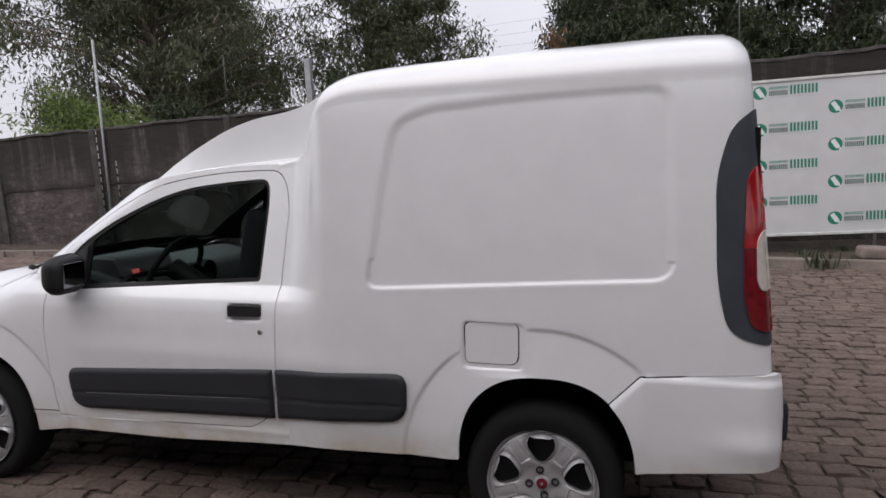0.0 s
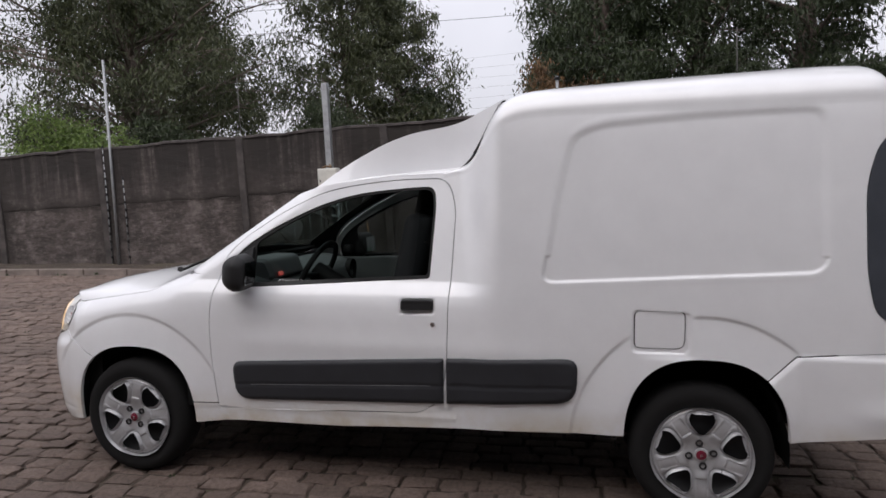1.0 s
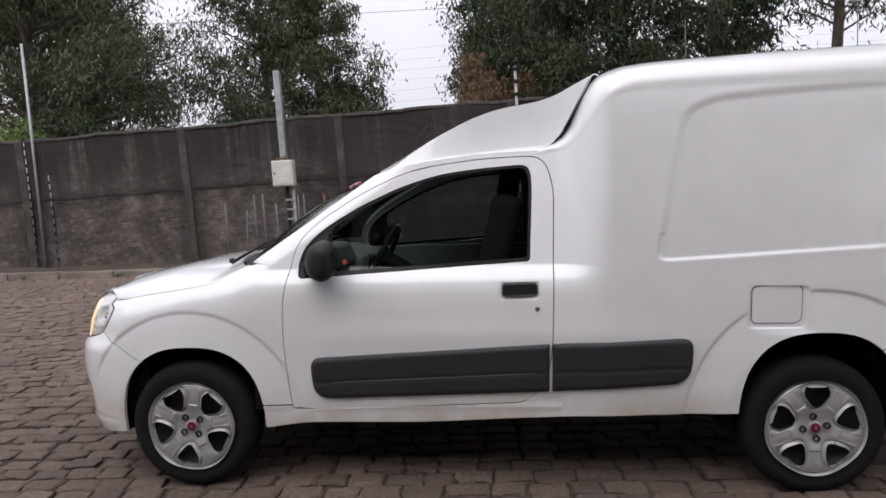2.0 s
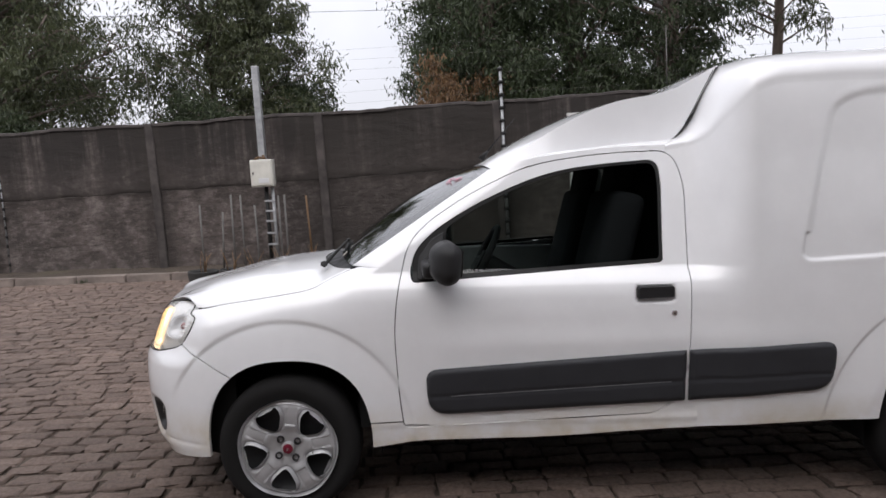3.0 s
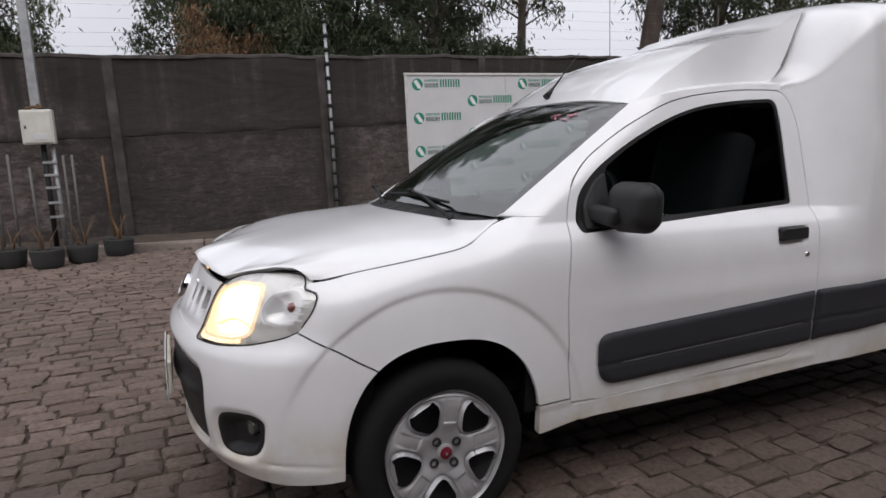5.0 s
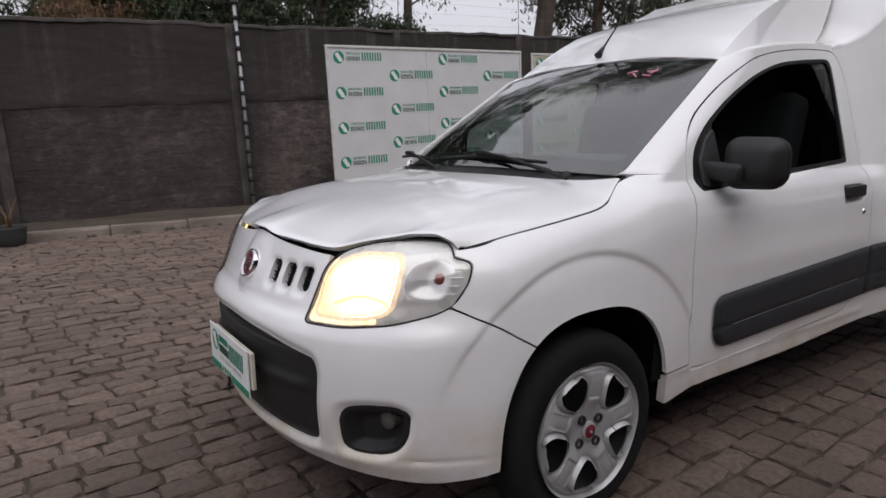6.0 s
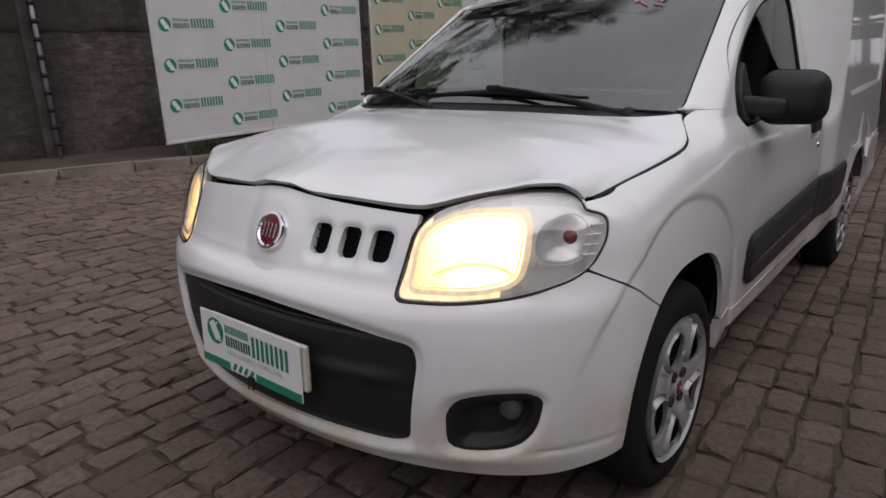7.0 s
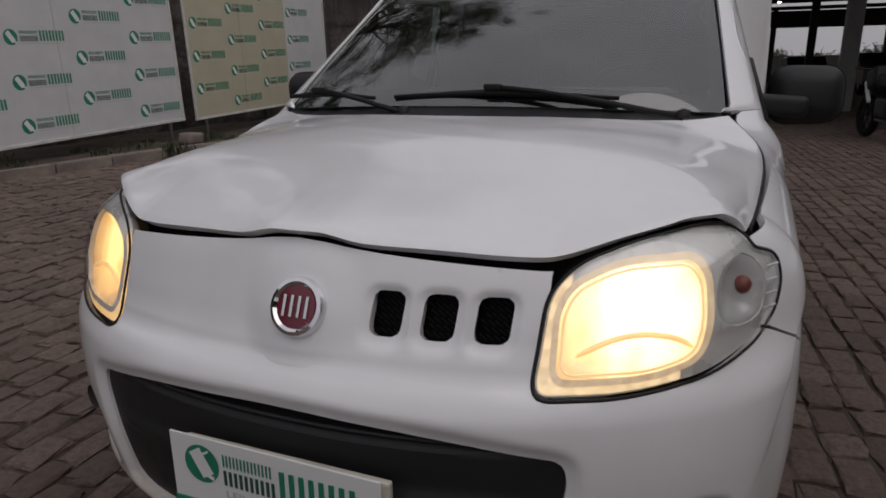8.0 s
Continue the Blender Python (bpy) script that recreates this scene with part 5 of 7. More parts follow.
# ---- the yard ----
def wall_material(name, lump_scale, lump_bump, lump_mix, drip):
    """Old grey-brown concrete: pale worn patches, dark blotches, drip stains under the top, lumps."""
    n = Nodes(name)
    big = n.noise(0.75, 5, 0.6)
    mid = n.noise(2.6, 7, 0.68)
    streak = n.noise(1.5, 6, 0.7, (3.2, 3.2, 0.16))
    lump = n.noise(lump_scale, 7, 0.68, (1.0, 1.0, 2.6))
    fine = n.noise(30, 5, 0.7)
    base = n.ramp(big, (0.32, (0.045, 0.037, 0.034)), (0.66, (0.116, 0.095, 0.087)))
    base = n.mix(n.scale(mid, 0.50, 0.68, 0.0, 0.8), base, (0.215, 0.183, 0.170))
    base = n.mix(n.scale(mid, 0.45, 0.30, 0.0, 0.75), base, (0.042, 0.036, 0.032))
    pit = n.noise(9.0, 8, 0.74, (1.0, 1.0, 1.5))
    base = n.mix(n.scale(pit, 0.52, 0.68, 0.0, 0.55), base, (0.255, 0.220, 0.205))
    base = n.mix(n.scale(pit, 0.46, 0.32, 0.0, 0.60), base, (0.034, 0.029, 0.025))
    base = n.mix(n.scale(lump, 0.50, 0.34, 0.0, lump_mix), base, (0.040, 0.033, 0.029))
    sep = n.put("SeparateXYZ")
    n.link(n.coords("Object"), sep.inputs["Vector"])
    high = n.scale(sep.outputs["Z"], 1.0, 2.25, 0.15, 1.0)
    run = n.scale(streak, 0.78, 0.46, 0.0, 1.0)
    m = n.put("Math")
    m.operation = "MULTIPLY"
    n.link(high, m.inputs[0])
    n.link(run, m.inputs[1])
    m2 = n.put("Math")
    m2.operation = "MULTIPLY"
    m2.inputs[1].default_value = drip
    m2.use_clamp = True
    n.link(m.outputs[0], m2.inputs[0])
    col = n.mix(m2.outputs[0], base, (0.024, 0.020, 0.018))
    # rain stains beside the ribs and along the joint of the slabs
    gx = n.put("SeparateXYZ")
    n.link(n.coords("Generated"), gx.inputs["Vector"])
    off = n.put("Math")
    off.operation = "SUBTRACT"
    off.inputs[1].default_value = 0.5
    n.link(gx.outputs["X"], off.inputs[0])
    dist = n.put("Math")
    dist.operation = "ABSOLUTE"
    n.link(off.outputs[0], dist.inputs[0])
    jag = n.put("Math")
    jag.operation = "MULTIPLY_ADD"
    jag.inputs[1].default_value = 0.22
    n.link(streak, jag.inputs[0])
    n.link(dist.outputs[0], jag.inputs[2])
    col = n.mix(n.scale(jag.outputs[0], 0.47, 0.60, 0.0, 0.8), col, (0.030, 0.025, 0.022))
    near = n.put("Math")
    near.operation = "SUBTRACT"
    near.inputs[1].default_value = 1.50
    n.link(sep.outputs["Z"], near.inputs[0])
    away = n.put("Math")
    away.operation = "ABSOLUTE"
    n.link(near.outputs[0], away.inputs[0])
    ragged = n.put("Math")
    ragged.operation = "MULTIPLY_ADD"
    ragged.inputs[1].default_value = 0.30
    n.link(mid, ragged.inputs[0])
    n.link(away.outputs[0], ragged.inputs[2])
    col = n.mix(n.scale(ragged.outputs[0], 0.27, 0.16, 0.0, 0.7), col, (0.030, 0.025, 0.022))
    # a broad darker patch round x 0.3, uneven at its edge
    far = n.put("Math")
    far.operation = "SUBTRACT"
    far.inputs[1].default_value = 0.3
    n.link(sep.outputs["X"], far.inputs[0])
    side = n.put("Math")
    side.operation = "ABSOLUTE"
    n.link(far.outputs[0], side.inputs[0])
    dark_reach = n.put("Math")
    dark_reach.operation = "MULTIPLY_ADD"
    dark_reach.inputs[1].default_value = 2.4
    n.link(big, dark_reach.inputs[0])
    n.link(side.outputs[0], dark_reach.inputs[2])
    col = n.mix(n.scale(dark_reach.outputs[0], 3.7, 2.2, 0.0, 0.6), col, (0.026, 0.022, 0.019))
    h = n.mix(0.3, lump, fine)
    n.bump(h, lump_bump, 0.05)
    return n.set(Base_Color=col, Roughness=0.94)


def paver_material():
    n = Nodes("worn_granite_setts")
    rnd = n.put("ObjectInfo").outputs["Random"]
    isl = n.put("NewGeometry").outputs["Random Per Island"]
    add = n.put("Math")
    n.link(rnd, add.inputs[0])
    n.link(isl, add.inputs[1])
    fr = n.put("Math")
    fr.operation = "FRACT"
    n.link(add.outputs[0], fr.inputs[0])
    tone = n.ramp(fr.outputs[0], (0.0, (0.150, 0.107, 0.087)), (0.45, (0.196, 0.141, 0.115)), (1.0, (0.245, 0.180, 0.148)))
    grain = n.noise(60, 6, 0.7, None, "Generated")
    tex = n.noise(1.0, 1)
    geo = n.t.nodes.new("ShaderNodeNewGeometry")
    g = n.put("TexNoise", Scale=42.0, Detail=7.0, Roughness=0.78)
    n.link(geo.outputs["Position"], g.inputs["Vector"])
    s = n.put("TexNoise", Scale=0.8, Detail=5.0, Roughness=0.6)
    n.link(geo.outputs["Position"], s.inputs["Vector"])
    col = n.mix(n.scale(g.outputs["Fac"], 0.42, 0.66, 0.0, 0.75), tone, (0.075, 0.055, 0.045))
    col = n.mix(n.scale(s.outputs["Fac"], 0.4, 0.72, 0.0, 0.55), col, (0.085, 0.066, 0.056))
    n.bump(g.outputs["Fac"], 1.0, 0.016)
    return n.set(Base_Color=col, Roughness=n.scale(g.outputs["Fac"], 0.3, 0.7, 0.72, 0.92))


def soil_material():
    n = Nodes("damp_soil_joint")
    a = n.noise(3, 6)
    b = n.noise(40, 5, 0.7)
    col = n.ramp(a, (0.3, (0.040, 0.030, 0.023)), (0.6, (0.078, 0.060, 0.045)), (0.75, (0.062, 0.064, 0.030)))
    n.bump(b, 0.8, 0.02)
    return n.set(Base_Color=col, Roughness=0.95)


def bark_material(name="grey_brown_bark", lo=(0.075, 0.055, 0.045), hi=(0.20, 0.16, 0.135)):
    n = Nodes(name)
    a = n.noise(5, 6, 0.7, (1, 1, 0.25))
    n.bump(a, 0.7, 0.03)
    return n.set(Base_Color=n.ramp(a, (0.3, lo), (0.7, hi)), Roughness=0.9)


def leaf_material(name, dark, light):
    """Leaves that let some light through."""
    n = Nodes(name)
    isl = n.put("NewGeometry").outputs["Random Per Island"]
    big = n.noise(0.5, 3)
    col = n.mix(n.scale(big, 0.35, 0.65, 0.0, 0.6), n.ramp(isl, (0.0, dark), (1.0, light)), tuple(0.45 * (a + b) for a, b in zip(dark, light)))
    n.set(Base_Color=col, Roughness=0.48)
    tr = n.t.nodes.new("ShaderNodeBsdfTranslucent")
    n.link(col, tr.inputs["Color"])
    mx = n.t.nodes.new("ShaderNodeMixShader")
    mx.inputs["Fac"].default_value = 0.25
    n.link(n.b.outputs[0], mx.inputs[1])
    n.link(tr.outputs[0], mx.inputs[2])
    n.link(mx.outputs[0], n.t.nodes["Material Output"].inputs["Surface"])
    return n.mat


CONCRETE = wall_material("weathered_concrete", 5.0, 0.45, 0.45, 1.15)
PLASTER = wall_material("rough_stained_plaster", 4.2, 0.95, 0.85, 0.4)
RIB = simple("black_stained_concrete", (0.058, 0.050, 0.047), 0.95, vary=0.55, scale=4, bump=0.6)
PAVER = paver_material()
SOIL = soil_material()
BARK = bark_material()
LEAF_EUC = leaf_material("eucalyptus_leaves", (0.028, 0.039, 0.015), (0.112, 0.127, 0.058))
LEAF_DARK = leaf_material("dark_green_leaves", (0.020, 0.031, 0.013), (0.062, 0.086, 0.035))
LEAF_LIGHT = leaf_material("fresh_green_leaves", (0.07, 0.12, 0.025), (0.20, 0.28, 0.07))
LEAF_BROWN = leaf_material("dry_brown_leaves", (0.10, 0.055, 0.025), (0.24, 0.14, 0.065))
KERB_STONE = simple("granite_kerb_stone", (0.20, 0.165, 0.145), 0.9, vary=0.35, scale=5, bump=0.5)
STAKE_GREY = simple("dull_stake_metal", (0.13, 0.125, 0.12), 0.7, metal=0.2, vary=0.2)
GALV = simple("galvanised_steel", (0.33, 0.34, 0.35), 0.5, metal=0.5, vary=0.2, scale=12)
BOX_GREY = simple("weathered_white_meter_box", (0.56, 0.55, 0.50), 0.55, vary=0.12, scale=6)
BANNER_WHITE = simple("white_banner_vinyl", (0.56, 0.565, 0.575), 0.5, vary=0.05, scale=3)
BANNER_CREAM = simple("yellowed_banner_vinyl", (0.47, 0.44, 0.33), 0.5, vary=0.07, scale=2)
FRAME_WHITE = simple("white_banner_frame", (0.55, 0.55, 0.53), 0.5, vary=0.15)


def paving(xa, xb, ya, yb, keep, seed):
    """Rows of worn setts along x. Yields the corners of every sett."""
    rng = random.Random(seed)
    y = ya
    while y < yb:
        depth = rng.uniform(0.100, 0.120)
        x = xa - rng.uniform(0, 0.2)
        while x < xb:
            length = rng.choice((rng.uniform(0.13, 0.17), rng.uniform(0.15, 0.21)))
            if keep(x + length / 2, y + depth / 2):
                yield x, y, length, depth, rng
            x += length
        y += depth


def far_sett(verts, faces, cx, cy, lx, ly, h, rng):
    """A block far off: a bevelled slab."""
    n = len(verts)
    for inset, z in ((0.006, -0.03), (0.009, h - 0.008), (0.024, h)):
        for sx, sy in ((-1, -1), (1, -1), (1, 1), (-1, 1)):
            verts.append((cx + sx * (lx / 2 - inset) + rng.uniform(-0.006, 0.006), cy + sy * (ly / 2 - inset) + rng.uniform(-0.006, 0.006), z))
    for r in range(2):
        for k in range(4):
            a, b = n + 4 * r + k, n + 4 * r + (k + 1) % 4
            faces.append((a, b, b + 4, a + 4))
    faces.append(tuple(range(n + 8, n + 12)))


def sett(verts, faces, cx, cy, lx, ly, h, rng, tilt=0.02):
    """One worn block: a rounded top a little out of level, its sides running down into the joint."""
    g = rng.uniform(0.003, 0.007)
    n = len(verts)
    ax, ay = rng.uniform(-tilt, tilt), rng.uniform(-tilt, tilt)
    for inset, z in ((g, -0.03), (g + 0.001, h - 0.009), (g + 0.008, h - 0.002), (g + 0.024, h)):
        for sx, sy in ((-1, -1), (0.1, -1), (1, -1), (1, 0.1), (1, 1), (-0.1, 1), (-1, 1), (-1, -0.1)):
            wob = 0.0095
            px = sx * (lx / 2 - inset) + rng.uniform(-wob, wob)
            py = sy * (ly / 2 - inset) + rng.uniform(-wob, wob)
            if abs(sx) == 1 and abs(sy) == 1:
                px, py = px * 0.955, py * 0.955
            verts.append((cx + px, cy + py, z + ax * px + ay * py))
    for r in range(3):
        for k in range(8):
            a, b = n + 8 * r + k, n + 8 * r + (k + 1) % 8
            faces.append((a, b, b + 8, a + 8))
    faces.append(tuple(range(n + 24, n + 32)))


def kerb_y(x):
    return 7.0 - 0.010 * (x + 1.5) ** 2 if x < 6.5 else 6.36


TURNED = pose(0, 0, 0, 0, 0, 3.6)


def build_ground():
    g = bmesh.new()
    bmesh.ops.create_grid(g, x_segments=2, y_segments=2, size=300, matrix=Matrix.Translation((0, 0, -0.015)))
    ground = tagged(part("ground", g, SOIL), "dark soil showing in the joints of a stone-paved yard", "ground", kind="structure")
    pave = tagged(new("paving"), "yard paved with worn reddish grey stone setts", "paving", kind="structure")
    pave.matrix_basis = TURNED
    lone, verts, faces = [], [], []
    def keep(x, y):
        return y < (kerb_y(x) - 0.02 if x < 7 else 30)
    def keep_turned(x, y):
        q = TURNED @ Vector((x, y, 0))
        return keep(q.x, q.y)
    for x, y, l, d, rng in paving(-14, 16, -5.2, 8.0, keep_turned, 5):
        h = rng.uniform(-0.006, 0.006)
        if -1.7 < x < 0.9 and -0.75 < y < 1.5 and len(lone) < 300 and not (0.35 < x and 0.1 < y):
            lone.append((x + l / 2, y + d / 2, l, d, h, rng.random()))
        elif -8 < x < 8 and y < 6.2:
            sett(verts, faces, x + l / 2, y + d / 2, l, d, h, rng)
        else:
            far_sett(verts, faces, x + l / 2, y + d / 2, l, d, h, rng)
    for x, y, l, d, rng in paving(16, 38, -13, 6.4, lambda x, y: True, 6):
        far_sett(verts, faces, x + l / 2, y + d / 2, l, d, rng.uniform(-0.006, 0.006), rng)
    for x, y, l, d, rng in paving(3.5, 16, -10, -5.2, lambda x, y: True, 7):
        sett(verts, faces, x + l / 2, y + d / 2, l, d, rng.uniform(-0.006, 0.006), rng)
    ob = from_lists("setts", verts, faces, PAVER, pave)
    ob["kind"] = "stuff"
    for cx, cy, l, d, h, r in lone:
        v, f = [], []
        sett(v, f, 0, 0, l, d, h, random.Random(int(r * 1e9)))
        b = from_lists("sett", v, f, PAVER, pave)
        b.location = (cx, cy, 0)


WALL = Matrix.Translation((0, 8.02, 0)) @ pose(0, 0, 0, 0, -2.6, 3.4)


def build_wall():
    wall = tagged(new("wall_north"), "high stained grey concrete boundary wall with ribs", "wall", kind="structure")
    rng = random.Random(3)
    xs = [-14.1 - 2.72 * k for k in range(6)][::-1] + [-11.42, -8.76, -6.55, -3.80, -1.20, 1.62, 4.35, 7.05, 9.8, 12.5, 15.2, 17.9, 20.6]
    seam = 1.47
    for a, b in zip(xs, xs[1:]):
        w = b - a
        # smooth upper slab, rough lower slab set a little forward
        for z0, z1, dy, mat, nm in ((seam, 2.50, 0.0, CONCRETE, "upper_slab"), (-1.2, seam - 0.012, 0.014, PLASTER, "lower_slab")):
            def pos(u, v):
                k = 1.6 if nm == "lower_slab" else 0.7
                bulge = 0.012 * np.sin(u * 2.1 + a * 3) * np.sin(v * 3.3) + k * (0.006 * np.sin(u * 9.7 + 2.5 * np.sin(v * 9 + a) + a) * np.sin(v * 17 + 1.7 * np.sin(u * 4 + a)) + 0.003 * np.sin(u * 27 + 3 * np.sin(v * 21)) * np.sin(v * 39 + 2 * np.sin(u * 13)))
                edge = (0.012 + 0.008 * np.sin(u * 7 + a)) * np.exp(-(v - z0) / 0.025) + (0.02 * np.exp(-(z1 - v) / 0.015) if nm == "upper_slab" else -0.010 * np.exp(-(z1 - v) / 0.03))
                return u, dy + bulge + edge + 0.0 * v, v
            v, f = skin(np.linspace(a + 0.055, b - 0.055, 60), np.linspace(z0, z1, 44), pos, None, 0.12)
            ob = from_lists(nm, v, f, mat, wall, "", True)
            ob.matrix_basis = WALL
    for x in xs:
        bm = box((x, 0.035, 0.64), (0.13, 0.12, 3.72), 0.02)
        ob = part("pillar", bm, RIB, wall, "dark stained concrete rib")
        ob.matrix_basis = WALL
    bm = bmesh.new()
    add_box(bm, ((xs[0] + xs[-1]) / 2, 0.10, 0.64), (xs[-1] - xs[0], 0.10, 3.70))
    part("wall_core", bm, CONCRETE, wall).matrix_basis = WALL
    bm = bmesh.new()
    rim = [(u, 0.010 * math.sin(u * 2.3) + 0.008 * math.sin(u * 7.1 + 1) + rng.uniform(-0.007, 0.007)) for u in np.arange(xs[0], xs[-1], 0.11)]
    rows = [[bm.verts.new((u, y + 0.3 * k * (y < 0), 2.502 + dz + k)) for u, k in rim] for y, dz in ((-0.018, -0.03), (-0.014, 0.008), (0.02, 0.018), (0.13, 0.012))]
    for p, q in zip(rows, rows[1:]):
        for k in range(len(rim) - 1):
            bm.faces.new((p[k], p[k + 1], q[k + 1], q[k]))
    part("coping", bm, RIB, wall, "dark rough wall top", True).matrix_basis = WALL
    # soil strip behind the kerb
    bm = bmesh.new()
    us = np.linspace(-16, 20, 90)
    rows = [[bm.verts.new((x, kerb_y(x) + 0.13 + t * (8.3 - kerb_y(x)) , 0.07 + 0.02 * math.sin(x * 3 + t * 9) + 0.05 * t)) for x in us] for t in (0, 0.2, 0.45, 0.7, 1.0)]
    for p, q in zip(rows, rows[1:]):
        for k in range(len(us) - 1):
            bm.faces.new((p[k], p[k + 1], q[k + 1], q[k]))
    tagged(part("planting_strip", bm, SOIL, smooth=True), "bare dark soil strip along the wall", "soil", kind="structure")
    kerb = tagged(new("kerb"), "low row of rough granite kerb stones", "kerb", kind="structure")
    x = -16.0
    while x < 12:
        l = rng.uniform(0.55, 0.95)
        y0, y1 = kerb_y(x), kerb_y(x + l)
        bm = box((0, 0, 0), (l - 0.015, 0.13, 0.24), 0.018)
        for v in bm.verts:
            v.co += Vector((rng.uniform(-1, 1), rng.uniform(-1, 1), rng.uniform(-1, 1))) * 0.006
        ob = part("kerb_stone", bm, KERB_STONE, kerb)
        ob.matrix_basis = pose(x + l / 2, (y0 + y1) / 2 + 0.065, -0.02 + rng.uniform(-0.008, 0.008), 0, 0, math.degrees(math.atan2(y1 - y0, l)))
        x += l


def mark_mesh():
    """One printed mark as a flat mesh: disc with a pale bar, thin, dark and tall lines of plain bars."""
    bm = bmesh.new()
    z = 0.0

    def bar(x, y, w, h, slot, turn=0, up=0.0):
        old = set(bm.faces)
        add_box(bm, (x, y, z + up), (w, h, 0.001), 0, pose(0, 0, 0, 0, 0, turn))
        for f in bm.faces:
            if f not in old:
                f.material_index = slot
    bmesh.ops.create_circle(bm, cap_ends=True, segments=24, radius=0.083, matrix=Matrix.Translation((0.085, 0, 0.0005)))
    bar(0.085, 0.004, 0.055, 0.12, 2, 34, 0.001)
    bar(0.120, -0.046, 0.06, 0.018, 2, -22, 0.002)
    for k in range(14):
        bar(0.200 + 0.0158 * k, 0.052, 0.008, 0.034, 0)
    for k in range(10):
        bar(0.202 + 0.0222 * k, -0.014, 0.013, 0.060, 1)
    for k in range(8):
        bar(0.452 + 0.0415 * k, 0.016, 0.025, 0.112, 0)
    bar(0.48, -0.064, 0.56, 0.008, 3)
    me = bpy.data.meshes.new("printed_mark")
    bm.to_mesh(me)
    bm.free()
    for mat in (SIGN_GREEN, SIGN_DARK, PLATE_WHITE, SIGN_GREY):
        me.materials.append(mat)
    return me


def build_banner(m, width, height, sheets, cols, label, mesh):
    """A framed board; sheets: (from, to, material) strips of its print."""
    b = tagged(new("billboard"), label, "billboard", "boards along the wall")
    b.matrix_basis = m
    for x0, x1, mat in sheets:
        bm = box(((x0 + x1) / 2, height / 2, 0), (x1 - x0 - 0.005, height, 0.006), 0.001)
        part("printed_sheet", bm, mat, b)
    for c, s in (((width / 2, 0.0, 0.004), (width + 0.05, 0.035, 0.03)), ((width / 2, height, 0.004), (width + 0.05, 0.035, 0.03)),
                 ((0, height / 2, 0.004), (0.035, height - 0.04, 0.028)), ((width, height / 2, 0.004), (0.035, height - 0.04, 0.028))):
        part("frame_bar", box(c, s, 0.006), FRAME_WHITE, b)
    for i in range(cols):
        for j in range(5):
            x, y = 0.09 + i * 0.875, 1.83 - j * 0.467 - (0.235 if i % 2 else 0)
            if y > 0.09 and x + 0.78 < width + 0.03:
                q = new("printed_mark", mesh)
                q.parent = b
                q.location = (x, y, 0.0042)
    for x in (0.25, width - 0.25):
        part("board_leg", tube([(x, -0.5, -0.03), (x, height * 0.9, -0.03)], 0.022, 8), GALV, b)
    return b


def build_banners():
    mesh = mark_mesh()
    build_banner(pose(2.52, 7.06, 0.255, 90, -2.0, 3.4), 3.52, 1.97, [(0, 1.62, BANNER_WHITE), (1.62, 3.52, BANNER_WHITE)], 4, "white framed board printed with rows of green marks", mesh)
    build_banner(pose(6.30, 7.27, 0.36, 90, -2.0, 3.4), 4.10, 1.97, [(0, 1.3, BANNER_CREAM), (1.3, 2.65, BANNER_CREAM), (2.65, 4.10, BANNER_WHITE)], 5, "yellowed board printed with rows of green marks", mesh)


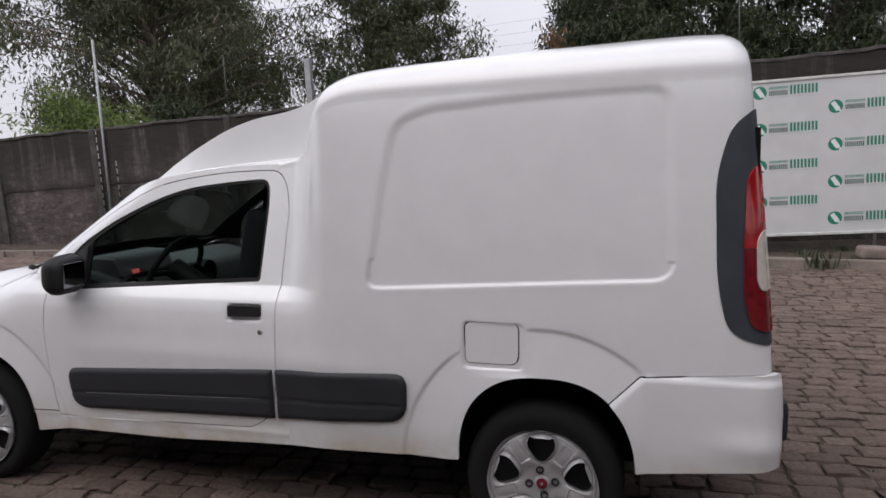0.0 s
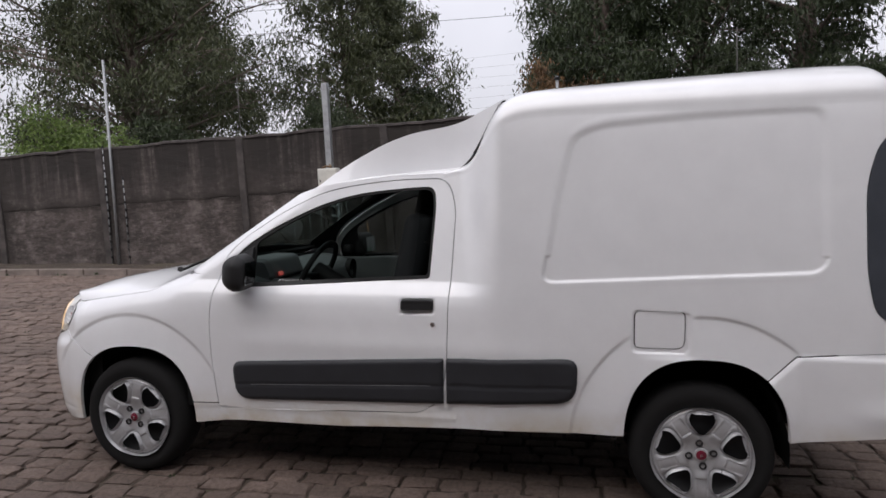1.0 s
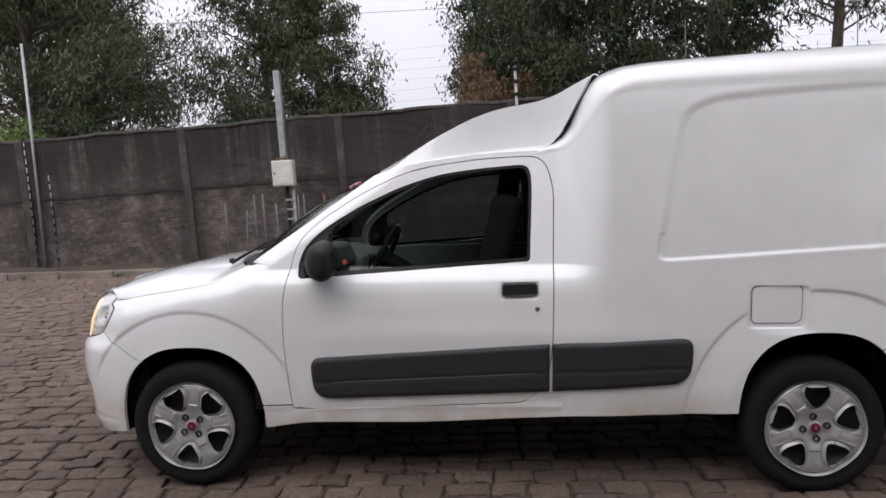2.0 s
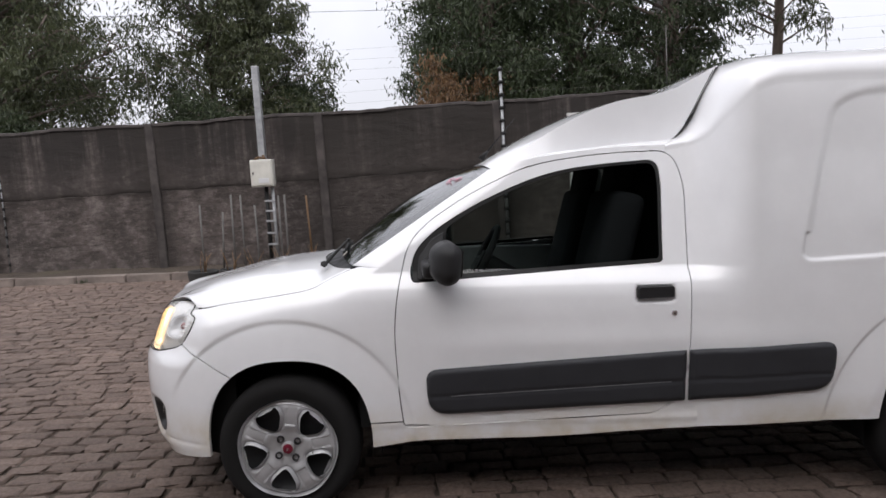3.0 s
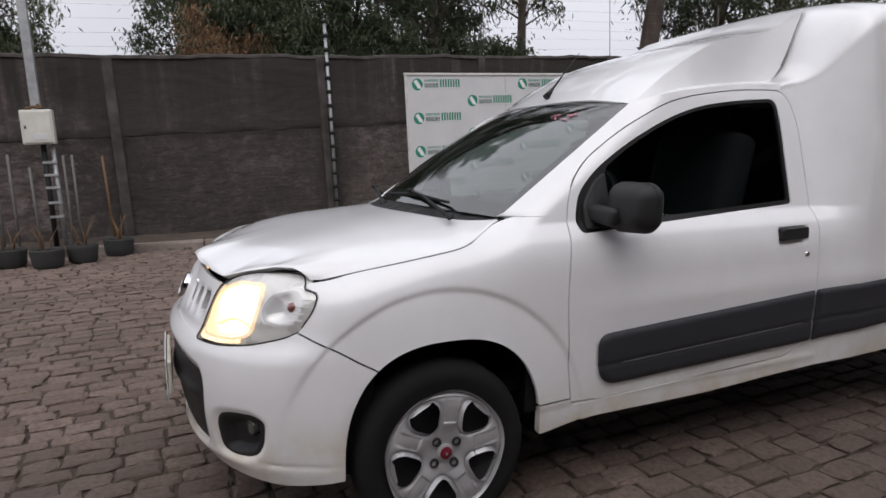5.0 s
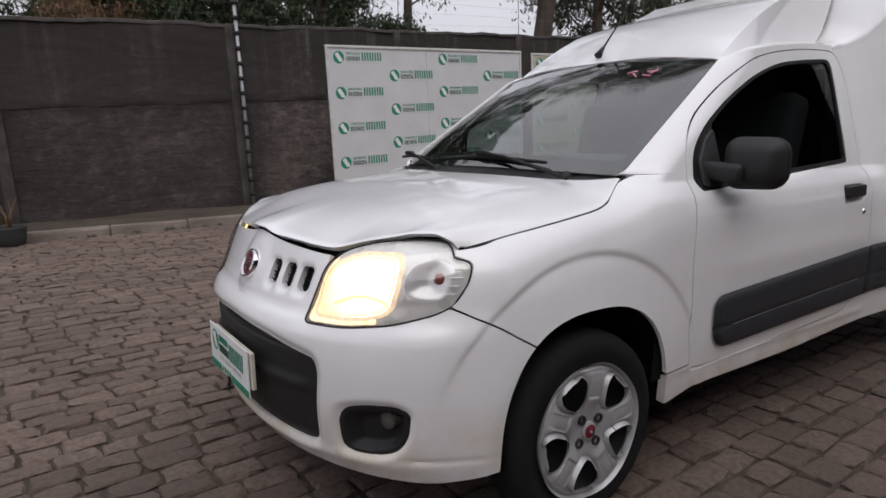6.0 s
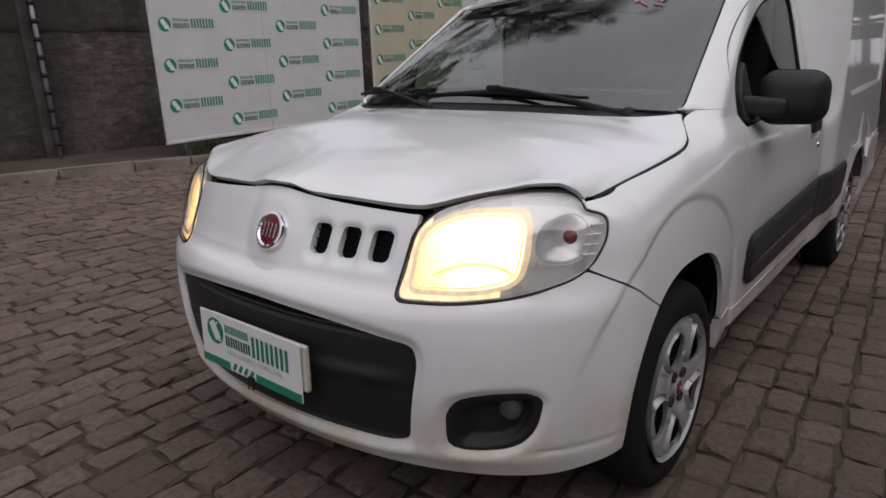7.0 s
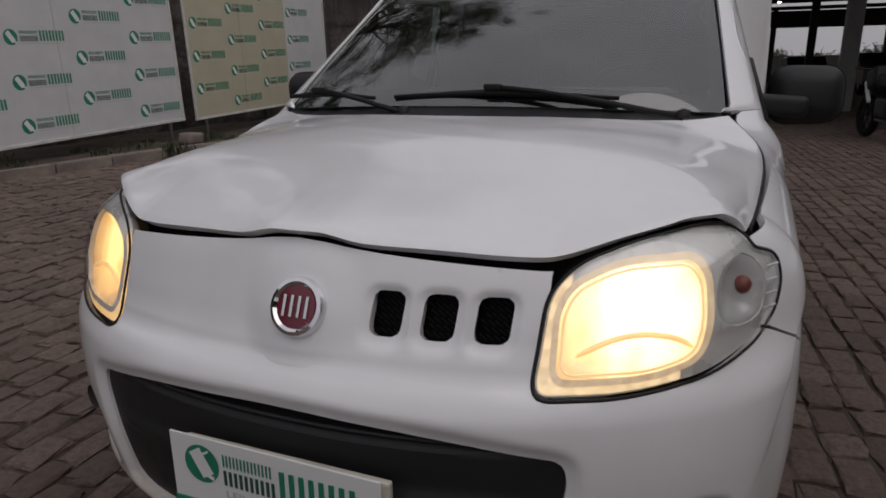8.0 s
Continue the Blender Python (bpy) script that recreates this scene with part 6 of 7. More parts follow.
def build_poles():
    # slim fence mast with insulators, in front of the wall
    def mast(name, foot, head, r, label, ins):
        p = tagged(new(name), label, "pole")
        f, h = Vector(foot), Vector(head)
        part("rod", tube([f, h], [r, r * 0.9], 10), GALV, p)
        for k in range(ins):
            c = f.lerp(h, (k + 0.8) / ins)
            bm = lathe([(0.0, -0.02), (r * 1.5, -0.02), (r * 1.8, 0.0), (r * 1.5, 0.03), (0.0, 0.03)], 10)
            bmesh.ops.transform(bm, matrix=Matrix.Translation(c) @ pose(0, 0, 0, 90, 0, 0), verts=bm.verts)
            part("insulator", bm, SEAL, p, "black insulator")
        return p
    mast("fence_mast", (-6.335, 7.60, 0.0), (-6.405, 7.60, 3.76), 0.024, "thin grey metal mast before the wall", 0)
    mast("fence_rail", (-6.15, 7.66, 0.1), (-6.21, 7.66, 2.25), 0.010, "thin rod with black insulators against the wall", 15)
    mast("fence_rail", (-6.49, 7.62, 0.1), (-6.55, 7.62, 2.25), 0.010, "thin rod with black insulators against the wall", 15)
    mast("fence_mast", (1.665, 8.03, 0.1), (1.572, 8.03, 3.085), 0.026, "thin mast striped by black insulators", 15)
    # meter pole
    mp = tagged(new("meter_pole"), "square metal pole carrying a white meter box", "pole")
    part("pole", box((0, 0, 0), (0.10, 0.10, 1.45), 0.012, None), GALV, mp).matrix_basis = pose(-2.075, 7.40, 2.36, 0, -1.8, 0)
    body = part("meter_box", box((0, 0, 0), (0.335, 0.16, 0.40), 0.018), BOX_GREY, mp, "weathered white meter box")
    body.matrix_basis = pose(-2.045, 7.33, 1.513, 0, -1.8, 0)
    part("box_door", box((0, -0.086, 0.0), (0.29, 0.012, 0.36), 0.008), BOX_GREY, body)
    part("box_window", box((0.03, -0.094, -0.11), (0.15, 0.006, 0.07), 0.004), BANNER_WHITE, body, "small window in the box door")
    part("box_latch", box((-0.12, -0.096, 0.0), (0.02, 0.01, 0.04), 0.004), SEAL, body)
    part("vine", tube([(-0.10, -0.02, 0.21), (-0.02, -0.05, 0.235), (0.06, -0.03, 0.215), (0.02, 0.0, 0.26)], 0.018, 6), LEAF_BROWN, body, "dry growth on the box")
    for x0, x1, r in ((-1.985, -2.02, 0.030), (-1.885, -1.925, 0.024)):
        part("conduit", tube([(x0, 7.37, 0.05), (x1, 7.37, 1.32)], r, 10), GALV if r < 0.03 else SEAL, mp, "cable conduit")
    for z in (0.45, 0.62, 0.8, 0.95, 1.1):
        part("conduit_clip", box((-1.935 - 0.028 * z, 7.34, z), (0.15, 0.02, 0.03), 0.004), GALV, mp)
    # stakes among the pots
    for x, y, h, lean in ((-2.49, 7.22, 1.21, -0.02), (-2.34, 7.22, 1.20, -0.03), (-2.12, 7.2, 1.05, -0.04), (-1.78, 7.22, 1.18, -0.03), (-1.69, 7.22, 1.19, -0.03), (-2.97, 7.25, 1.07, -0.02), (-2.70, 7.3, 0.95, 0.03)):
        s = tagged(part("stake", tube([(x, y, 0.05), (x + lean, y, h)], 0.014, 8), STAKE_GREY), "thin grey metal stake in the soil strip", "stake", "stakes by the wall")
    s = tagged(part("rusty_stake", tube([(-1.33, 7.22, 0.05), (-1.40, 7.22, 1.17)], 0.013, 8), LEAF_BROWN), "thin rusty rod leaning at the wall", "stake")


def build_pots():
    rubber = simple("old_planter_rubber", (0.028, 0.028, 0.027), 0.85, bump=0.4, scale=8)
    def pot(x, y, r):
        p = tagged(new("planter"), "low black planter cut from an old tyre", "planter", "planters by the kerb")
        p.matrix_basis = pose(x, y, 0)
        bm = lathe([(r * 0.62, 0.02), (r * 0.80, 0.0), (r * 0.92, 0.03), (r * 0.96, 0.10), (r, 0.15), (r * 1.02, 0.185), (r * 0.96, 0.20), (r * 0.85, 0.18), (r * 0.83, 0.13)], 28)
        bmesh.ops.transform(bm, matrix=pose(0, 0, 0, 90, 0, 0), verts=bm.verts)
        part("planter_wall", bm, rubber, p, "", True)
        bm = lathe([(0.0, 0.14), (r * 0.5, 0.15), (r * 0.86, 0.13)], 20)
        bmesh.ops.transform(bm, matrix=pose(0, 0, 0, 90, 0, 0), verts=bm.verts)
        part("planter_soil", bm, SOIL, p, "", True)
        bm = bmesh.new()
        rng = random.Random(int(x * 977))
        for k in range(5):
            a = rng.uniform(0, 6.28)
            add_tube(bm, [(0.04 * math.cos(a), 0.04 * math.sin(a), 0.13), (0.07 * math.cos(a), 0.07 * math.sin(a), 0.3), (0.14 * math.cos(a + 0.4), 0.14 * math.sin(a + 0.4), 0.40 + 0.1 * rng.random())], [0.006, 0.005, 0.002], 5)
        part("dry_stem", bm, LEAF_BROWN, p, "dry stems")
    for x, y, r in ((-2.66, 6.36, 0.20), (-2.31, 6.48, 0.165), (-1.93, 6.28, 0.165), (-1.62, 6.49, 0.16), (-1.28, 6.88, 0.165)):
        pot(x, y, r)


def ribbon_leaf(verts, faces, p, d, side, length, width):
    """A drooping leaf, folded along its middle."""
    n = len(verts)
    mid = p + d * (length * 0.45)
    up = d.cross(side) * (width * 0.3)
    for q in (p, mid + side * width * 0.5 + up, p + d * length, mid - side * width * 0.5 + up):
        verts.append((q.x, q.y, q.z))
    faces += [(n, n + 1, n + 2), (n, n + 2, n + 3)]


def grow_tree(base, height, spread, seed, leaf_mat, label, leaves=9000, bare=0.30, lean=(0, 0), leaf=0.20, clumps=70, droop=0.8, trunk_r=None, low=0.3, bark=None):
    """A tree: bent tapered trunk, limbs, twigs and drooping leaf clumps with gaps between them."""
    rng = random.Random(seed)
    t = tagged(new("tree"), label, "tree", "trees behind the wall")
    t.location = base
    r0 = trunk_r or height * 0.016
    bm = bmesh.new()
    pts, rad = [], []
    wob = [rng.uniform(-1, 1) for _ in range(6)]
    N = 12
    for k in range(N + 1):
        f = k / N
        pts.append(Vector((lean[0] * f + 0.03 * height * math.sin(f * 5 + wob[0]) * f, lean[1] * f + 0.03 * height * math.sin(f * 4 + wob[1]) * f, -0.3 + f * height * 0.93)))
        rad.append(r0 * (1.25 - f * 1.0) if k else r0 * 1.6)
    add_tube(bm, pts, [max(r, 0.02) for r in rad], 9)
    verts, faces, tips = [], [], []
    for c in range(clumps):
        f = bare + (1 - bare) * ((c + rng.random()) / clumps)
        k = min(int(f * N), N - 1)
        p = pts[k].lerp(pts[k + 1], f * N - k)
        a = c * 2.4 + rng.uniform(-0.5, 0.5)
        reach = spread * (0.30 + 0.75 * rng.random()) * (1.0 - 0.55 * max(0, (f - 0.55)) / 0.45) * (0.55 + 0.45 * min(1, (f - bare) / 0.2 + 0.3))
        rise = reach * rng.uniform(0.15, 0.75)
        end = p + Vector((math.cos(a) * reach, math.sin(a) * reach, rise))
        mid = p.lerp(end, 0.55) + Vector((rng.uniform(-0.2, 0.2) * reach * 0.5, rng.uniform(-0.2, 0.2) * reach * 0.5, 0.10 * reach))
        rb = max(0.014, r0 * 0.32 * (1 - f * 0.6))
        add_tube(bm, [p, mid, end], [rb, rb * 0.6, rb * 0.2], 5, caps=False)
        for j in range(3):
            q = mid.lerp(end, rng.uniform(0.1, 1.0))
            tw = q + Vector((rng.uniform(-1, 1), rng.uniform(-1, 1), rng.uniform(-0.5, 0.5))) * reach * 0.38
            add_tube(bm, [q, q.lerp(tw, 0.5) + Vector((0, 0, 0.05 * reach)), tw], [rb * 0.35, rb * 0.25, 0.006], 4, caps=False)
            tips.append((tw, reach))
        tips.append((end, reach))
    part("trunk", bm, bark or BARK, t, "tapered trunk with bare limbs")
    per = max(1, leaves // len(tips))
    for tip, reach in tips:
        size = rng.uniform(0.45, 1.0) * min(1.35, 0.42 + reach * 0.26)
        n = int(per * rng.uniform(0.4, 1.7))
        for _ in range(n):
            o = Vector((rng.gauss(0, 0.42), rng.gauss(0, 0.42), rng.gauss(-0.12, 0.40))) * size
            d = Vector((rng.gauss(0, 0.5), rng.gauss(0, 0.5), -droop + rng.gauss(0, 0.5))).normalized()
            s = d.orthogonal()
            s.rotate(Matrix.Rotation(rng.uniform(0, 6.28), 3, d))
            ribbon_leaf(verts, faces, tip + o, d, s.normalized(), leaf * rng.uniform(0.7, 1.4), leaf * rng.uniform(0.22, 0.34))
    me = bpy.data.meshes.new("crown")
    me.from_pydata(verts, [], faces)
    link_mesh("crown", me, leaf_mat, t, "open crown of small drooping leaves", smooth=False)
    return t


def build_trees():
    euc, dark = "tall eucalyptus with drooping grey-green leaves behind the wall", "dense dark green tree behind the wall"
    grow_tree((-18.0, 24.0, 0), 14.5, 7.7, 11, LEAF_EUC, "large eucalyptus with a bent bare trunk behind the wall", 58000, 0.20, (-1.4, 0), 0.25, 124, trunk_r=0.40)
    grow_tree((-11.3, 32.0, 0), 15.0, 4.1, 23, LEAF_EUC, euc, 22000, 0.10, (0.4, 0), 0.29, 96)
    grow_tree((-8.6, 33.0, 0), 14.0, 3.7, 29, LEAF_EUC, euc, 25000, 0.10, (-0.3, 0), 0.29, 90)
    grow_tree((-6.5, 33.5, 0), 7.5, 2.4, 30, LEAF_DARK, dark, 9000, 0.15, (0, 0), 0.28, 50)
    grow_tree((2.1, 22.0, 0), 21.0, 3.0, 31, LEAF_DARK, dark, 44000, 0.08, (0.2, 0), 0.25, 120)
    grow_tree((1.8, 40.0, 0), 18.0, 4.4, 32, LEAF_DARK, dark, 26000, 0.10, (0.2, 0), 0.32, 90)
    grow_tree((-22.5, 34.0, 0), 14.0, 5.4, 35, LEAF_EUC, euc, 27000, 0.12, (0.2, 0), 0.32, 90)
    grow_tree((5.6, 23.0, 0), 21.5, 3.3, 33, LEAF_DARK, dark, 40000, 0.08, (0.2, 0), 0.25, 120)
    grow_tree((8.9, 22.0, 0), 21.0, 3.2, 37, LEAF_DARK, dark, 38000, 0.08, (0.2, 0), 0.25, 120)
    grow_tree((13.9, 24.4, 0), 20.0, 2.8, 41, LEAF_EUC, euc, 8000, 0.36, (0.6, 0), 0.25, 50, trunk_r=0.22)
    grow_tree((10.6, 12.4, 0), 19.0, 7.6, 43, LEAF_EUC, "leaning eucalyptus overhanging the yard", 52000, 0.46, (0.6, -2.6), 0.17, 96, trunk_r=0.23, bark=bark_material("dark_wet_bark", (0.03, 0.022, 0.018), (0.09, 0.068, 0.055)))
    grow_tree((18.4, 17.4, 0), 15.0, 3.6, 44, LEAF_DARK, dark, 14000, 0.22, (0.5, 0), 0.25, 60)
    grow_tree((21.0, 17.0, 0), 16.0, 4.4, 45, LEAF_EUC, euc, 16000, 0.28, (0.5, 0), 0.25, 70)
    grow_tree((27.0, 16.0, 0), 15.0, 4.6, 46, LEAF_DARK, dark, 15000, 0.2, (0.5, 0), 0.27, 66)
    for x, y, h, k in ((-15.5, 16.3, 4.3, 53), (-14.6, 16.6, 3.5, 54)):
        grow_tree((x, y, 0), h, 2.0, k, LEAF_LIGHT, "fresh green bush behind the wall", 3600, 0.45, (0, 0), 0.19, 26, 0.25)
    grow_tree((0.7, 19.6, 0), 5.6, 1.9, 59, LEAF_BROWN, "withered brown sapling behind the wall", 4200, 0.40, (0.3, 0), 0.17, 26, 1.2)
    grow_tree((2.3, 20.0, 0), 3.9, 1.4, 60, LEAF_BROWN, "withered brown sapling behind the wall", 1600, 0.45, (0.3, 0), 0.17, 18, 1.2)
    for x, y, h, k in ((-14.6, 20.5, 4.6, 61), (-9.6, 26.0, 5.6, 71), (-20.5, 21.0, 5.0, 73), (1.3, 21.0, 6.2, 75), (3.6, 20.6, 6.4, 77), (6.6, 20.2, 6.0, 79), (10.5, 19.0, 5.2, 83), (-1.6, 34.0, 4.4, 89)):
        grow_tree((x, y, 0), h, h * 0.36, k, LEAF_DARK, "low dark green tree behind the wall", 11000, 0.15, (0, 0), 0.21, 60)


def build_wires():
    """Fence wires above the wall, and the lines of a distant power mast."""
    w = tagged(new("fence_wires"), "thin wires strung above the boundary wall", "fence")
    for k in range(6):
        z0 = 2.62 + 0.165 * k
        pts = [WALL @ Vector((x, -0.02, z0 + 0.012 * math.sin(x * 1.1 + k))) for x in np.linspace(-16, 20, 50)]
        part("wire", tube(pts, 0.0013, 4), STAKE_GREY, w)
    for x in (-14.0, -11.4, -8.7, -3.75, 4.4, 7.05, 9.8, 12.5, 15.2):
        part("wire_rod", tube([WALL @ Vector((x, -0.02, 2.45)), WALL @ Vector((x + 0.02, -0.02, 3.5))], 0.007, 6), STAKE_GREY, w)
    p = tagged(new("utility_pole"), "grey concrete utility pole behind the wall", "utility pole")
    part("shaft", tube([(11.6, 30.9, -0.5), (11.5, 30.9, 12.5)], [0.33, 0.21], 14), simple("pale_pole_concrete", (0.17, 0.165, 0.16), 0.9, bump=0.3), p, "", True)
    part("cross_arm", box((11.5, 30.9, 11.9), (1.9, 0.12, 0.12), 0.01), BARK, p)
    for k, z in enumerate((12.0, 12.0, 10.6)):
        pts = [(x, 30.9 + (0.5, -0.4, 0.0)[k], z - 0.6 + 0.6 * (x / 45) ** 2) for x in np.linspace(-45, 45, 40)]
        part("power_line", tube(pts, 0.012, 4), SEAL, p)


def build_motorbike(m):
    b = tagged(new("motorbike"), "parked dark motorcycle with a white tank panel", "motorcycle", "parked motorcycles")
    b.matrix_basis = m
    black, white = BLACK_TRIM, PLATE_WHITE
    for x in (0.0, 1.32):
        ring = [(x + 0.25 * math.cos(a), 0, 0.31 + 0.25 * math.sin(a)) for a in np.linspace(0, 2 * math.pi, 33)]
        bm = bmesh.new()
        add_tube(bm, ring, 0.055, 10, caps=False)
        wh = part("wheel", bm, TYRE, b, "black motorcycle wheel", True)
        bm = bmesh.new()
        for k in range(6):
            a = k * math.pi / 3
            add_tube(bm, [(x, 0, 0.31), (x + 0.22 * math.cos(a), 0, 0.31 + 0.22 * math.sin(a))], 0.011, 5)
        part("spokes", bm, STEEL, wh)
    bm = bmesh.new()
    for y in (-0.08, 0.08):
        add_tube(bm, [(0.0, y, 0.31), (0.24, y * 0.9, 0.92)], 0.022, 8)
    add_tube(bm, [(0.24, -0.36, 1.00), (0.22, -0.12, 0.98), (0.22, 0.12, 0.98), (0.24, 0.36, 1.00)], 0.014, 8)
    part("fork", bm, STEEL, b, "fork and handlebar", True)
    part("fuel_tank", box((0.52, 0, 0.82), (0.42, 0.24, 0.20), 0.07, None, 4), black, b, "", True)
    part("tank_panel", box((0.16, -0.12, 0.66), (0.05, 0.05, 0.34), 0.02, pose(0, 0, 0, 0, -30, 0)), white, b, "white side panel")
    part("fairing", box((0.26, 0, 0.86), (0.34, 0.30, 0.30), 0.08, pose(0, 0, 0, 0, -18, 0), 4), black, b, "", True)
    part("saddle", box((0.98, 0, 0.80), (0.60, 0.23, 0.10), 0.04, None, 3), SEAT_CLOTH, b, "", True)
    part("engine", box((0.62, 0, 0.46), (0.36, 0.26, 0.30), 0.06, None, 3), STEEL, b)
    part("headlamp", lathe_at([(0.0, -0.06), (0.06, -0.05), (0.085, 0.0), (0.06, 0.08)], (0.12, 0, 0.88), 90), LAMP_SILVER, b, "", True)
    part("tail_unit", box((1.42, 0, 0.82), (0.26, 0.14, 0.09), 0.03), black, b)
    part("exhaust", tube([(0.6, -0.14, 0.30), (1.0, -0.16, 0.28), (1.5, -0.17, 0.36)], [0.025, 0.035, 0.04], 10), STEEL, b, "", True)
    part("side_stand", tube([(0.75, 0.1, 0.3), (0.80, 0.28, 0.02)], 0.012, 6), STEEL, b)
    return b


def lathe_at(profile, where, turn):
    bm = lathe(profile, 20)
    bmesh.ops.transform(bm, matrix=Matrix.Translation(where) @ pose(0, 0, 0, 0, 0, -turn), verts=bm.verts)
    return bm


def build_car(m, paint, label):
    """A parked saloon seen far off in the shade."""
    c = tagged(new("car"), label, "car", "cars parked under the roof")
    c.matrix_basis = m
    prof = rounded([(0, 0.32), (0.05, 0.70), (0.95, 0.88), (1.60, 1.40), (2.9, 1.44), (3.7, 0.98), (4.2, 0.92), (4.28, 0.34)], 0.14)
    v, f = prism(prof, 1.66, lambda a, b, d: (a, -0.83 + d, b), 0.10)
    part_v = from_lists("car_body", v, f, paint, c, "", False)
    glass = rounded([(1.12, 0.90), (1.66, 1.33), (2.86, 1.37), (3.5, 0.96)], 0.06)
    for y in (-0.838, 0.834):
        v, f = prism(glass, 0.006, lambda a, b, d: (a, y + d, b))
        from_lists("side_windows", v, f, SEAL, c)
    for x in (0.85, 3.45):
        for y in (-0.78, 0.60):
            bm = lathe([(0.18, 0.0), (0.27, 0.0), (0.31, 0.03), (0.31, 0.15), (0.27, 0.18), (0.18, 0.18)], 28)
            bmesh.ops.translate(bm, verts=bm.verts, vec=(x, y - 0.03, 0.31))
            t = part("wheel", bm, TYRE, c, "", True)
            bm = lathe([(0.0, 0.01), (0.10, 0.005), (0.18, 0.02)], 20)
            bmesh.ops.translate(bm, verts=bm.verts, vec=(x, y - 0.02, 0.31))
            part("rim", bm, GALV, t, "", True)
    for y in (-0.62, 0.62):
        part("headlamp", box((0.04, y, 0.66), (0.12, 0.30, 0.12), 0.03), LAMP_SILVER, c)
    return c


def build_shed():
    """A long open shed: a dark sheet roof on columns, across the end of the yard and, unseen, behind the walk."""
    sheet = simple("dark_roof_sheet", (0.030, 0.029, 0.028), 0.8, vary=0.2, scale=2)
    col = simple("pale_grey_column_paint", (0.30, 0.30, 0.29), 0.7, vary=0.15, scale=3, bump=0.2)
    orange = simple("orange_column_paint", (0.55, 0.16, 0.03), 0.6)
    shed = tagged(new("shed"), "long open-sided shed with a dark sheet roof on columns", "shed", kind="structure")
    def roof(x0, x1, y0, y1, z):
        bm = bmesh.new()
        n = int((x1 - x0) / 0.25)
        rows = []
        for k in range(n + 1):
            x = x0 + (x1 - x0) * k / n
            up = 0.03 * (k % 2)
            rows.append([bm.verts.new((x, y0, z + up)), bm.verts.new((x, (y0 + y1) / 2, z + 0.7 + up)), bm.verts.new((x, y1, z + up))])
        for a, b in zip(rows, rows[1:]):
            for i in range(2):
                bm.faces.new((a[i], a[i + 1], b[i + 1], b[i]))
        ob = part("roof", bm, sheet, shed, "dark corrugated roof")
        sol = ob.modifiers.new("thickness", "SOLIDIFY")
        sol.thickness = 0.05
        for y in (y0, y1):
            part("eaves_beam", box(((x0 + x1) / 2, y, z - 0.12), (x1 - x0, 0.16, 0.26), 0.01), sheet, shed)
        for k in range(int((x1 - x0) / 5) + 1):
            part("truss", box((x0 + k * 5.0, (y0 + y1) / 2, z - 0.10), (0.12, y1 - y0, 0.20), 0.01), sheet, shed)
    # its near end runs on unseen, added to shade the paving
    roof(9.0, 47.0, -16.0, 3.5, 4.35)
    part("end_fascia", box((46.8, -6.2, 3.78), (0.2, 19.4, 1.0), 0.02), sheet, shed, "deep dark beam closing the far end")
    # unseen roof, its height and reach set to darken the side windows' reflections
    roof(-24.0, 28.0, -25.0, -6.8, 6.2)
    for k, (x, y, r, m) in enumerate([(16.6, -2.65, 0.17, col), (31.5, -3.5, 0.15, sheet), (31.5, -6.6, 0.15, sheet), (16.6, -12.0, 0.17, col), (31.5, 1.6, 0.15, col), (45.5, 0.1, 0.22, orange), (45.5, -2.9, 0.15, sheet), (45.5, -9.0, 0.15, sheet)]
                                    + [(-22 + 7 * j, -7.1, 0.16, col) for j in range(8)]):
        h = 6.2 if y == -7.1 else 4.4
        part("column", box((x, y, h / 2 - 0.1), (2 * r, 2 * r, h), 0.02), m, shed, "square column")
    for x, y in ((24.0, -1.6), (27.5, -2.1), (36.0, -2.4)):
        part("roof_lamp", box((x, y, 3.98), (0.5, 0.14, 0.06), 0.02), glow_material("lit_tube_lamp", (0.95, 0.98, 1.0), 6.0), shed, "small lit ceiling lamp")
    # unseen low wall closing the back of the near roof
    bm = box((-5, -25.2, 3.0), (39, 0.2, 7.2))
    tagged(part("wall_south", bm, simple("brown_shed_wall", (0.12, 0.085, 0.065), 0.9, vary=0.3, scale=1.5, bump=0.3)), "plain brown wall closing the shed", "wall", kind="structure")
    dark_paint = simple("black_car_paint", (0.012, 0.012, 0.014), 0.25, coat=0.5)
    grey_paint = simple("dark_grey_car_paint", (0.03, 0.032, 0.035), 0.3, coat=0.5)
    blue_paint = simple("dark_blue_car_paint", (0.012, 0.018, 0.035), 0.3, coat=0.5)
    for k, (x, y, a) in enumerate([(28.5, -0.6, 178), (29.5, -5.2, 182), (36.0, 1.2, 175), (38.5, -3.6, 184), (30.5, -8.0, 180), (37.5, -7.6, 178), (20.5, -6.6, 172)]):
        build_car(pose(x, y, 0, 0, 0, a), (dark_paint, grey_paint, blue_paint)[k % 3], "dark car parked in the shade of the shed")
    build_motorbike(pose(10.04, -1.98, 0, 0, 0, 192))
    build_motorbike(pose(11.2, -2.75, 0, 0, 0, 196))
    # low skyline past the shed
    rng = random.Random(8)
    tagged(part("wall_east", box((56, -12, 0.75), (0.3, 60, 1.9), 0.02), simple("dark_yard_wall", (0.035, 0.030, 0.027), 0.9, vary=0.3, scale=1.0)), "low dark wall at the end of the yard", "wall", kind="structure")
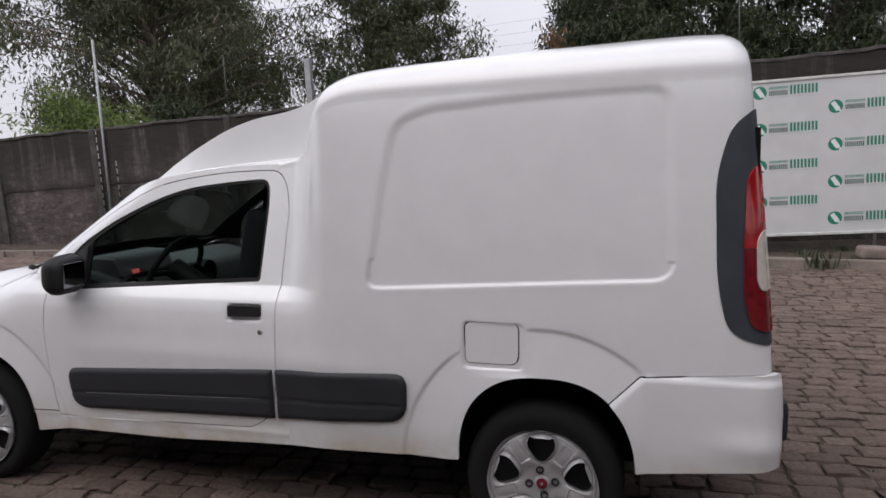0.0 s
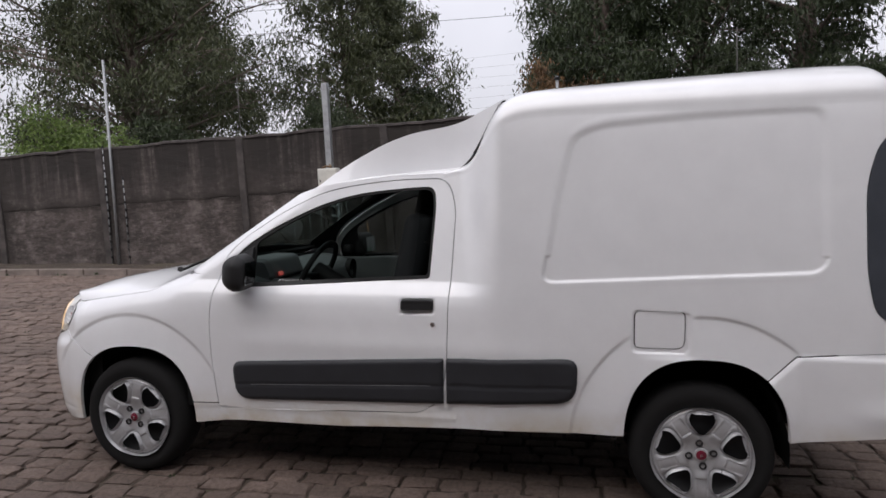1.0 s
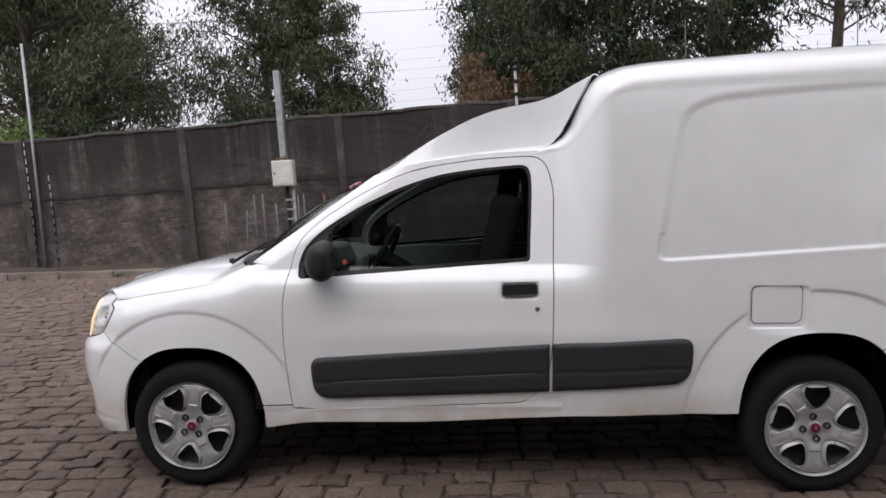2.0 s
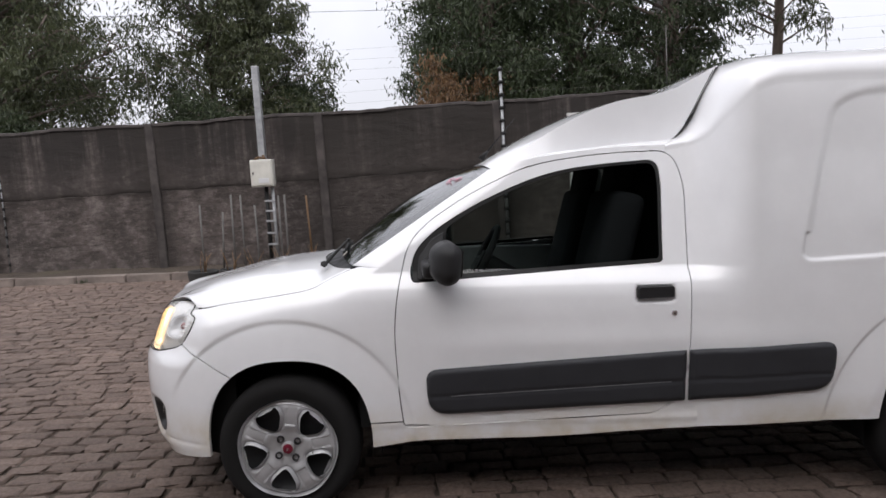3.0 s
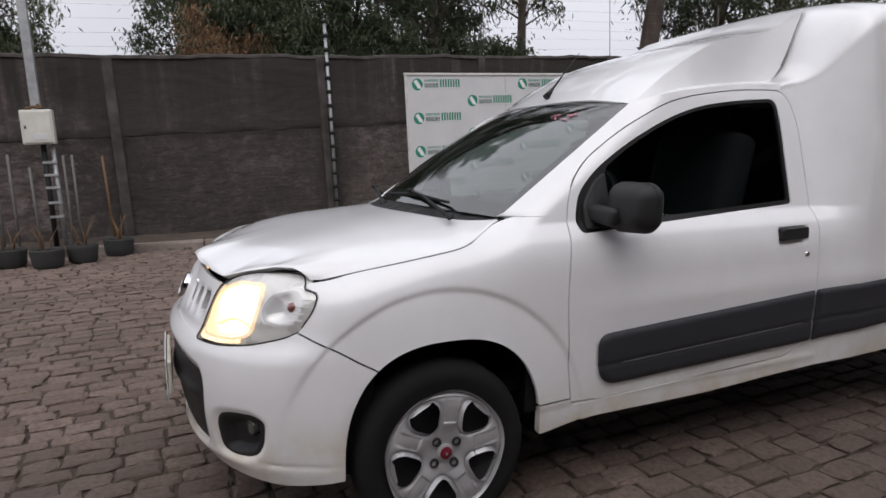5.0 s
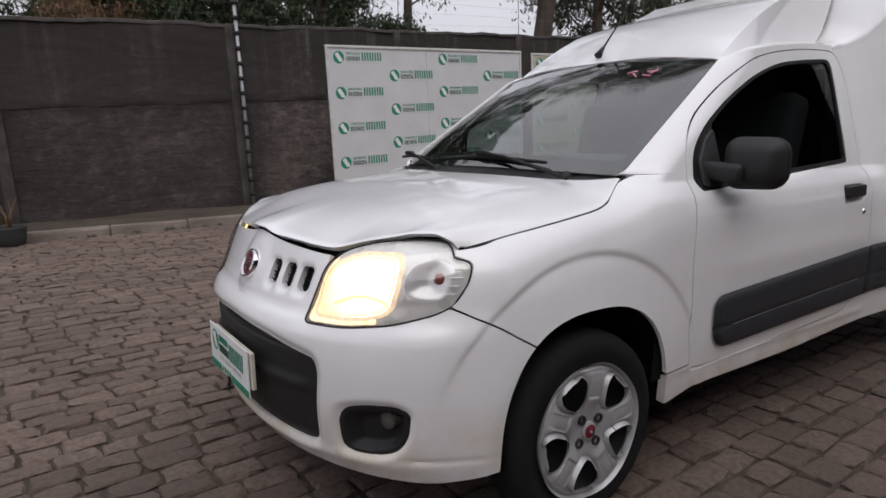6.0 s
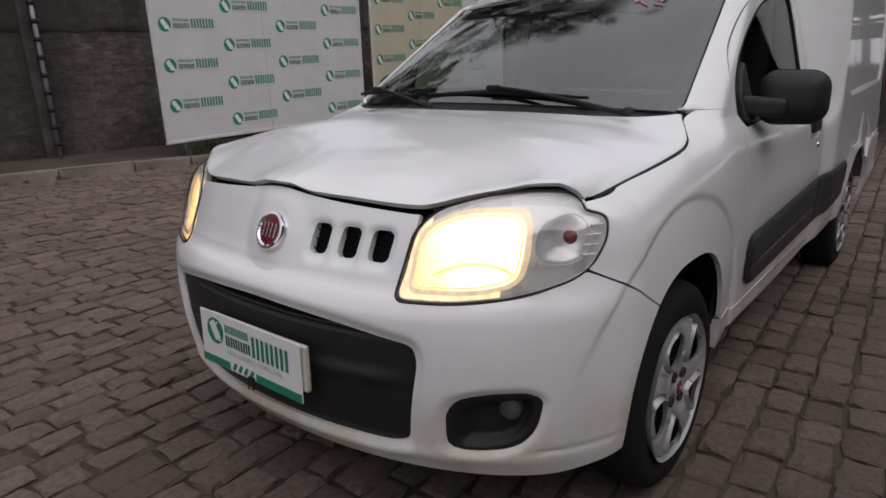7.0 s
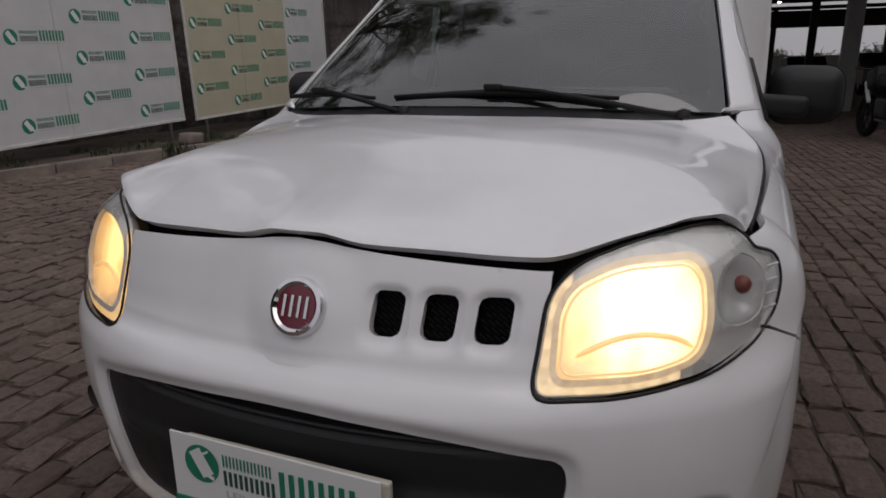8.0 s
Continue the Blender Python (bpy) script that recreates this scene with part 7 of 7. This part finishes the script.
    for k in range(16):
        grow_tree((74 + rng.uniform(-5, 5), -36 + k * 3.4 + rng.uniform(-1, 1), 0), rng.uniform(1.9, 2.7), 1.7, 200 + k, LEAF_DARK, "distant dark tree on the skyline", 900, 0.15, (0, 0), 0.34, 26, 0.1)
    for x, y in ((18.0, -14.0), (23.0, -15.0)):
        part("roof_lamp", box((x, y, 6.0), (0.35, 0.12, 0.06), 0.02), glow_material("lit_tube_lamp", (0.95, 0.98, 1.0), 6.0), shed, "small lit ceiling lamp")


def build_weeds():
    """Grass tufts at the kerb and in the joints."""
    rng = random.Random(21)
    verts, faces = [], []
    spots = [(5.0, kerb_y(5.0) - 0.05, 0.22, 60)] + [(x, kerb_y(x) - rng.uniform(0.02, 0.12), rng.uniform(0.03, 0.07), 9) for x in [rng.uniform(-1.2, 1.8) for _ in range(12)] + [rng.uniform(-9, 10) for _ in range(20)]]
    spots += [(rng.uniform(-3.5, 4), rng.uniform(-1.6, 5.5), 0.02, 3) for _ in range(50)]
    spots += [(x, kerb_y(x) + rng.uniform(0.15, 0.9), rng.uniform(0.06, 0.15), 20) for x in [rng.uniform(2.6, 10) for _ in range(40)]]
    for x, y, h, n in spots:
        for _ in range(n):
            a = rng.uniform(0, 6.28)
            p = Vector((x + rng.gauss(0, h * 0.6), y + rng.gauss(0, h * 0.4), 0.0 if y < kerb_y(x) else 0.07))
            d = Vector((math.cos(a) * 0.5, math.sin(a) * 0.5, 1)).normalized()
            ribbon_leaf(verts, faces, p, d, Vector((-math.sin(a), math.cos(a), 0)), h * rng.uniform(0.6, 1.3), 0.009 + h * 0.05)
    ob = from_lists("weeds", verts, faces, LEAF_DARK)
    tagged(ob, "small green weeds along the kerb and in the joints", "weeds", kind="stuff")
    stone = part("loose_stone", box((5.62, 6.78, 0.16), (0.34, 0.2, 0.16), 0.05, pose(0, 0, 0, 4, 3, 10), 3), KERB_STONE, None, "", True)
    tagged(stone, "loose grey granite block behind the kerb", "stone")


build_ground()
build_wall()
build_banners()
build_poles()
build_pots()
build_wires()
build_shed()
build_trees()
build_weeds()

# the whole yard, laid out above round the van's wheels, taken to its true size and slope
YARD = pose(0, 0, 0, 0.21, 0, 0) @ Matrix.Diagonal((1.066, 1.066, 1.066, 1))
for ob in list(scene.objects):
    if ob.parent is None and ob.type in {"MESH", "EMPTY"} and ob is not van:
        ob.matrix_basis = YARD @ ob.matrix_basis
